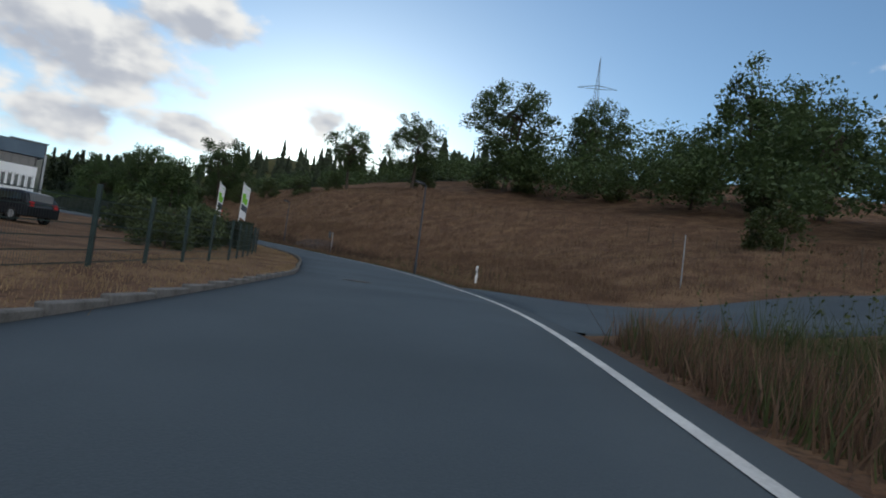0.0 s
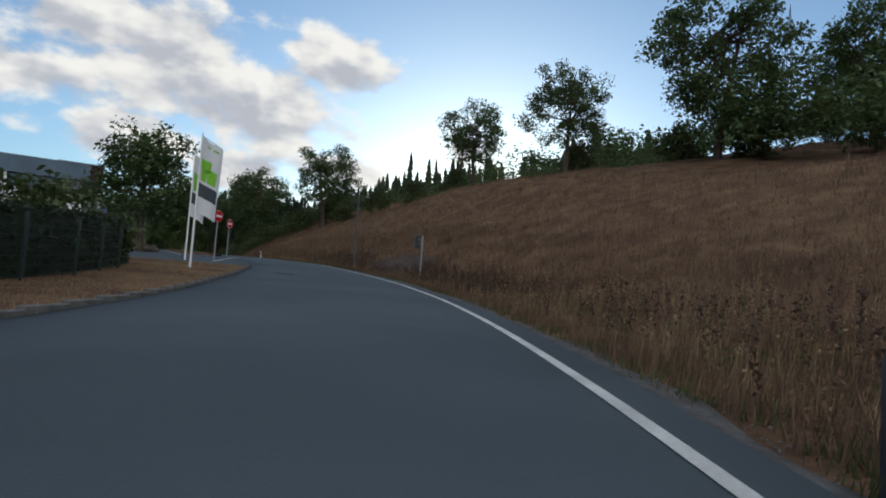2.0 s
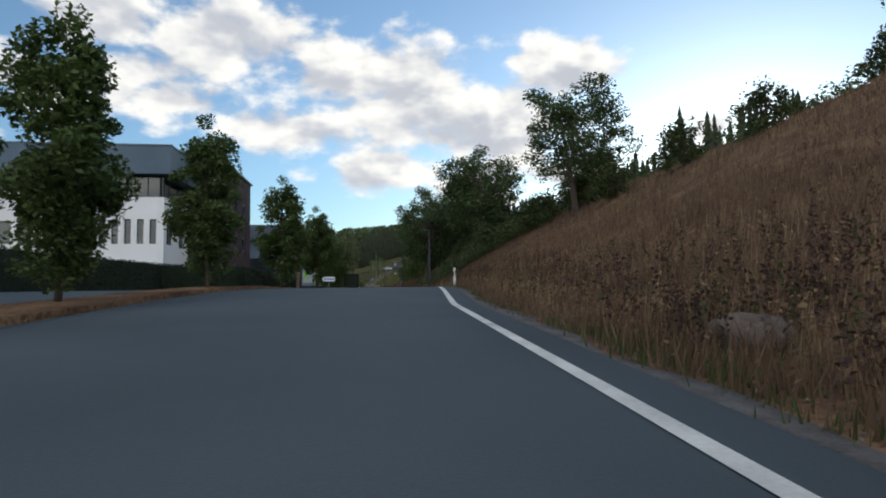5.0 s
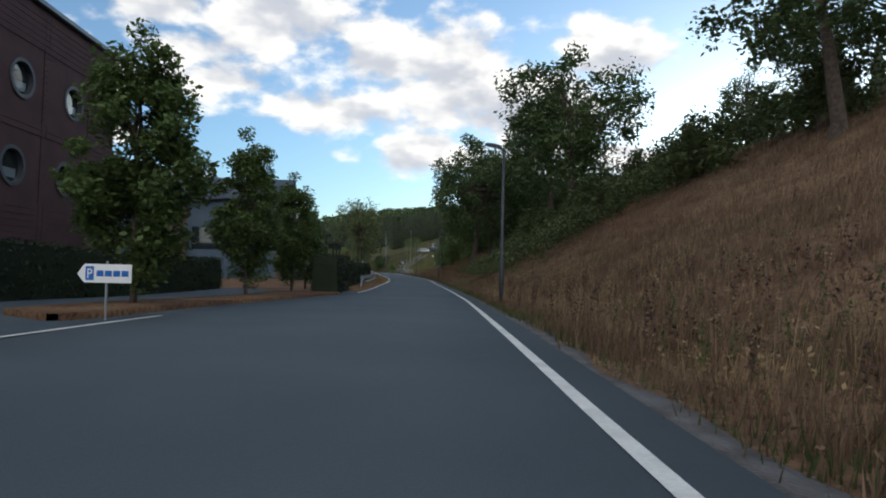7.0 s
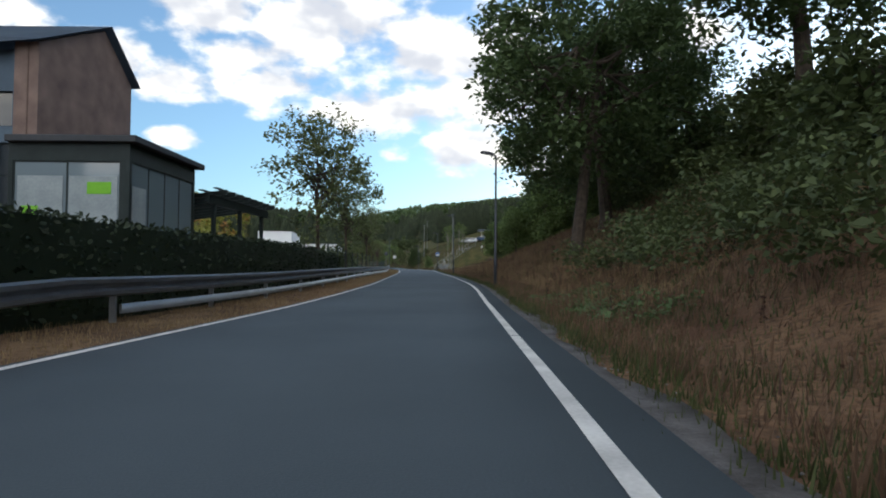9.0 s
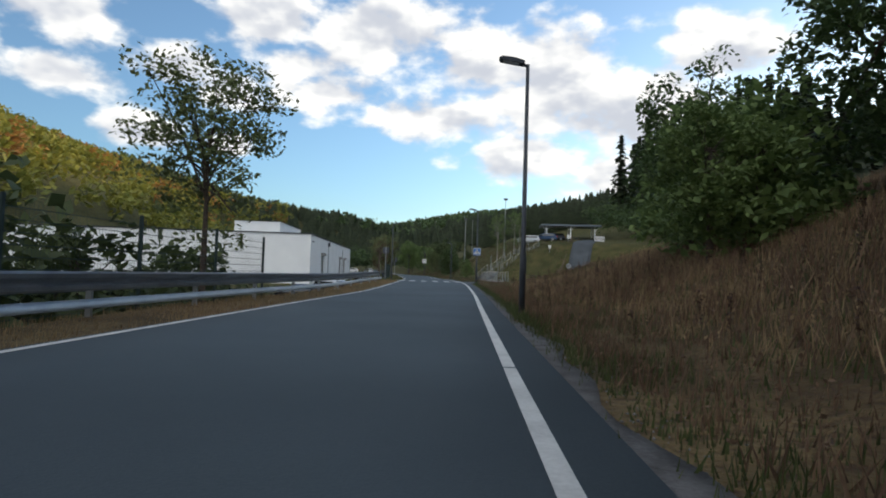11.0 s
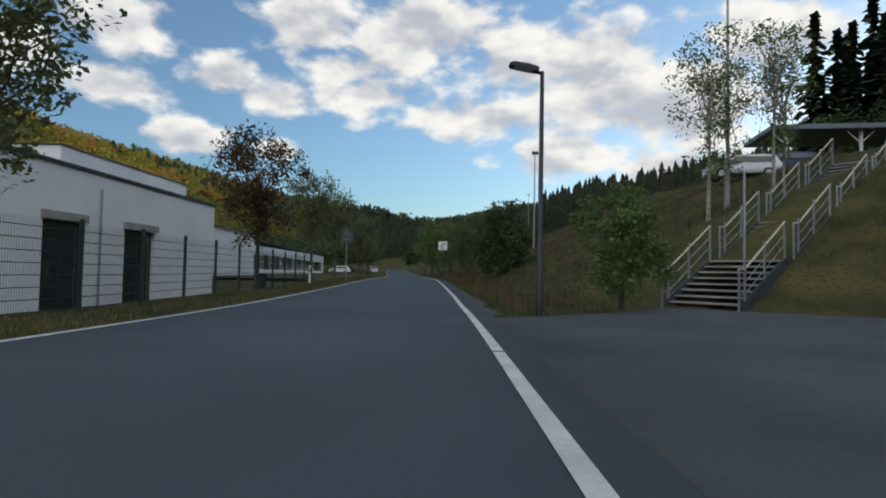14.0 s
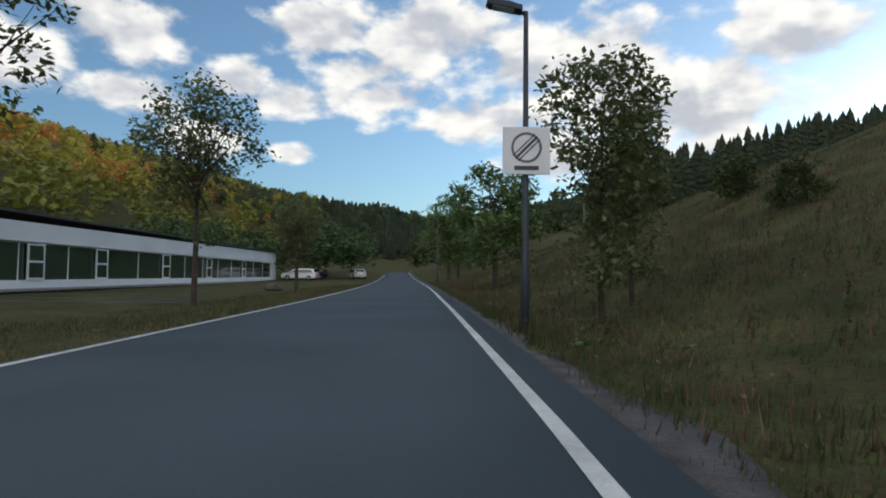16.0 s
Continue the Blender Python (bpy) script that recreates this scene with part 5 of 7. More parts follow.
# crossing sign on the lamp, and its twin across the road
def crossing_sign(m, h, flip):
    t = thing("crossing_sign", m, "square blue pedestrian crossing sign with a white triangle", "road sign", "crossing signs")
    y = 0.09 if flip else -0.09
    plate = part("plate", boxes(((-0.30, y - 0.012, h - 0.30), (0.30, y + 0.012, h + 0.30)), bevel=0.008), SIGNBLUE, t)
    e = y - 0.02 if not flip else y + 0.02
    if flip:
        part("back_sheet", boxes(((-0.30, y - 0.02, h - 0.30), (0.30, y - 0.013, h + 0.30))), SIGNGREY, plate, "dark grey back")
    part("edge", boxes(*[((-0.28, min(y, e), h + q - 0.012), (0.28, max(y, e) - 0.004, h + q + 0.012)) for q in (-0.27, 0.27)], *[((q - 0.012, min(y, e), h - 0.28), (q + 0.012, max(y, e) - 0.004, h + 0.28)) for q in (-0.27, 0.27)]), SIGNWHITE, plate)
    bm = bmesh.new()
    prism(bm, [(-0.25, h - 0.20), (0.25, h - 0.20), (0, h + 0.22)], min(y, e), max(y, e), "y")
    part("triangle", bm, SIGNWHITE, plate)
    o1, o2 = (e - 0.006, e) if not flip else (e, e + 0.006)
    for k in range(4):
        part("stripe_mark", boxes(((-0.17 + 0.09 * k, o1, h - 0.19), (-0.13 + 0.09 * k, o2, h - 0.11))), BLACKM, plate)
    part("symbol", boxes(((-0.045, o1, h - 0.10), (0.045, o2, h + 0.06)), ((-0.03, o1, h + 0.065), (0.03, o2, h + 0.11))), BLACKM, plate, "dark plain symbol")
    for q in (-0.13, 0.13):
        part("bracket", boxes(((-0.07, -0.08, h + q - 0.02), (0.07, 0.08, h + q + 0.02))), GALV, t)


crossing_sign(stand(249.2, 2.05), 2.62, False)
tw = stand(259.3, -6.1)
t = post_thing("sign_post", tw, 3.2, 0.03, GALV, "galvanised sign post beside the crossing", "sign post")
crossing_sign(tw, 2.85, True)
t = thing("end_of_zone_sign", stand(330.4, 1.65) @ pose(0, 0, -0.1) @ Matrix.Diagonal((1.06, 1, 1.06, 1)), "square white end-of-zone sign with a faded grey ring on the lamp", "road sign")
plate = part("plate", boxes(((-0.39, -0.10, 2.70), (0.39, -0.08, 3.48)), bevel=0.008), SIGNWHITE, t)
bm = bmesh.new()
for k in range(40):
    a, b = 2 * math.pi * k / 40, 2 * math.pi * (k + 1) / 40
    vs = [bm.verts.new((r * math.cos(q), -0.104, 3.14 + r * math.sin(q))) for r, q in ((0.21, a), (0.25, a), (0.25, b), (0.21, b))]
    bm.faces.new(vs)
bmesh.ops.solidify(bm, geom=bm.faces[:], thickness=0.003)
part("ring", bm, CONCRETE, plate)
bm = boxes(((-0.25, -0.107, -0.02), (0.25, -0.104, 0.02)), ((-0.25, -0.107, 0.05), (0.25, -0.104, 0.07)), ((-0.25, -0.107, -0.07), (0.25, -0.104, -0.05)))
bmesh.ops.rotate(bm, verts=bm.verts[:], matrix=Matrix.Rotation(radians(-45), 3, "Y"))
part("slash", moved(bm, 0, 0, 3.14), SIGNGREY, plate)
part("text_bar", boxes(((-0.20, -0.106, 2.77), (0.20, -0.103, 2.84))), SIGNGREY, plate)
for q in (2.87, 3.3):
    part("bracket", boxes(((-0.07, -0.08, q - 0.02), (0.07, 0.05, q + 0.02))), GALV, t)
# further signs and a bin
t = post_thing("traffic_sign", stand(313.0, -5.3, 0), 3.35, 0.03, GALV, "large square traffic sign seen from its dark back", "road sign")
plate = part("plate", boxes(((-0.38, 0.04, 2.5), (0.38, 0.06, 3.3)), bevel=0.008), SIGNGREY, t)
part("face", boxes(((-0.37, 0.062, 2.51), (0.37, 0.068, 3.29))), SIGNWHITE, plate, "white front face")
for q in (2.7, 3.1):
    part("bracket", boxes(((-0.2, 0.0, q - 0.02), (0.2, 0.038, q + 0.02))), GALV, t)
p_ = rd(279, 17.2)
t = post_thing("round_sign", pose(*p_, ground_z(*p_), 0, 0, heading(279)), 2.3, 0.03, GALV, "round pale sign seen from its grey back beside the path", "road sign")
part("plate", moved(disc(0.34, 0.02), 0, 0.05, 2.1), GALV, t)
t = thing("litter_bin", stand(300.6, -7.5), "dark grey litter bin standing in front of the mesh fence", "bin")
bm = bmesh.new()
tube(bm, [(0, 0, 0.0), (0, 0, 0.03), (0, 0, 0.75)], [0.16, 0.19, 0.23], 14)
part("body", bm, LAMPGREY, t)
bm = bmesh.new()
tube(bm, [(0, 0, 0.75), (0, 0, 0.80), (0, 0, 0.86)], [0.25, 0.25, 0.14], 14)
part("lid", bm, BLACKM, t)
t = post_thing("marker_pole", stand(26.0, 13.5), 2.6, 0.03, GALV, "thin pale marker pole in the weeds by the side road", "pole")


# ---------------------------------------------------------------- crash barrier
def barrier():
    t = thing("crash_barrier", pose(0, 0, 0), "galvanised steel crash barrier with a ramped end", "crash barrier", kind="structure")
    S = np.r_[np.arange(150, 161, 1.5), np.arange(162, 246, 4.0), np.arange(246, 254.6, 1.2)]
    off = np.interp(S, [150, 159, 162, 244, 248, 254], [-5.3, -5.75, -5.75, -5.65, -5.75, -6.5])
    top = np.interp(S, [150, 160, 247, 254], [0.05, 0.76, 0.76, 0.06])
    sec = [(0.0, 0.0), (0.075, -0.035), (0.075, -0.10), (0.0, -0.145), (0.0, -0.175), (0.075, -0.22), (0.075, -0.285), (0.0, -0.32)]
    for a in range(len(S) - 1):
        bm = bmesh.new()
        ends = []
        for k in (a, a + 1):
            ends.append([bm.verts.new(at(S[k] + (0.12 if k > a else 0), off[k] + q, max(0.02, top[k] + h))) for q, h in sec])
        for i in range(len(sec) - 1):
            bm.faces.new((ends[0][i], ends[0][i + 1], ends[1][i + 1], ends[1][i]))
        bmesh.ops.solidify(bm, geom=bm.faces[:], thickness=0.004)
        part("beam", bm, GALV, t)
    first = None
    for s in np.arange(158, 247, 4.0):
        d = float(np.interp(s, S, off)) - 0.11
        p = at(s, d)
        if first is None:
            bm = boxes(((-0.05, -0.03, -0.6), (0.05, 0.03, 0.72)), ((-0.02, -0.05, 0.45), (0.11, 0.05, 0.75)))
            first = o = part("barrier_post", bm, GALV, t)
        else:
            o = new("barrier_post", first.data)
            o.parent = t
        o.matrix_basis = pose(*p, 0, 0, heading(s))
    low = strip("lower_rail", 162, 250, -5.75, -5.71, 0.30, GALV, 2.0, 1, t, skirt=0.16)
    return t


barrier()


# ---------------------------------------------------------------- hedges and fences
def hedge(name, pts, wide, tall, label, dens=260, leaf=0.055, taper=None):
    """A clipped hedge along a line of world points: a dark core and a skin of leaves."""
    rng = np.random.default_rng(len(name) + int(pts[0][0] * 10))
    pts = np.array(pts, float)
    t = thing(name, pose(0, 0, 0), label, "hedge", "hedges")
    seg = np.hypot(*np.diff(pts, axis=0).T)
    run = np.r_[0, np.cumsum(seg)]
    n = max(2, int(run[-1] / 1.0) + 1)
    q = np.linspace(0, run[-1], n)
    c = np.stack([np.interp(q, run, pts[:, 0]), np.interp(q, run, pts[:, 1])], 1)
    tg = np.gradient(c, axis=0)
    tg /= np.linalg.norm(tg, axis=1)[:, None]
    nr = np.stack([tg[:, 1], -tg[:, 0]], 1)
    z = land(c[:, 0], c[:, 1])[0]
    hh = np.broadcast_to(tall, (n,)) if taper is None else np.interp(q / run[-1], *taper)
    bm = bmesh.new()
    rings = []
    for k in range(n):
        w = wide / 2 - 0.05
        jit = rng.normal(0, 0.02, 4)
        rings.append([bm.verts.new((*(c[k] + nr[k] * a), z[k] + b)) for a, b in ((-w + jit[0], -0.1), (w + jit[1], -0.1), (w - 0.04 + jit[2], hh[k] - 0.06), (-w + 0.04 + jit[3], hh[k] - 0.06))])
    for a, b in zip(rings, rings[1:]):
        for i in range(4):
            bm.faces.new((a[i], a[(i + 1) % 4], b[(i + 1) % 4], b[i]))
    bm.faces.new(rings[0][::-1]), bm.faces.new(rings[-1])
    part("core", bm, HEDGELEAF, t)
    m = int(run[-1] * dens)
    r = rng.uniform(0, run[-1], m)
    face = rng.choice(4, m, p=[0.40, 0.22, 0.32, 0.06])
    v = rng.random(m)
    H = np.interp(r, q, hh)
    lat = np.where(face == 0, wide / 2, np.where(face == 1, -wide / 2, (rng.random(m) - 0.5) * wide)) + rng.normal(0, 0.025, m)
    up = np.where(face < 2, v * H, np.where(face == 2, H + rng.normal(0.0, 0.035, m), v * H))
    r = np.where(face == 3, np.where(rng.random(m) > 0.5, -0.02, run[-1] + 0.02), r)
    X = np.interp(r, q, c[:, 0]) + lat * np.interp(r, q, nr[:, 0])
    Y = np.interp(r, q, c[:, 1]) + lat * np.interp(r, q, nr[:, 1])
    Z = np.interp(r, q, z) + up
    V, F = leaf_cards(np.stack([X, Y, Z], 1), 0.03, 1, leaf, rng, 0.2)
    np_mesh("leaf_skin", V, F, HEDGELEAF, t)
    return t


hedge("clipped_hedge", [rd(s, d) for s, d in ((149, -6.6), (160, -6.75), (175, -6.85), (187, -6.9))], 1.1, 1.75, "long clipped dark green hedge behind the crash barrier", 300)
hedge("clipped_hedge", [rd(143.6, -6.2), rd(148.8, -6.8)], 1.1, 1.65, "tall clipped hedge block beside the lane", 420)
hedge("clipped_hedge", [rd(137.6, -6.0), rd(143.2, -6.1)], 1.3, 1.9, "tall clipped hedge block beside the lane", 420)
hedge("clipped_hedge", [(27.5, 58.0), (29.2, 66.0), (31.2, 79.0), (35.0, 95.0), (39.3, 99.6), (40.9, 109.0), (42.3, 118.5), (43.6, 125.0)], 1.2, 1.65, "long clipped dark hedge in front of the offices", 260)


hedge("clipped_hedge", [rd(34, -7.3), rd(46, -8.1), rd(56, -9.0)], 0.8, 1.5, "dark green hedge screen behind the yard fence", 300)


def mesh_fence(name, pts, tall, label, gap=2.5, wire=0.05, step_=0.2):
    """Green double-wire mesh fence: posts and panels along world points."""
    t = thing(name, pose(0, 0, 0), label, "fence", "mesh fences", "structure")
    pts = np.array(pts, float)
    run = np.r_[0, np.cumsum(np.hypot(*np.diff(pts, axis=0).T))]
    n = int(run[-1] / gap)
    first = None
    pos = []
    for k in range(n + 1):
        x, y = np.interp(k * gap, run, pts[:, 0]), np.interp(k * gap, run, pts[:, 1])
        pos.append((x, y, ground_z(x, y)))
    for k, (x, y, z) in enumerate(pos):
        if first is None:
            first = o = part("post", boxes(((-0.035, -0.035, -0.2), (0.035, 0.035, tall + 0.08)), bevel=0.006), FENCEGREEN, t)
        else:
            o = new("post", first.data)
            o.parent = t
        a, b = pos[max(0, k - 1)], pos[min(n, k + 1)]
        o.matrix_basis = pose(x, y, z, 0, 0, math.degrees(math.atan2(b[1] - a[1], b[0] - a[0])))
    for a, b in zip(pos, pos[1:]):
        a, b = np.array(a), np.array(b)
        V, F = [], []

        def bar(p, q, r, ax):
            i = len(V)
            for e in (p, q):
                V.extend([e - ax * r, e + ax * r])
            F.append((i, i + 1, i + 3, i + 2))

        dirn = (b - a) / np.linalg.norm(b - a)
        up = np.array([0, 0, 1.0])
        for f in np.arange(0, 1.0001, wire / np.linalg.norm(b - a)):
            p = a + (b - a) * f
            bar(p + up * 0.05, p + up * tall, 0.004, dirn)
        for h in np.arange(0.08, tall, step_):
            bar(a + up * h, b + up * h, 0.008, up)
        np_mesh("panel", V, F, FENCEGREEN, t)
    return t


mesh_fence("mesh_fence", [rd(-6, -5.6), rd(8, -5.5), rd(20, -6.1), rd(34, -6.6), rd(46, -7.4), rd(53, -8.2)], 1.25, "dark green wire mesh fence round the works yard", 2.5, 0.06)
mesh_fence("mesh_fence", [rd(185, -6.75), rd(222, -6.6)], 2.2, "dark green mesh fence above the lower car park", 4.0, 0.1)
mesh_fence("mesh_fence", [rd(262, -6.3), rd(285, -6.5), rd(312, -7.0)], 1.62, "dark green wire mesh fence in front of the white hall", 2.5, 0.06)

# boulder on the lawn and by the trees
def boulder(s, d, r, seed):
    bm = bmesh.new()
    bmesh.ops.create_icosphere(bm, subdivisions=3, radius=r)
    noise.seed_set(seed)
    for v in bm.verts:
        n = noise.noise(v.co * 1.6 / r + Vector((seed, 0, 0)))
        v.co *= 1 + 0.28 * n
        v.co.z = v.co.z * 0.62 + r * 0.35
        v.co.x *= 1.35
    o = finish(bm, "boulder", BOULDER, None, True)
    o.matrix_basis = stand(s, d, 20 * seed)
    return tagged(o, "rough dark brown boulder lying in the grass", "boulder", "boulders")


boulder(71.8, -8.6, 0.5, 2), boulder(355, -8.6, 0.45, 3), boulder(78.5, 2.4 + 0.9, 0.3, 5)


# ---------------------------------------------------------------- buildings
def lattice(xs, zs, solid, y0, y1):
    """One connected slab in the xz plane over grid lines: cells for which solid(x0, x1, z0, z1) holds are filled."""
    bm, V = bmesh.new(), {}
    n, m = len(xs) - 1, len(zs) - 1
    full = [[solid(xs[i], xs[i + 1], zs[k], zs[k + 1]) for k in range(m)] for i in range(n)]

    def v(i, k, y):
        if (i, k, y) not in V:
            V[i, k, y] = bm.verts.new((xs[i], y, zs[k]))
        return V[i, k, y]

    def at_(i, k):
        return 0 <= i < n and 0 <= k < m and full[i][k]

    for i in range(n):
        for k in range(m):
            if not full[i][k]:
                continue
            for y in (y0, y1):
                bm.faces.new((v(i, k, y), v(i + 1, k, y), v(i + 1, k + 1, y), v(i, k + 1, y)))
            for (di, dk), (a, b) in (((-1, 0), ((0, 0), (0, 1))), ((1, 0), ((1, 0), (1, 1))), ((0, -1), ((0, 0), (1, 0))), ((0, 1), ((0, 1), (1, 1)))):
                if not at_(i + di, k + dk):
                    p, q = (i + a[0], k + a[1]), (i + b[0], k + b[1])
                    bm.faces.new((v(*p, y0), v(*q, y0), v(*q, y1), v(*p, y1)))
    return bm


def facade(name, parent, m, L, H, th, openings, mat, top=None):
    """A wall from local x 0 to L with openings (x0, x1, z0, z1) cut through; y runs inwards. top: height at the far end if it slopes."""
    xs = sorted({0.0, L, *[v for o in openings for v in o[:2]]})
    zs = sorted({0.0, H, *[v for o in openings for v in o[2:4]]})
    bm = lattice(xs, zs, lambda xa, xb, za, zb: not any(o[0] <= xa and xb <= o[1] and o[2] <= za and zb <= o[3] for o in openings), 0.0, th)
    if top is not None:
        for v in bm.verts:
            if abs(v.co.z - H) < 1e-4:
                v.co.z = H + (top - H) * v.co.x / L
    o = part(name, bm, mat, parent)
    o.matrix_basis = m
    return o


def window(parent, m, o, th, frame, glass, cols=1, rows=1, depth=0.12, bar=0.05, name="window"):
    """A framed window in an opening: a frame with bars and its panes."""
    x0, x1, z0, z1 = o[:4]
    xs, zs = [x0], [z0]
    for k in range(cols):
        a_, b_ = x0 + (x1 - x0) * k / cols, x0 + (x1 - x0) * (k + 1) / cols
        xs += [a_ + (bar if k == 0 else bar / 2), b_ - (bar if k == cols - 1 else bar / 2)]
    for k in range(rows):
        a_, b_ = z0 + (z1 - z0) * k / rows, z0 + (z1 - z0) * (k + 1) / rows
        zs += [a_ + (bar if k == 0 else bar / 2), b_ - (bar if k == rows - 1 else bar / 2)]
    xs, zs = xs + [x1], zs + [z1]
    px, pz = set(xs[1:-1:2]), set(zs[1:-1:2])
    f = part(name, lattice(xs, zs, lambda xa, xb, za, zb: not (xa in px and za in pz), depth, depth + 0.06), frame, parent)
    f.matrix_basis = m
    for i in range(cols):
        for k in range(rows):
            a0, a1 = xs[1 + 2 * i] - 0.01, xs[2 + 2 * i] + 0.01
            b0, b1 = zs[1 + 2 * k] - 0.01, zs[2 + 2 * k] + 0.01
            part("pane", boxes(((a0, depth + 0.02, b0), (a1, depth + 0.035, b1))), glass, f)
    return f


def corner(p, u):
    """Local frame at a corner: x along u, y to the left of it."""
    return pose(p[0], p[1], p[2], 0, 0, math.degrees(math.atan2(u[1], u[0])))


LEFTWARD = pose(0, 0, 0, 0, 0, 90)        # turns a facade's x to run inwards
U = (0.306, 0.952)

# white office block with a recessed window band under a blue-grey eaves band
UR = (0.1384, 0.9904)
GROUP = corner((34.5, 100.7, -0.6), UR) @ Matrix.Diagonal((1.165, 1.165, 1.165, 1)) @ corner((36.1, 100.0, -0.6), U).inverted()
office = thing("office_building", GROUP @ corner((36.1, 100.0, -0.6), U), "white rendered office building with blue-grey eaves and a dark window band", "building")
ident = Matrix.Identity(4)
FL, SL = 5.0, 10.0                        # road front and south front
wins = [(0.55, 1.75, 3.0, 4.4), (3.0, 4.2, 3.0, 4.4), (0.55, 1.75, 0.7, 1.6)]
facade("wall", office, ident, FL, 5.75, 0.35, wins, WHITEWALL)
for o in wins:
    window(office, ident, o, 0.35, DARKFRAME, GLASSDARK, 1, 1)
south = pose(0, SL, 0, 0, 0, -90)
swins = [(SL - 0.80 - 0.70 * q, SL - 0.42 - 0.70 * q, 3.0, 4.45) for q in range(8)]
facade("wall", office, south, SL - 0.36, 5.75, 0.35, swins + [(1.0, 1.75, 3.0, 4.3), (2.1, 2.85, 3.0, 4.3)], WHITEWALL)
for o in swins + [(1.0, 1.75, 3.0, 4.3), (2.1, 2.85, 3.0, 4.3)]:
    window(office, south, o, 0.35, DARKFRAME, GLASSDARK, 1, 1)
window(office, ident, (0.1, FL, 5.75, 7.05), 0.3, DARKFRAME, GLASSDARK, 3, 1, 0.25, 0.06)
window(office, south, (3.6, SL - 0.1, 5.75, 7.05), 0.3, DARKFRAME, GLASSDARK, 7, 1, 0.25, 0.06)
stub = pose(0, SL, 0, 0, 0, -90)
up_ = facade("upper_wall", office, pose(-0.25, SL, 5.76, 0, 0, -90), 3.6, 1.75, 0.35, [(1.0, 1.75, 0.2, 1.1), (2.1, 2.85, 0.2, 1.1)], WHITEWALL)
for o in ((1.0, 1.75, 0.2, 1.1), (2.1, 2.85, 0.2, 1.1)):
    window(office, pose(-0.25, SL, 5.76, 0, 0, -90), o, 0.35, DARKFRAME, GLASSDARK, 1, 1)
part("blind", boxes(((0.32, 4.2, 6.6), (0.34, 4.9, 6.98))), SIGNWHITE, office, "white roller blind")
part("blind", boxes(((0.32, 5.4, 6.6), (0.34, 6.1, 6.98))), SIGNWHITE, office, "white roller blind")
# added dark filler block, standing in for the unlit rooms behind the windows
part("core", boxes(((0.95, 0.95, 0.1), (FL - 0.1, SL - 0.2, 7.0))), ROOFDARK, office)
bm = bmesh.new()
prism(bm, [(-0.45, -0.45), (FL + 0.1, -0.45), (FL + 0.1, SL + 0.3), (-0.45, SL + 0.3)], 7.06, 8.70)
part("eaves_band", bm, BLUEPANEL, office)
bm = bmesh.new()
prism(bm, [(-0.5, 8.71), (FL + 0.15, 8.71), (FL + 0.15, 8.78), (-0.5, 8.78)], -0.5, SL + 0.35, "y")
part("roof", bm, ROOFSHEET, office)
lowing = thing("low_office_wing", GROUP @ corner((25.6, 103.3, -0.6), U), "low white office wing with a blue-grey roof band", "building")
lwin = [(0.5 + 1.5 * q, 1.5 + 1.5 * q, 2.4, 3.4) for q in range(8)]
lm = pose(0, 14, 0, 0, 0, -90)
facade("wall", lowing, lm, 14, 3.6, 0.3, lwin, WHITEWALL)
for o in lwin:
    window(lowing, lm, o, 0.3, DARKFRAME, GLASSDARK, 2, 1)
part("roof", boxes(((-0.4, -0.1, 3.61), (9.0, 14.3, 4.75)), bevel=0.02), BLUEPANEL, lowing)
hall0 = thing("factory_hall", GROUP @ corner((24.0, 114.0, -0.5), U), "tall pale sheet-metal factory hall behind the offices", "building")
facade("wall", hall0, pose(0, 44, 0, 0, 0, -90), 44, 10.2, 0.3, [], WHITEMETAL)
facade("wall", hall0, ident, 14, 10.2, 0.3, [], WHITEMETAL)
part("roof", boxes(((-0.2, -0.2, 10.2), (14, 44.2, 10.4))), ROOFSHEET, hall0)
part("logo_mark", boxes(((-0.03, 14.2, 8.7), (-0.004, 15.4, 9.8))), FLAGGREEN, hall0, "pale green mark")
part("logo_bar", boxes(((-0.03, 8.5, 9.2), (-0.004, 13.4, 9.5))), GALV, hall0, "pale lettering bar")

# dark red block with four round windows
RW, RH, RT = 15.6, 11.0, 11.15             # width, height at its near and far end
red = thing("red_clad_block", corner((37.22, 106.3, -0.6), UR), "dark red-brown board-clad block with four round windows", "building")
tiles = [(6.7, 9.8, 3.5, 6.0), (10.1, 13.2, 3.5, 6.0), (6.7, 9.8, 6.8, 9.3), (10.1, 13.2, 6.8, 9.3)]
hol = [(8.15, 4.70), (11.6, 4.70), (8.5, 8.0), (12.0, 8.0)]
GT = 8.9                                   # top of the glazed stair
glazed = (0.0, 2.1, 0.0, GT)
xs_ = [0.0, 2.1, 6.7, 9.8, 10.1, 13.2, RW]
facade("wall", red, pose(0, 0.06, 0), RW, RH, 0.3, tiles + [glazed], REDCLAD, RT)
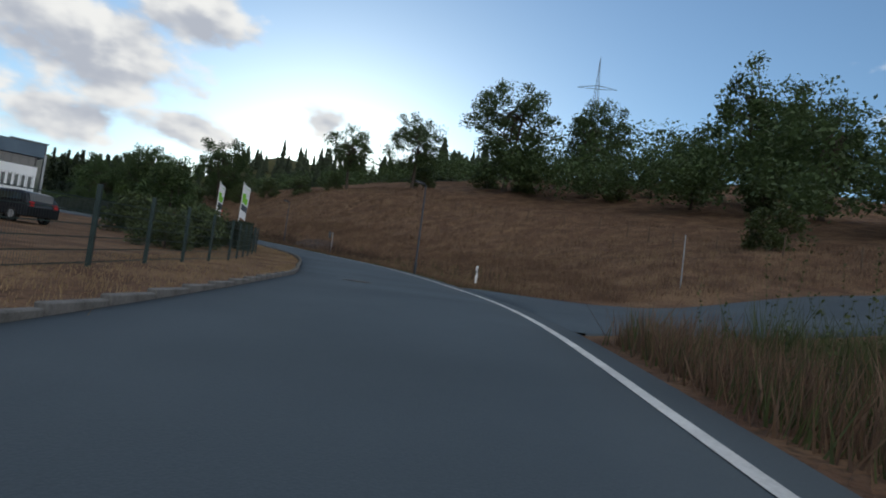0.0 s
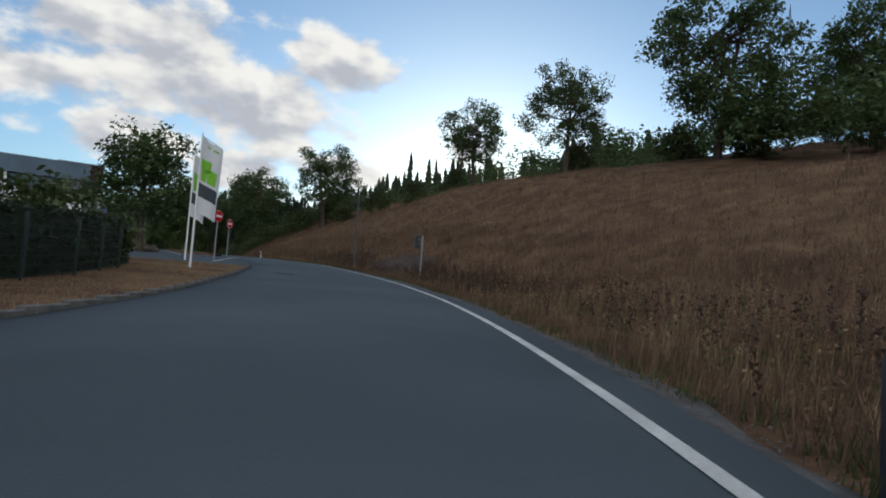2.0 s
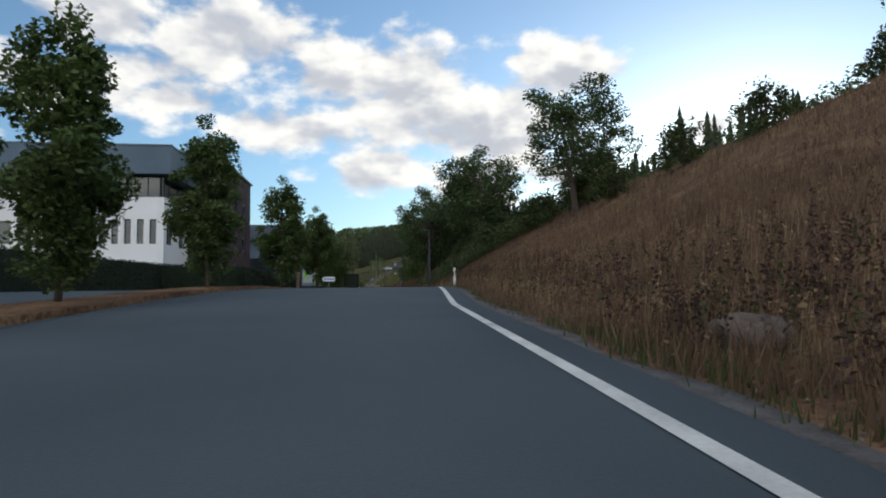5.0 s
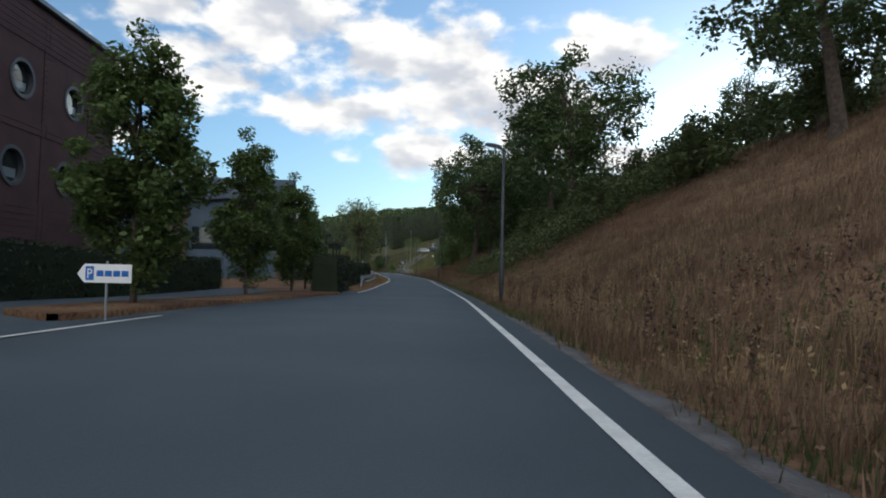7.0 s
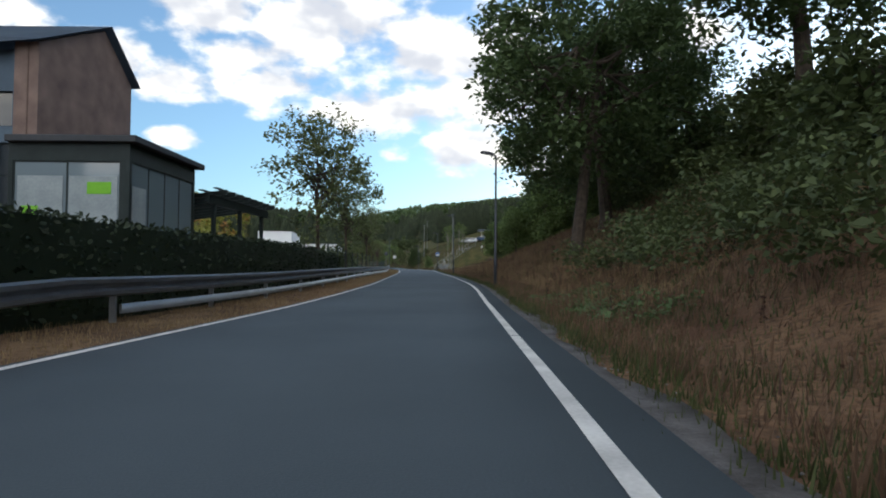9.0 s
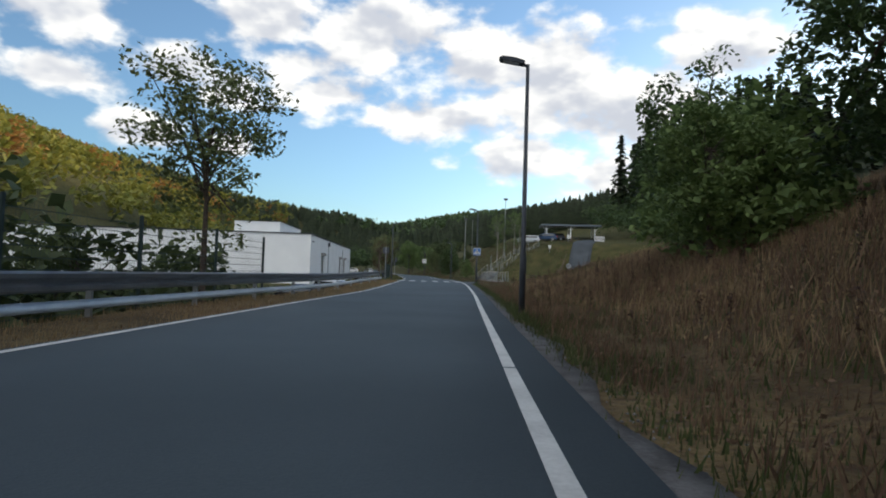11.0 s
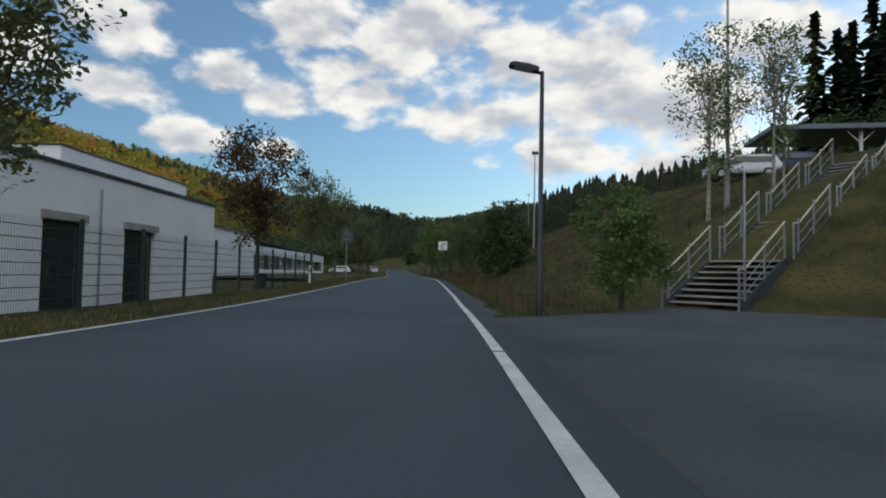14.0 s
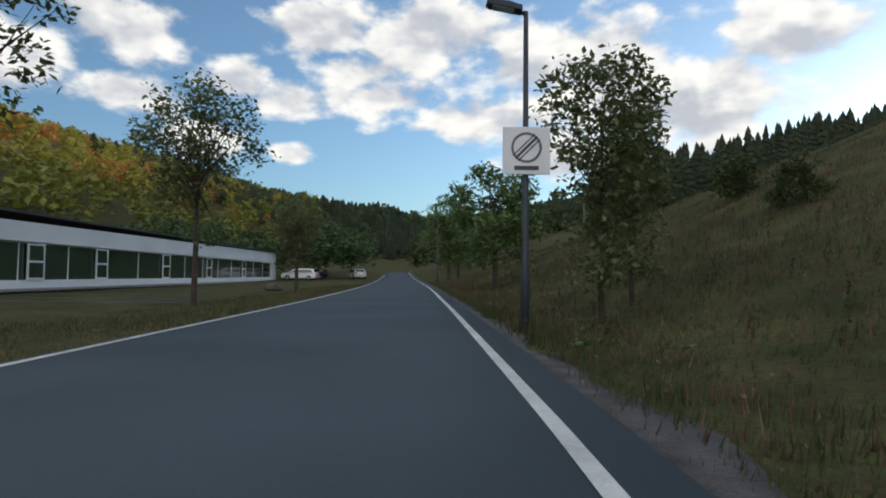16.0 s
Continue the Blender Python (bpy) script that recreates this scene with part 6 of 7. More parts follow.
for (x0, x1, z0, z1), (cx, cz) in zip(tiles, hol):
    bm = bmesh.new()
    n, r = 32, 0.68
    ring, rim, back_ = [], [], []
    for k in range(n):
        a = 2 * math.pi * k / n
        c_, s_ = math.cos(a), math.sin(a)
        f = min((x1 - cx if c_ > 0 else cx - x0) / max(abs(c_), 1e-6), (z1 - cz if s_ > 0 else cz - z0) / max(abs(s_), 1e-6))
        ring.append(bm.verts.new((cx + r * c_, 0.06, cz + r * s_)))
        rim.append(bm.verts.new((cx + f * c_, 0.06, cz + f * s_)))
        back_.append(bm.verts.new((cx + r * c_, 0.36, cz + r * s_)))
    for k in range(n):
        j = (k + 1) % n
        bm.faces.new((rim[k], rim[j], ring[j], ring[k])), bm.faces.new((ring[k], ring[j], back_[j], back_[k]))
    for q in ((x0, z0), (x1, z0), (x1, z1), (x0, z1)):
        v = bm.verts.new((q[0], 0.06, q[1]))
        near = sorted(rim, key=lambda w_: (w_.co.x - q[0]) ** 2 + (w_.co.z - q[1]) ** 2)[:2]
        bm.faces.new((v, near[0], near[1]))
    part("window_panel", bm, REDCLAD, red)
    bm = bmesh.new()
    for k in range(n):
        a, b = 2 * math.pi * k / n, 2 * math.pi * (k + 1) / n
        pr = [(0.61, 0.0), (0.74, 0.0), (0.74, 0.2), (0.61, 0.2)]
        va = [bm.verts.new((cx + q * math.cos(a), y_, cz + q * math.sin(a))) for q, y_ in pr]
        vb = [bm.verts.new((cx + q * math.cos(b), y_, cz + q * math.sin(b))) for q, y_ in pr]
        for i in range(4):
            bm.faces.new((va[i], va[(i + 1) % 4], vb[(i + 1) % 4], vb[i]))
    bmesh.ops.remove_doubles(bm, verts=bm.verts[:], dist=1e-4)
    fr = part("round_window", bm, SIGNGREY, red, "round window with a pale metal rim")
    bm = disc(0.63, 0.03)
    part("pane", moved(bm, cx, 0.22, cz), GLASSDARK, fr)
    # pale glass box makes the lower half of the dark pane lighter
    part("blind", boxes(((cx - 0.46, 0.195, cz - 0.42), (cx + 0.46, 0.204, cz - 0.08))), GLASSPALE, fr)
courses = np.arange(0.35, 11.0, 0.24)
first = None
for z in courses:
    for xa, xb in zip(xs_, xs_[1:]):
        if any(t_[0] <= xa and xb <= t_[1] and t_[2] - 0.22 < z < t_[3] for t_ in tiles):
            continue
        if xb <= 2.1 and z < GT:
            continue
        hi_ = RH - (RH - RT) * xb / RW
        if z + 0.22 > hi_:
            continue
        o = part("board", boxes(((xa + 0.01, 0.03, z), (xb - 0.01, 0.062, z + 0.218))), REDCLAD, red)
part("side_wall", boxes(((0.0, 0.37, GT), (0.3, 4.9, RH - 0.05))), REDCLAD, red)
facade("side_wall", red, pose(0, 4.9, 0, 0, 0, -90), 1.84, GT - 0.01, 0.3, [], REDCLAD)
facade("side_wall", red, pose(RW, 0.4, 0, 0, 0, 90), 4.5, RT, 0.3, [], REDCLAD)
gl = window(red, ident, (0.05, 2.1, 0.1, GT - 0.02), 0.3, DARKFRAME, GLASSGREEN, 1, 8, 0.22, 0.10, "glazed_stair")
for q in range(8):
    part("sun_fin", boxes(((0.1, 0.10, 0.9 + q), (2.05, 0.2, 0.98 + q))), FENCEGREEN, red)
window(red, pose(0, 3.06, 0, 0, 0, -90), (0.0, 2.95, 0.2, GT - 0.02), 0.3, DARKFRAME, GLASSGREEN, 1, 8, 0.05, 0.08, "glazed_stair")
part("corner_post", boxes(((-0.30, -0.1, 0), (-0.04, 0.25, 9.4)), bevel=0.02), GALV, red, "pale metal corner post")
bm = bmesh.new()
prism(bm, [(-0.35, RH + 0.06), (RW + 0.2, RT + 0.03), (RW + 0.2, RT + 0.2), (-0.35, RH + 0.22)], -0.15, 5.0, "y")
part("roof", bm, ROOFSHEET, red)

# brick gable building with blue panels
Ug = (0.12, 0.993)
gab = thing("gable_building", corner((45.85, 156.2, -0.6), Ug), "brick-ended office wing with blue panels and a sheet-metal roof", "building")
bm = bmesh.new()
prism(bm, [(0, 0), (6.5, 0), (6.5, 9.3), (4.2, 11.05), (0, 9.0)], 0.0, 0.35, "y")
part("gable_wall", bm, BRICKM, gab, "reddish brick gable wall")
sg = pose(0.35, 14.35, 0, 0, 0, -90)
gw = [(4.6, 13.6, 3.0, 5.4), (8.9, 13.2, 6.0, 7.3)]
facade("panel_wall", gab, sg, 14.0, 7.36, 0.3, gw, BLUEPANEL, 8.95)
window(gab, sg, gw[0], 0.3, DARKFRAME, GLASSDARK, 4, 2)
window(gab, sg, gw[1], 0.3, DARKFRAME, GLASSDARK, 2, 1)
part("brick_pier", boxes(((-0.1, 10.2, 0), (0.5, 12.6, 7.6)), bevel=0.02), BRICKM, gab)
part("brick_pier", boxes(((-0.05, 0.36, 0), (0.4, 0.85, 9.0)), bevel=0.02), BRICKM, gab)
bm = bmesh.new()
v = [bm.verts.new(q) for q in ((-0.45, -0.3, 8.95), (4.2, -0.3, 11.25), (6.8, -0.3, 9.3), (6.8, 15, 9.3), (4.2, 15, 11.25), (-0.6, 15, 7.6))]
bm.faces.new((v[0], v[1], v[4], v[5])), bm.faces.new((v[1], v[2], v[3], v[4]))
bmesh.ops.solidify(bm, geom=bm.faces[:], thickness=0.18)
part("roof", bm, ROOFSHEET, gab, "pale blue-grey sheet-metal roof")
facade("rear_wall", gab, pose(6.5, 14.35, 0, 0, 0, -90), 14, 9.2, 0.3, [], BLUEPANEL)
wing = thing("office_wing", corner((32.0, 146.5, -0.6), Ug), "long office wing with dark window bands and blue panels", "building")
ws = pose(0, 22, 0, 0, 0, -90)
wo = [(0.6, 21.4, 2.6, 4.6), (0.6, 21.4, 6.6, 9.2)]
facade("panel_wall", wing, ws, 22, 10.0, 0.3, wo, BLUEPANEL)
for o in wo:
    window(wing, ws, o, 0.3, DARKFRAME, GLASSDARK, 9, 1)
we_ = [(0.6, 12.4, 2.6, 4.6), (0.6, 12.4, 6.6, 9.2)]
facade("panel_wall", wing, ident, 13, 10.0, 0.3, we_, BLUEPANEL)
for o in we_:
    window(wing, ident, o, 0.3, DARKFRAME, GLASSDARK, 6, 1)
part("roof", boxes(((-0.6, -0.6, 10.0), (14, 22.5, 10.35))), ROOFSHEET, wing)
pent = thing("white_hall", corner((36.5, 163.0, -0.6), Ug), "tall white sheet-metal hall rising behind the office wing", "building")
facade("wall", pent, ident, 9, 12.2, 0.3, [], WHITEMETAL, 11.8)
facade("wall", pent, pose(0, 18.3, 0, 0, 0, -90), 18, 12.2, 0.3, [], WHITEMETAL)
facade("wall", pent, pose(9.3, 0, 0, 0, 0, 90), 18, 11.8, 0.3, [], WHITEMETAL)
bm = bmesh.new()
prism(bm, [(-0.1, 12.22), (9.4, 11.82), (9.4, 12.0), (-0.1, 12.4)], -0.1, 18.4, "y")
part("roof", bm, ROOFSHEET, pent)

porch = thing("glazed_porch", corner((49.85, 154.0, -0.6), Ug), "dark-framed glazed porch with pale posters behind the glass", "porch")
po = [(0.15, 5.15, 0.9, 4.4)]
facade("front_frame", porch, ident, 5.3, 5.0, 0.12, po, DARKFRAME)
window(porch, ident, po[0], 0.12, DARKFRAME, GLASSPALE, 4, 1, 0.03)
pw = pose(0, 4.0, 0, 0, 0, -90)
facade("side_frame", porch, pw, 3.88, 5.0, 0.12, [(0.15, 3.7, 0.9, 4.4)], DARKFRAME)
window(porch, pw, (0.15, 3.7, 0.9, 4.4), 0.12, DARKFRAME, GLASSPALE, 2, 1, 0.03)
part("poster", boxes(((0.25, 0.02, 1.6), (1.2, 0.03, 3.6))), POSTER, porch, "pale poster")
for m_, b_ in ((pw, ((0.3, 0.02, 1.4), (1.8, 0.03, 3.9))), (pw, ((2.0, 0.02, 1.4), (3.6, 0.03, 3.9)))):
    o = part("poster", boxes(b_), POSTER, porch, "pale poster")
    o.matrix_basis = m_
for m_, b_ in ((pw, ((0.45, 0.01, 2.2), (1.0, 0.018, 2.9))), (pw, ((2.6, 0.01, 3.3), (3.4, 0.018, 3.7)))):
    o = part("poster_mark", boxes(b_), FLAGGREEN, porch, "yellow-green patch")
    o.matrix_basis = m_
part("roof", boxes(((-0.25, -0.3, 5.0), (5.6, 4.0, 5.22)), bevel=0.02), ROOFDARK, porch)

perg = thing("pergola", corner((51.2, 159.8, -1.5), (0.15, 0.989)), "dark green timber pergola with a sloping slatted roof", "pergola")
for x in (0.1, 3.2, 6.4):
    for y in (0.1, 4.6):
        part("post", boxes(((x - 0.08, y - 0.08, 0), (x + 0.08, y + 0.08, 3.9 if y > 1 else 4.5))), DARKFRAME, perg)
part("beam", boxes(((-0.6, 0.0, 4.5), (7.2, 0.18, 4.85))), DARKFRAME, perg)
part("beam", boxes(((-0.6, 4.5, 3.9), (7.2, 4.68, 4.2))), DARKFRAME, perg)
for k in range(8):
    bm = boxes(((0.95 * k - 0.05, -0.5, 0), (0.95 * k + 0.05, 5.2, 0.2)))
    for v in bm.verts:
        v.co.z += 4.86 - v.co.y * 0.135
    part("rafter", bm, DARKFRAME, perg)
for k in range(9):
    y = -0.3 + 0.62 * k
    part("slat", boxes(((-0.5, y, 5.08 - y * 0.135), (7.1, y + 0.2, 5.12 - y * 0.135))), DARKFRAME, perg)

# white hall with the roller door, the clerestory and the long low annexe
Uw = (-0.09, 0.996)
Uh = (0.0, 1.0)
hall = thing("white_works_hall", corner((52.0, 249.9, -2.55), Uh), "long white rendered works hall with dark roof edge", "building")
B, HL = 1.65, 41.7
drs = [(8.2, 10.9, B, B + 3.5), (26.1, 28.5, B, B + 3.5), (31.6, 34.3, B, B + 3.5)]
facade("wall", hall, ident, HL, 7.3, 0.3, drs, WHITEWALL)
hs = pose(0, 34.3, 0, 0, 0, -90)
facade("wall", hall, hs, 34.0, 7.3, 0.3, [], WHITEWALL)
facade("end_wall", hall, pose(HL, 0.3, 0, 0, 0, 90), 30, 7.3, 0.3, [], WHITEWALL)
dr = part("roller_door", boxes(*[((8.2, 0.14 + 0.01 * (k % 2), B + 0.1 * k), (10.9, 0.2, B + 0.1 * k + 0.1)) for k in range(35)]), GALV, hall, "grey slatted roller door")
for o in drs[1:]:
    window(hall, ident, o, 0.3, DARKFRAME, GLASSDARK, 2, 2, 0.14, 0.10, "glazed_door")
for o in drs:
    part("lintel_box", boxes(((o[0] - 0.12, -0.2, o[3]), (o[1] + 0.12, -0.002, o[3] + 0.32)), bevel=0.01), CONCRETE, hall)
part("roof_edge", boxes(((-0.12, -0.12, 7.31), (HL + 0.1, 0.45, 7.43))), ROOFDARK, hall)
part("roof_edge", boxes(((-0.12, 0.46, 7.31), (0.4, 34.3, 7.43))), ROOFDARK, hall)
part("roof", boxes(((0.42, 0.46, 7.22), (HL, 34, 7.36))), ROOFDARK, hall)
part("clerestory", boxes(((48.0, 14.3, 0.0), (68.7, 23, 12.4))), WHITEWALL, hall)
part("clerestory_roof", boxes(((47.9, 14.2, 12.402), (68.8, 23.1, 12.5))), ROOFDARK, hall)
for x in (13.6, 29.6):
    bm = bmesh.new()
    tube(bm, [(x, -0.09, B), (x, -0.09, 6.7)], [0.05, 0.05], 8)
    part("downpipe", bm, GALV, hall)
part("hopper", boxes(((13.35, -0.3, 6.5), (13.85, -0.02, 7.05)), bevel=0.03), SIGNGREY, hall)
part("wall_lamp", boxes(((0.8, -0.25, 6.45), (1.1, -0.01, 6.57)), bevel=0.02), SIGNGREY, hall)
# lower wing set back from the hall, with a sloping sheet roof
wing = thing("hall_wing", corner((46.0, 291.65, -2.55), Uh), "lower white wing of the works hall with a dark sloping roof", "building")
facade("wall", wing, ident, 25.0, 7.1, 0.3, [], WHITEWALL)
facade("end_wall", wing, pose(25.0, 0.3, 0, 0, 0, 90), 9.5, 7.1, 0.3, [], WHITEWALL)
bm = bmesh.new()
prism(bm, [(-0.25, 7.12), (9.8, 8.9), (9.8, 9.02), (-0.25, 7.24)], 0.02, 25.2, "x")
part("roof", bm, ROOFDARK, wing, "dark sloping sheet roof")
bm = bmesh.new()
tube(bm, [(12.0, -0.09, 2.0), (12.0, -0.09, 7.0)], [0.05, 0.05], 8)
part("downpipe", bm, GALV, wing)

low = thing("low_annexe", corner((45.3, 317.9, -0.3), Uw), "low white annexe with one long strip of green-tinted windows", "building")
lo_ = [(1.2, 56.5, 1.15, 3.0)]
facade("wall", low, ident, 58.5, 3.85, 0.3, lo_, WHITEWALL, 4.25)
window(low, ident, lo_[0], 0.3, SIGNWHITE, GLASSGREEN, 14, 1, 0.16, 0.07, "strip_window")
for x in (4.6, 9.6, 15.6, 24.5, 33.5, 44.0):
    window(low, ident, (x, x + 1.3, 1.22, 2.95), 0.3, SIGNWHITE, GLASSGREEN, 1, 2, 0.05, 0.10, "opening_light")
facade("end_wall", low, pose(58.5, 0.3, 0, 0, 0, 90), 12, 4.2, 0.3, [], WHITEWALL)
part("roof", boxes(((-0.1, -0.15, 4.26), (58.7, 12.3, 4.36))), ROOFDARK, low)
part("sill_ledge", boxes(((-0.9, -0.5, 0.72), (58.5, -0.002, 0.84))), CONCRETE, low)

wall_ = thing("retaining_wall", pose(0, 0, 0), "low dark block wall at the end of the crash barrier", "wall", kind="structure")
strip("wall_body", 252.5, 262, -8.3, -8.0, 0.42, KERBSTONE, 1.0, 1, wall_, skirt=1.6)


# ---------------------------------------------------------------- cars
def car(m, paint, label, van=False):
    t = thing("parked_car", m, label, "car", "parked cars")
    h = 1.95 if van else 1.45
    side_ = [(-2.1, 0.28), (-2.15, 0.75), (-2.0, 0.95), (-1.75, h - 0.08), (-1.4, h), (0.45, h), (1.0, h - 0.38), (1.25, 0.98), (1.95, 0.86), (2.12, 0.62), (2.1, 0.28)]
    bm = bmesh.new()
    prism(bm, side_, -0.86, 0.86, "y")
    for v in bm.verts:
        if v.co.z > 1.0:
            v.co.y *= 0.84
    bmesh.ops.bevel(bm, geom=bm.edges[:], offset=0.05, segments=2, affect="EDGES", profile=0.6)
    part("body", bm, paint, t, smooth=True)
    gl = [(-1.72, 1.0), (-1.5, h - 0.14), (0.35, h - 0.12), (0.92, 1.0)]
    for y0, y1 in ((-0.875, -0.80), (0.80, 0.875)):
        bm = bmesh.new()
        prism(bm, gl, y0, y1, "y")
        for v in bm.verts:
            v.co.y *= 1 - 0.15 * (v.co.z - 1.0) / (h - 1.0)
        part("side_window", bm, GLASSDARK, t)
    bm = boxes(((-0.02, -0.62, -0.27), (0.02, 0.62, 0.27)))
    bmesh.ops.rotate(bm, verts=bm.verts[:], matrix=Matrix.Rotation(radians(-40), 3, "Y"))
    part("windscreen", moved(bm, 0.92, 0, h - 0.27), GLASSDARK, t)
    bm = boxes(((-0.02, -0.6, -0.22), (0.02, 0.6, 0.22)))
    bmesh.ops.rotate(bm, verts=bm.verts[:], matrix=Matrix.Rotation(radians(16), 3, "Y"))
    part("rear_window", moved(bm, -1.9, 0, h - 0.30), GLASSDARK, t)
    for x in (-1.3, 1.32):
        for y in (-0.80, 0.80):
            w = part("wheel", moved(disc(0.31, 0.2, 20), x, y, 0.31), RUBBER, t)
            part("rim", moved(disc(0.19, 0.21, 12), x, y, 0.31), GALV, w)
    for y in (-0.62, 0.62):
        part("headlight", boxes(((2.02, y - 0.16, 0.62), (2.12, y + 0.16, 0.76)), bevel=0.02), LENS, t)
        part("tail_light", boxes(((-2.17, y - 0.1, 0.75), (-2.05, y + 0.1, 0.95)), bevel=0.02), SIGNRED, t)
    return t


SILVER = material("silver_paint", (0.45, 0.47, 0.49), 0.3, 0.6, (0.42, 0.44, 0.46), 1, 8)
DARKPAINT = material("dark_paint", (0.02, 0.024, 0.03), 0.25, 0.3, (0.018, 0.02, 0.026), 1, 8)
WHITEPAINT = material("white_paint", (0.74, 0.75, 0.76), 0.3, 0.0, (0.7, 0.71, 0.72), 1, 8)
BLUEPAINT = material("blue_paint", (0.03, 0.06, 0.12), 0.3, 0.3, (0.025, 0.05, 0.1), 1, 8)


def parked(s, d, turn, paint, label, van=False):
    p = at(s, d)
    z = ground_z(p[0], p[1])
    if 186 < s < 259 and d < -8:
        z = max(z, float(np.interp(s, RUN, LINE[:, 2])) - 2.0)
    return car(pose(float(p[0]), float(p[1]), z, 0, 0, heading(s) + 90 + turn), paint, label, van)


parked(249.0, -10.2, 60, SILVER, "silver van parked in the lower car park", True)
parked(245.5, -11.5, 70, DARKPAINT, "dark car parked in the lower car park")
parked(252.0, -12.5, 75, BLUEPAINT, "dark blue car parked in the lower car park")
parked(33, -18, 60, DARKPAINT, "dark car parked in the works yard")
parked(396, -14.0, 85, WHITEPAINT, "white car parked beyond the annexe")
parked(401, -14.5, 85, SILVER, "silver car parked beyond the annexe")
parked(410, -8.0, 20, WHITEPAINT, "white car parked far along the road")
parked(407, -14.0, 85, DARKPAINT, "dark car parked beyond the annexe")
parked(310, 19.2, 75, SILVER, "silver car parked on the crest of the bank")
parked(312, 23, 75, BLUEPAINT, "blue car parked in the upper car park")
parked(315, 25.5, 75, DARKPAINT, "dark car parked in the upper car park")


# ---------------------------------------------------------------- ramp, stairs and upper car park
ramp = thing("access_ramp", pose(0, 0, 0), "concrete access ramp with grey steel handrails", "ramp")
strip("slab", 260.6, 278.5, lambda s: np.interp(s, [260.6, 278.5], [5.0, 5.55]), lambda s: np.interp(s, [260.6, 278.5], [6.5, 7.05]), 0.12, CONCRETE, 2.0, 1, ramp, skirt=0.35)

for s_e in (260.6, 278.5):
    d_e = 5.0 + 0.55 * (s_e - 260.6) / 17.9
    q = [at(s_e + e * (0.01 if s_e > 270 else -0.01), d_e + w, h) for e, w, h in ((1, 0, -0.23), (1, 1.5, -0.23), (1, 1.5, 0.12), (1, 0, 0.12))]
    np_mesh("end_cap", q, [(0, 1, 2, 3)], CONCRETE, ramp)


def railing(name, S, D, H, label, gap=2.4, rails=5, tall=1.0, yellow=True):
    t = thing(name, pose(0, 0, 0), label, "railing", "railings")
    S, D, H = (np.array(q, float) for q in (S, D, H))
    run = np.r_[0, np.cumsum(np.hypot(np.diff(S), np.diff(D)))]
    n = max(1, int(run[-1] / gap))
    for k in range(n + 1):
        r = run[-1] * k / n
        s, d, h = np.interp(r, run, S), np.interp(r, run, D), np.interp(r, run, H)
        p = at(s, d, h)
        part("post", boxes(((p[0] - 0.025, p[1] - 0.025, p[2] - 0.3), (p[0] + 0.025, p[1] + 0.025, p[2] + tall))), GALV, t)
    for j in range(rails):
        bm = bmesh.new()
        hh = tall - j * (tall - 0.15) / max(1, rails - 1)
        pts = [at(s, d, h + hh) for s, d, h in zip(S, D, H)]
        tube(bm, pts, [0.024 if j == 0 else 0.012] * len(pts), 6)
        part("handrail" if j == 0 else "rail", bm, PALERAIL if j == 0 and yellow else GALV, t)
    return t


railing("ramp_railing", [260.8, 270, 278.4], [5.05, 5.32, 5.6], [0.12, 0.12, 0.12], "grey steel ramp railing with a pale handrail beside the apron")
railing("ramp_railing", [262.5, 272, 278], [6.45, 6.75, 6.95], [0.12, 0.12, 0.12], "grey steel ramp railing along the bank side")

stair = thing("outdoor_stairs", stand(290.6, 6.6, -54), "steel outdoor stairs climbing the bank to the car park", "stairs")
rise_, go_, flight_, landing_ = 0.172, 0.31, 8, 0.95
y0, z0 = 0.0, 0.0
for fl in range(4):
    for k in range(flight_):
        deep = landing_ if k == flight_ - 1 else go_ + 0.03
        part("step", boxes(((0.0, y0 + go_ * k, z0 + rise_ * (k + 1) - 0.05), (2.1, y0 + go_ * k + deep, z0 + rise_ * (k + 1)))), CONCRETE, stair)
    y1, z1 = y0 + go_ * (flight_ - 1), z0 + rise_ * flight_
    for x in (-0.06, 2.1):
        bm = bmesh.new()
        prism(bm, [(y0 - 0.12, z0 - 0.25), (y0 + 0.3, z0 - 0.25), (y1 + 0.1, z1 - 0.38), (y1 + landing_, z1 - 0.38), (y1 + landing_, z1 + 0.03), (y1, z1 + 0.03), (y0 - 0.12, z0 + 0.2)], x, x + 0.06, "x")
        part("stringer", bm, SIGNGREY, stair)
        for yy, zz in ((y0 - 0.28, z0), (y0 + 0.02, z0 + rise_), ((y0 + y1) / 2, (z0 + z1) / 2 + 0.1), (y1 + 0.1, z1)):
            part("post", boxes(((x + 0.005, yy - 0.025, zz - 0.3), (x + 0.055, yy + 0.025, zz + 1.06))), GALV, stair)
        for hh, r in ((1.06, 0.026), (0.72, 0.012), (0.42, 0.012)):
            bm = bmesh.new()
            tube(bm, [(x + 0.03, y0 - 0.32, z0 + hh), (x + 0.03, y0 + 0.02, z0 + hh + 0.02), (x + 0.03, y1 + 0.1, z1 + hh)], [r] * 3, 6)
            part("handrail", bm, PALERAIL if hh > 1 else GALV, stair)
    y0, z0 = y1 + landing_, z1
post_thing("marker_pole", stand(290.3, 8.6), 3.1, 0.035, GALV, "tall grey steel pole at the foot of the stairs", "pole")

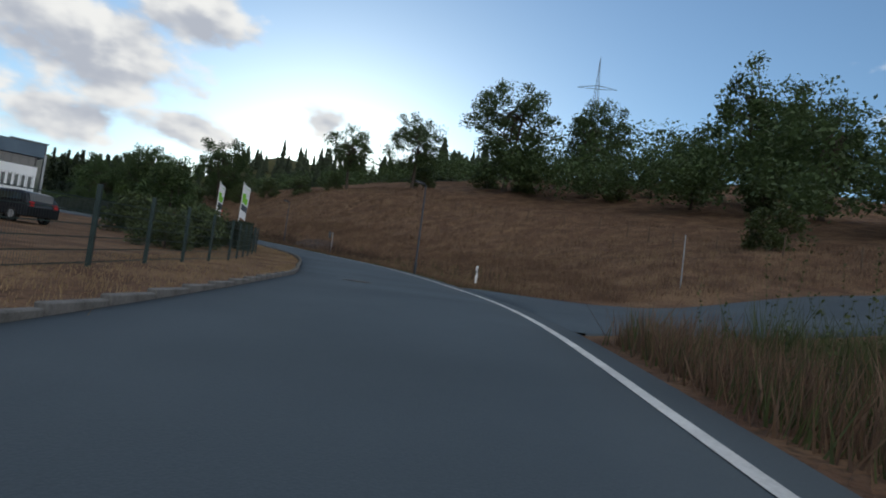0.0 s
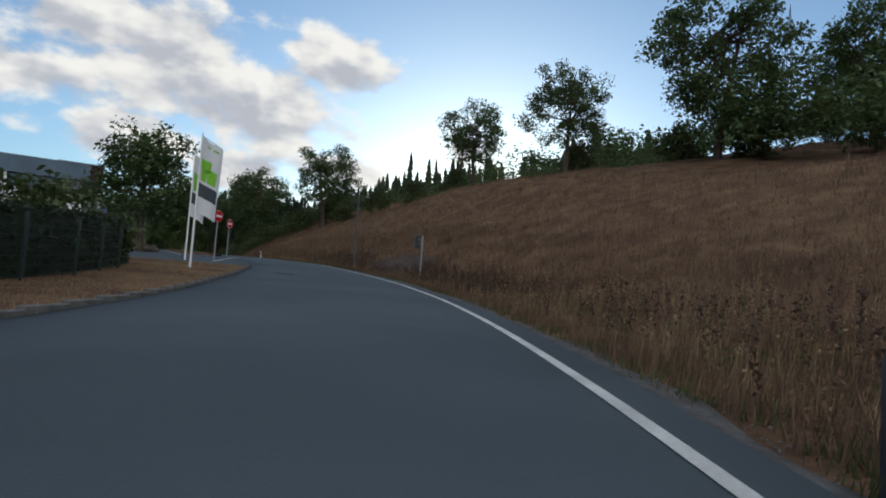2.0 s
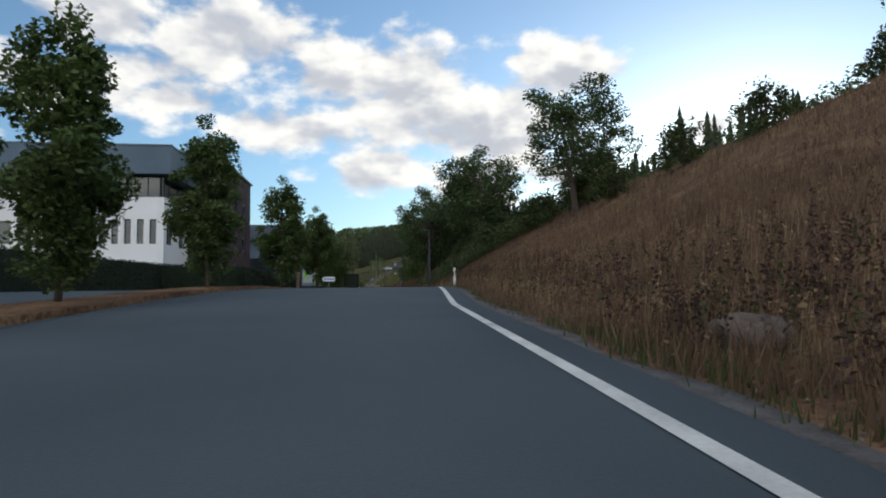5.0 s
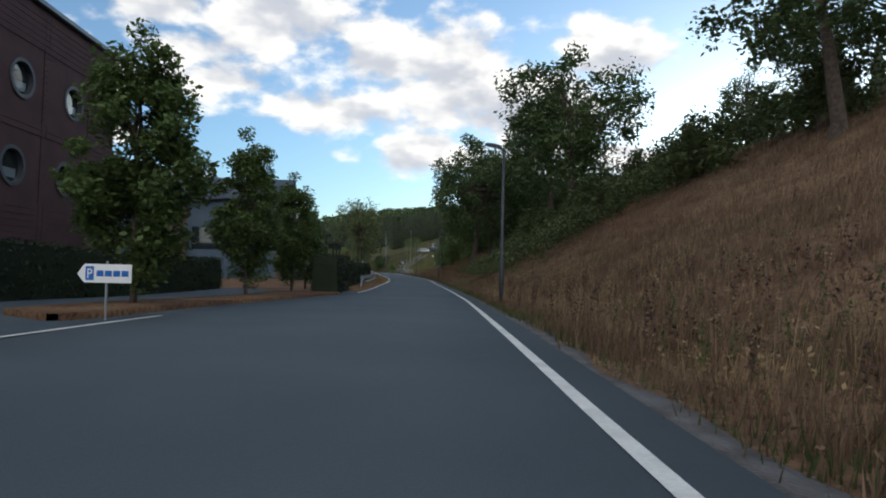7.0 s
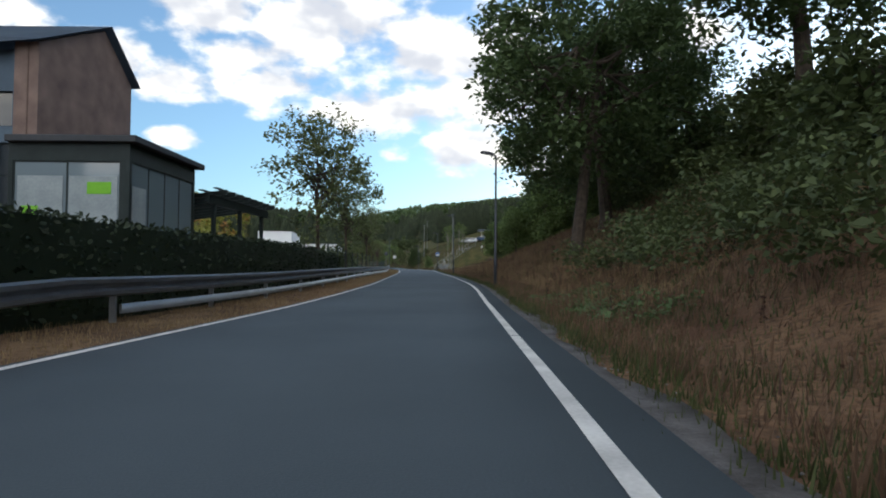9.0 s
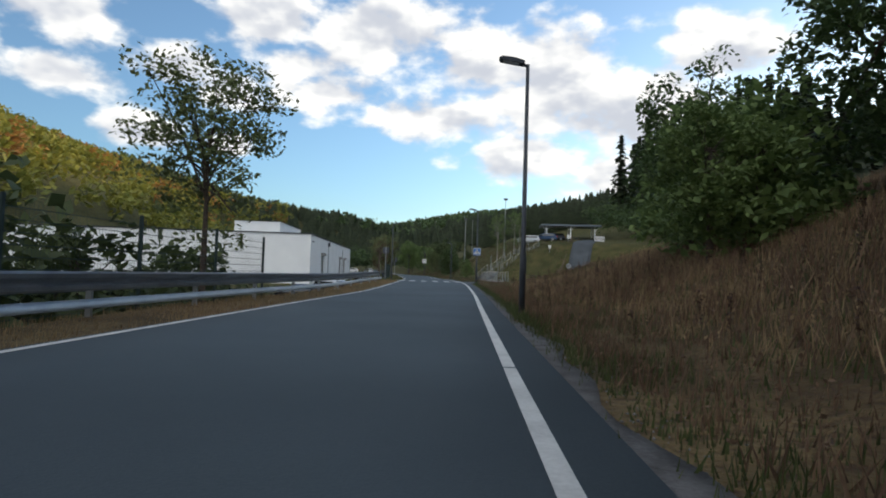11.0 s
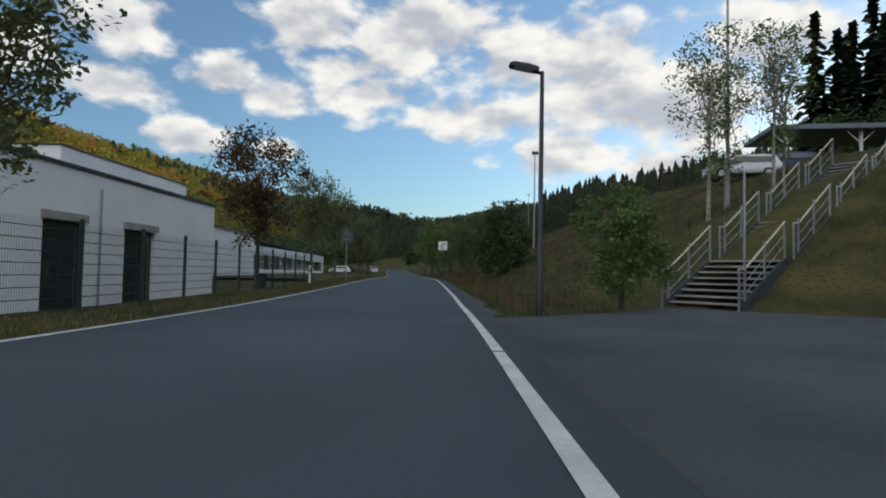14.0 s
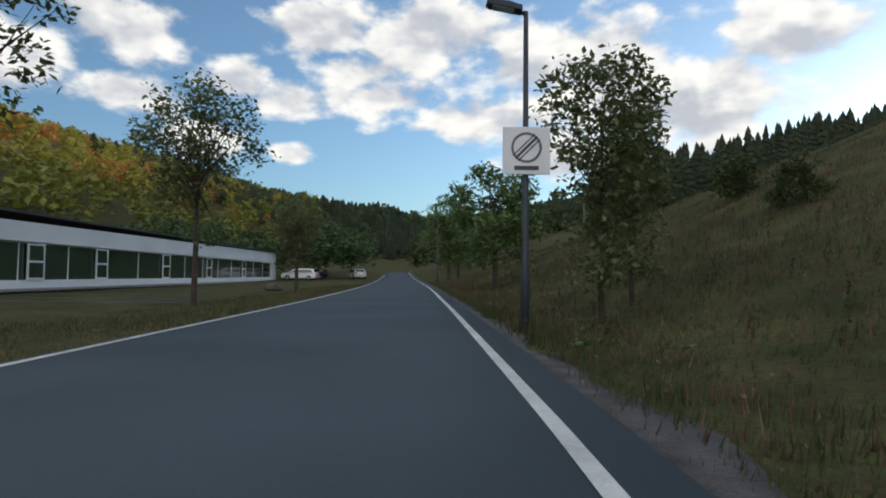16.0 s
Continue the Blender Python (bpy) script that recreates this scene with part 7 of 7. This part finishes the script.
# carport and the path up to it
carport = thing("carport", pose(97.4 - 4, 293.2 + 2, ground_z(95, 295), 0, 0, -8), "open carport with a flat roof on pale timber posts", "carport")
hcp = max(2.3, 8.0 - ground_z(95, 295))
for x in (-4.5, 0, 4.5):
    for y in (-2.0, 2.0):
        part("post", boxes(((x - 0.09, y - 0.09, -0.2), (x + 0.09, y + 0.09, hcp))), SIGNWHITE, carport)
    bm = bmesh.new()
    tube(bm, [(x, -2, hcp - 0.8), (x + 0.8, -2, hcp)], [0.05, 0.05], 5), tube(bm, [(x, -2, hcp - 0.8), (x - 0.8, -2, hcp)], [0.05, 0.05], 5)
    part("brace", bm, SIGNWHITE, carport)
part("roof", boxes(((-5.6, -2.8, hcp), (5.6, 2.8, hcp + 0.32)), bevel=0.03), ROOFSHEET, carport)

pathm = thing("footpath", pose(0, 0, 0), "grey asphalt path climbing from the crossing to the car park", "path", kind="structure")
cl_ = np.array([rd(s, d) for s, d in ((257.5, 8.6), (260.5, 9.2), (264, 10.4), (267, 11.6), (274, 15.1), (281, 18.6), (292, 23.8), (303, 29), (310, 31))])
cc = catmull(np.c_[cl_, np.zeros(len(cl_))], 12)[:, :2]
tgp = np.gradient(cc, axis=0)
tgp /= np.linalg.norm(tgp, axis=1)[:, None]
nrp = np.stack([tgp[:, 1], -tgp[:, 0]], 1)
rows_ = []
for w, dz_ in ((-1.5, -0.5), (-1.5, 0.08), (-0.75, 0.09), (0, 0.09), (0.75, 0.09), (1.5, 0.08), (1.5, -0.5)):
    q = cc + nrp * w
    zz = np.max([land(*(cc + nrp * e).T)[0] for e in (-1.5, -0.75, 0, 0.75, 1.5)], axis=0) * 0.5 + land(q[:, 0], q[:, 1])[0] * 0.5
    rows_.append(np.c_[q, np.maximum(zz, land(q[:, 0], q[:, 1])[0]) + dz_ - 0.14 * np.clip(1 - np.arange(len(cc)) / 8, 0, 1)])
V = np.stack(rows_, 1).reshape(-1, 3)
i = np.arange(len(cc) - 1)[:, None] * 7 + np.arange(6)
np_mesh("paving", V, np.stack([i, i + 1, i + 8, i + 7], -1).reshape(-1, 4), ASPHALT_OLD, pathm)

wf = thing("timber_railing", pose(0, 0, 0), "low weathered timber railing along the footpath", "railing")
for k in range(32, len(cc) - 12, 8):
    p = cc[k] - nrp[k] * 2.2
    z = ground_z(p[0], p[1])
    part("post", boxes(((p[0] - 0.05, p[1] - 0.05, z - 0.2), (p[0] + 0.05, p[1] + 0.05, z + 0.8))), WOODM, wf)
    if k + 8 < len(cc) - 12:
        q = cc[k + 8] - nrp[k + 8] * 2.2
        zq = ground_z(q[0], q[1])
        for hh in (0.72, 0.38):
            bm = bmesh.new()
            tube(bm, [(p[0], p[1], z + hh), (q[0], q[1], zq + hh)], [0.045, 0.045], 6)
            part("rail", bm, WOODM, wf)
bar = thing("barrier_board", pose(*rd(297, 28.0), ground_z(*rd(297, 28.0)), 0, 0, 10), "white slatted barrier board across the car park entry", "barrier")
for k in range(9):
    part("slat", boxes(((-0.9 + 0.2 * k, -0.02, 0.15), (-0.8 + 0.2 * k, 0.02, 1.0))), SIGNWHITE, bar)
for h in (0.2, 0.85):
    part("rail", boxes(((-0.95, 0.022, h), (0.9, 0.05, h + 0.1))), SIGNWHITE, bar)
for s, d in ((290, 17.5), (292, 21)):
    p = rd(s, d)
    o = post_thing("bin_post", pose(*p, ground_z(*p)), 0.9, 0.03, GALV, "pale round bin on a post in the grass", "bin", "bins")
    bm = bmesh.new()
    tube(bm, [(0, 0, 0.55), (0, 0, 0.6), (0, 0, 1.1)], [0.16, 0.2, 0.22], 12)
    part("bucket", bm, SIGNWHITE, o)

# pylon on the hill
py = thing("electricity_pylon", pose(210.9, 94.3, ground_z(210.9, 94.3)), "grey lattice electricity pylon on the hilltop", "pylon")
hp = max(20.0, 91.0 - ground_z(210.9, 94.3))
bm = bmesh.new()
for sx in (-1, 1):
    for sy in (-1, 1):
        tube(bm, [(2.2 * sx, 2.2 * sy, 0), (0.7 * sx, 0.7 * sy, hp * 0.7), (0, 0, hp)], [0.12, 0.1, 0.06], 4)
for k in range(10):
    a, b = hp * 0.07 * k, hp * 0.07 * (k + 1)
    wa, wb = 2.2 - 1.5 * a / (hp * 0.7), 2.2 - 1.5 * b / (hp * 0.7)
    for sy in (-1, 1):
        tube(bm, [(-wa, sy * wa, a), (wb, sy * wb, b)], [0.05, 0.05], 4), tube(bm, [(wa, sy * wa, a), (-wb, sy * wb, b)], [0.05, 0.05], 4)
part("lattice", bm, SIGNGREY, py)
bm = bmesh.new()
for z_, w_ in ((hp * 0.76, 7.5),):
    tube(bm, [(-w_ * 0.5, w_ * 0.85, z_ - 0.3), (0, 0, z_ + 0.8), (w_ * 0.5, -w_ * 0.85, z_ - 0.3)], [0.08, 0.15, 0.08], 4)
    tube(bm, [(-w_ * 0.5, w_ * 0.85, z_ - 0.4), (0, 0, z_ - 0.6), (w_ * 0.5, -w_ * 0.85, z_ - 0.4)], [0.08, 0.12, 0.08], 4)
part("crossarm", bm, SIGNGREY, py)

# wooden stakes of the pasture fence on the slope
stk = None
for k in range(14):
    s, d = 20 + 3.4 * k, 23.5 + 1.4 * math.sin(k) - 0.1 * k
    p = rd(s, d)
    m_ = pose(*p, ground_z(*p), 3 * math.sin(3 * k), 4 * math.cos(5 * k), 20 * k)
    if stk is None:
        bm = bmesh.new()
        tube(bm, [(0, 0, -0.2), (0, 0, 1.15)], [0.06, 0.05], 7)
        stk = finish(bm, "fence_stake", WOODM)
        o = stk
    else:
        o = new("fence_stake", stk.data)
    o.matrix_basis = m_
    tagged(o, "grey weathered wooden fence stake in the meadow", "stake", "fence stakes")

# broad-leaved weeds at the road edge
def weeds(n, s0, s1, u0, u1, seed, size, label):
    P_ = bank_places(n, s0, s1, u0, u1, seed, 1.0)
    z = land(P_[:, 0], P_[:, 1])[0]
    rng = np.random.default_rng(seed)
    c = np.repeat(np.c_[P_, z + 0.12], 7, axis=0)
    V, F = leaf_cards(c, 0.22, 1, size, rng, 1.6, 0.4)
    return tagged(np_mesh("broadleaf_weeds", V, F, BROADLEAF), label, "weeds", kind="stuff")


weeds(170, 162, 170, 0.7, 2.6, 121, 0.075, "broad green butterbur leaves at the foot of the bank")
weeds(80, 236, 245, 0.4, 2.2, 122, 0.055, "broad green weeds at the road edge")
weeds(30, 316, 340, 0.5, 1.8, 123, 0.06, "broad green weeds at the road edge")
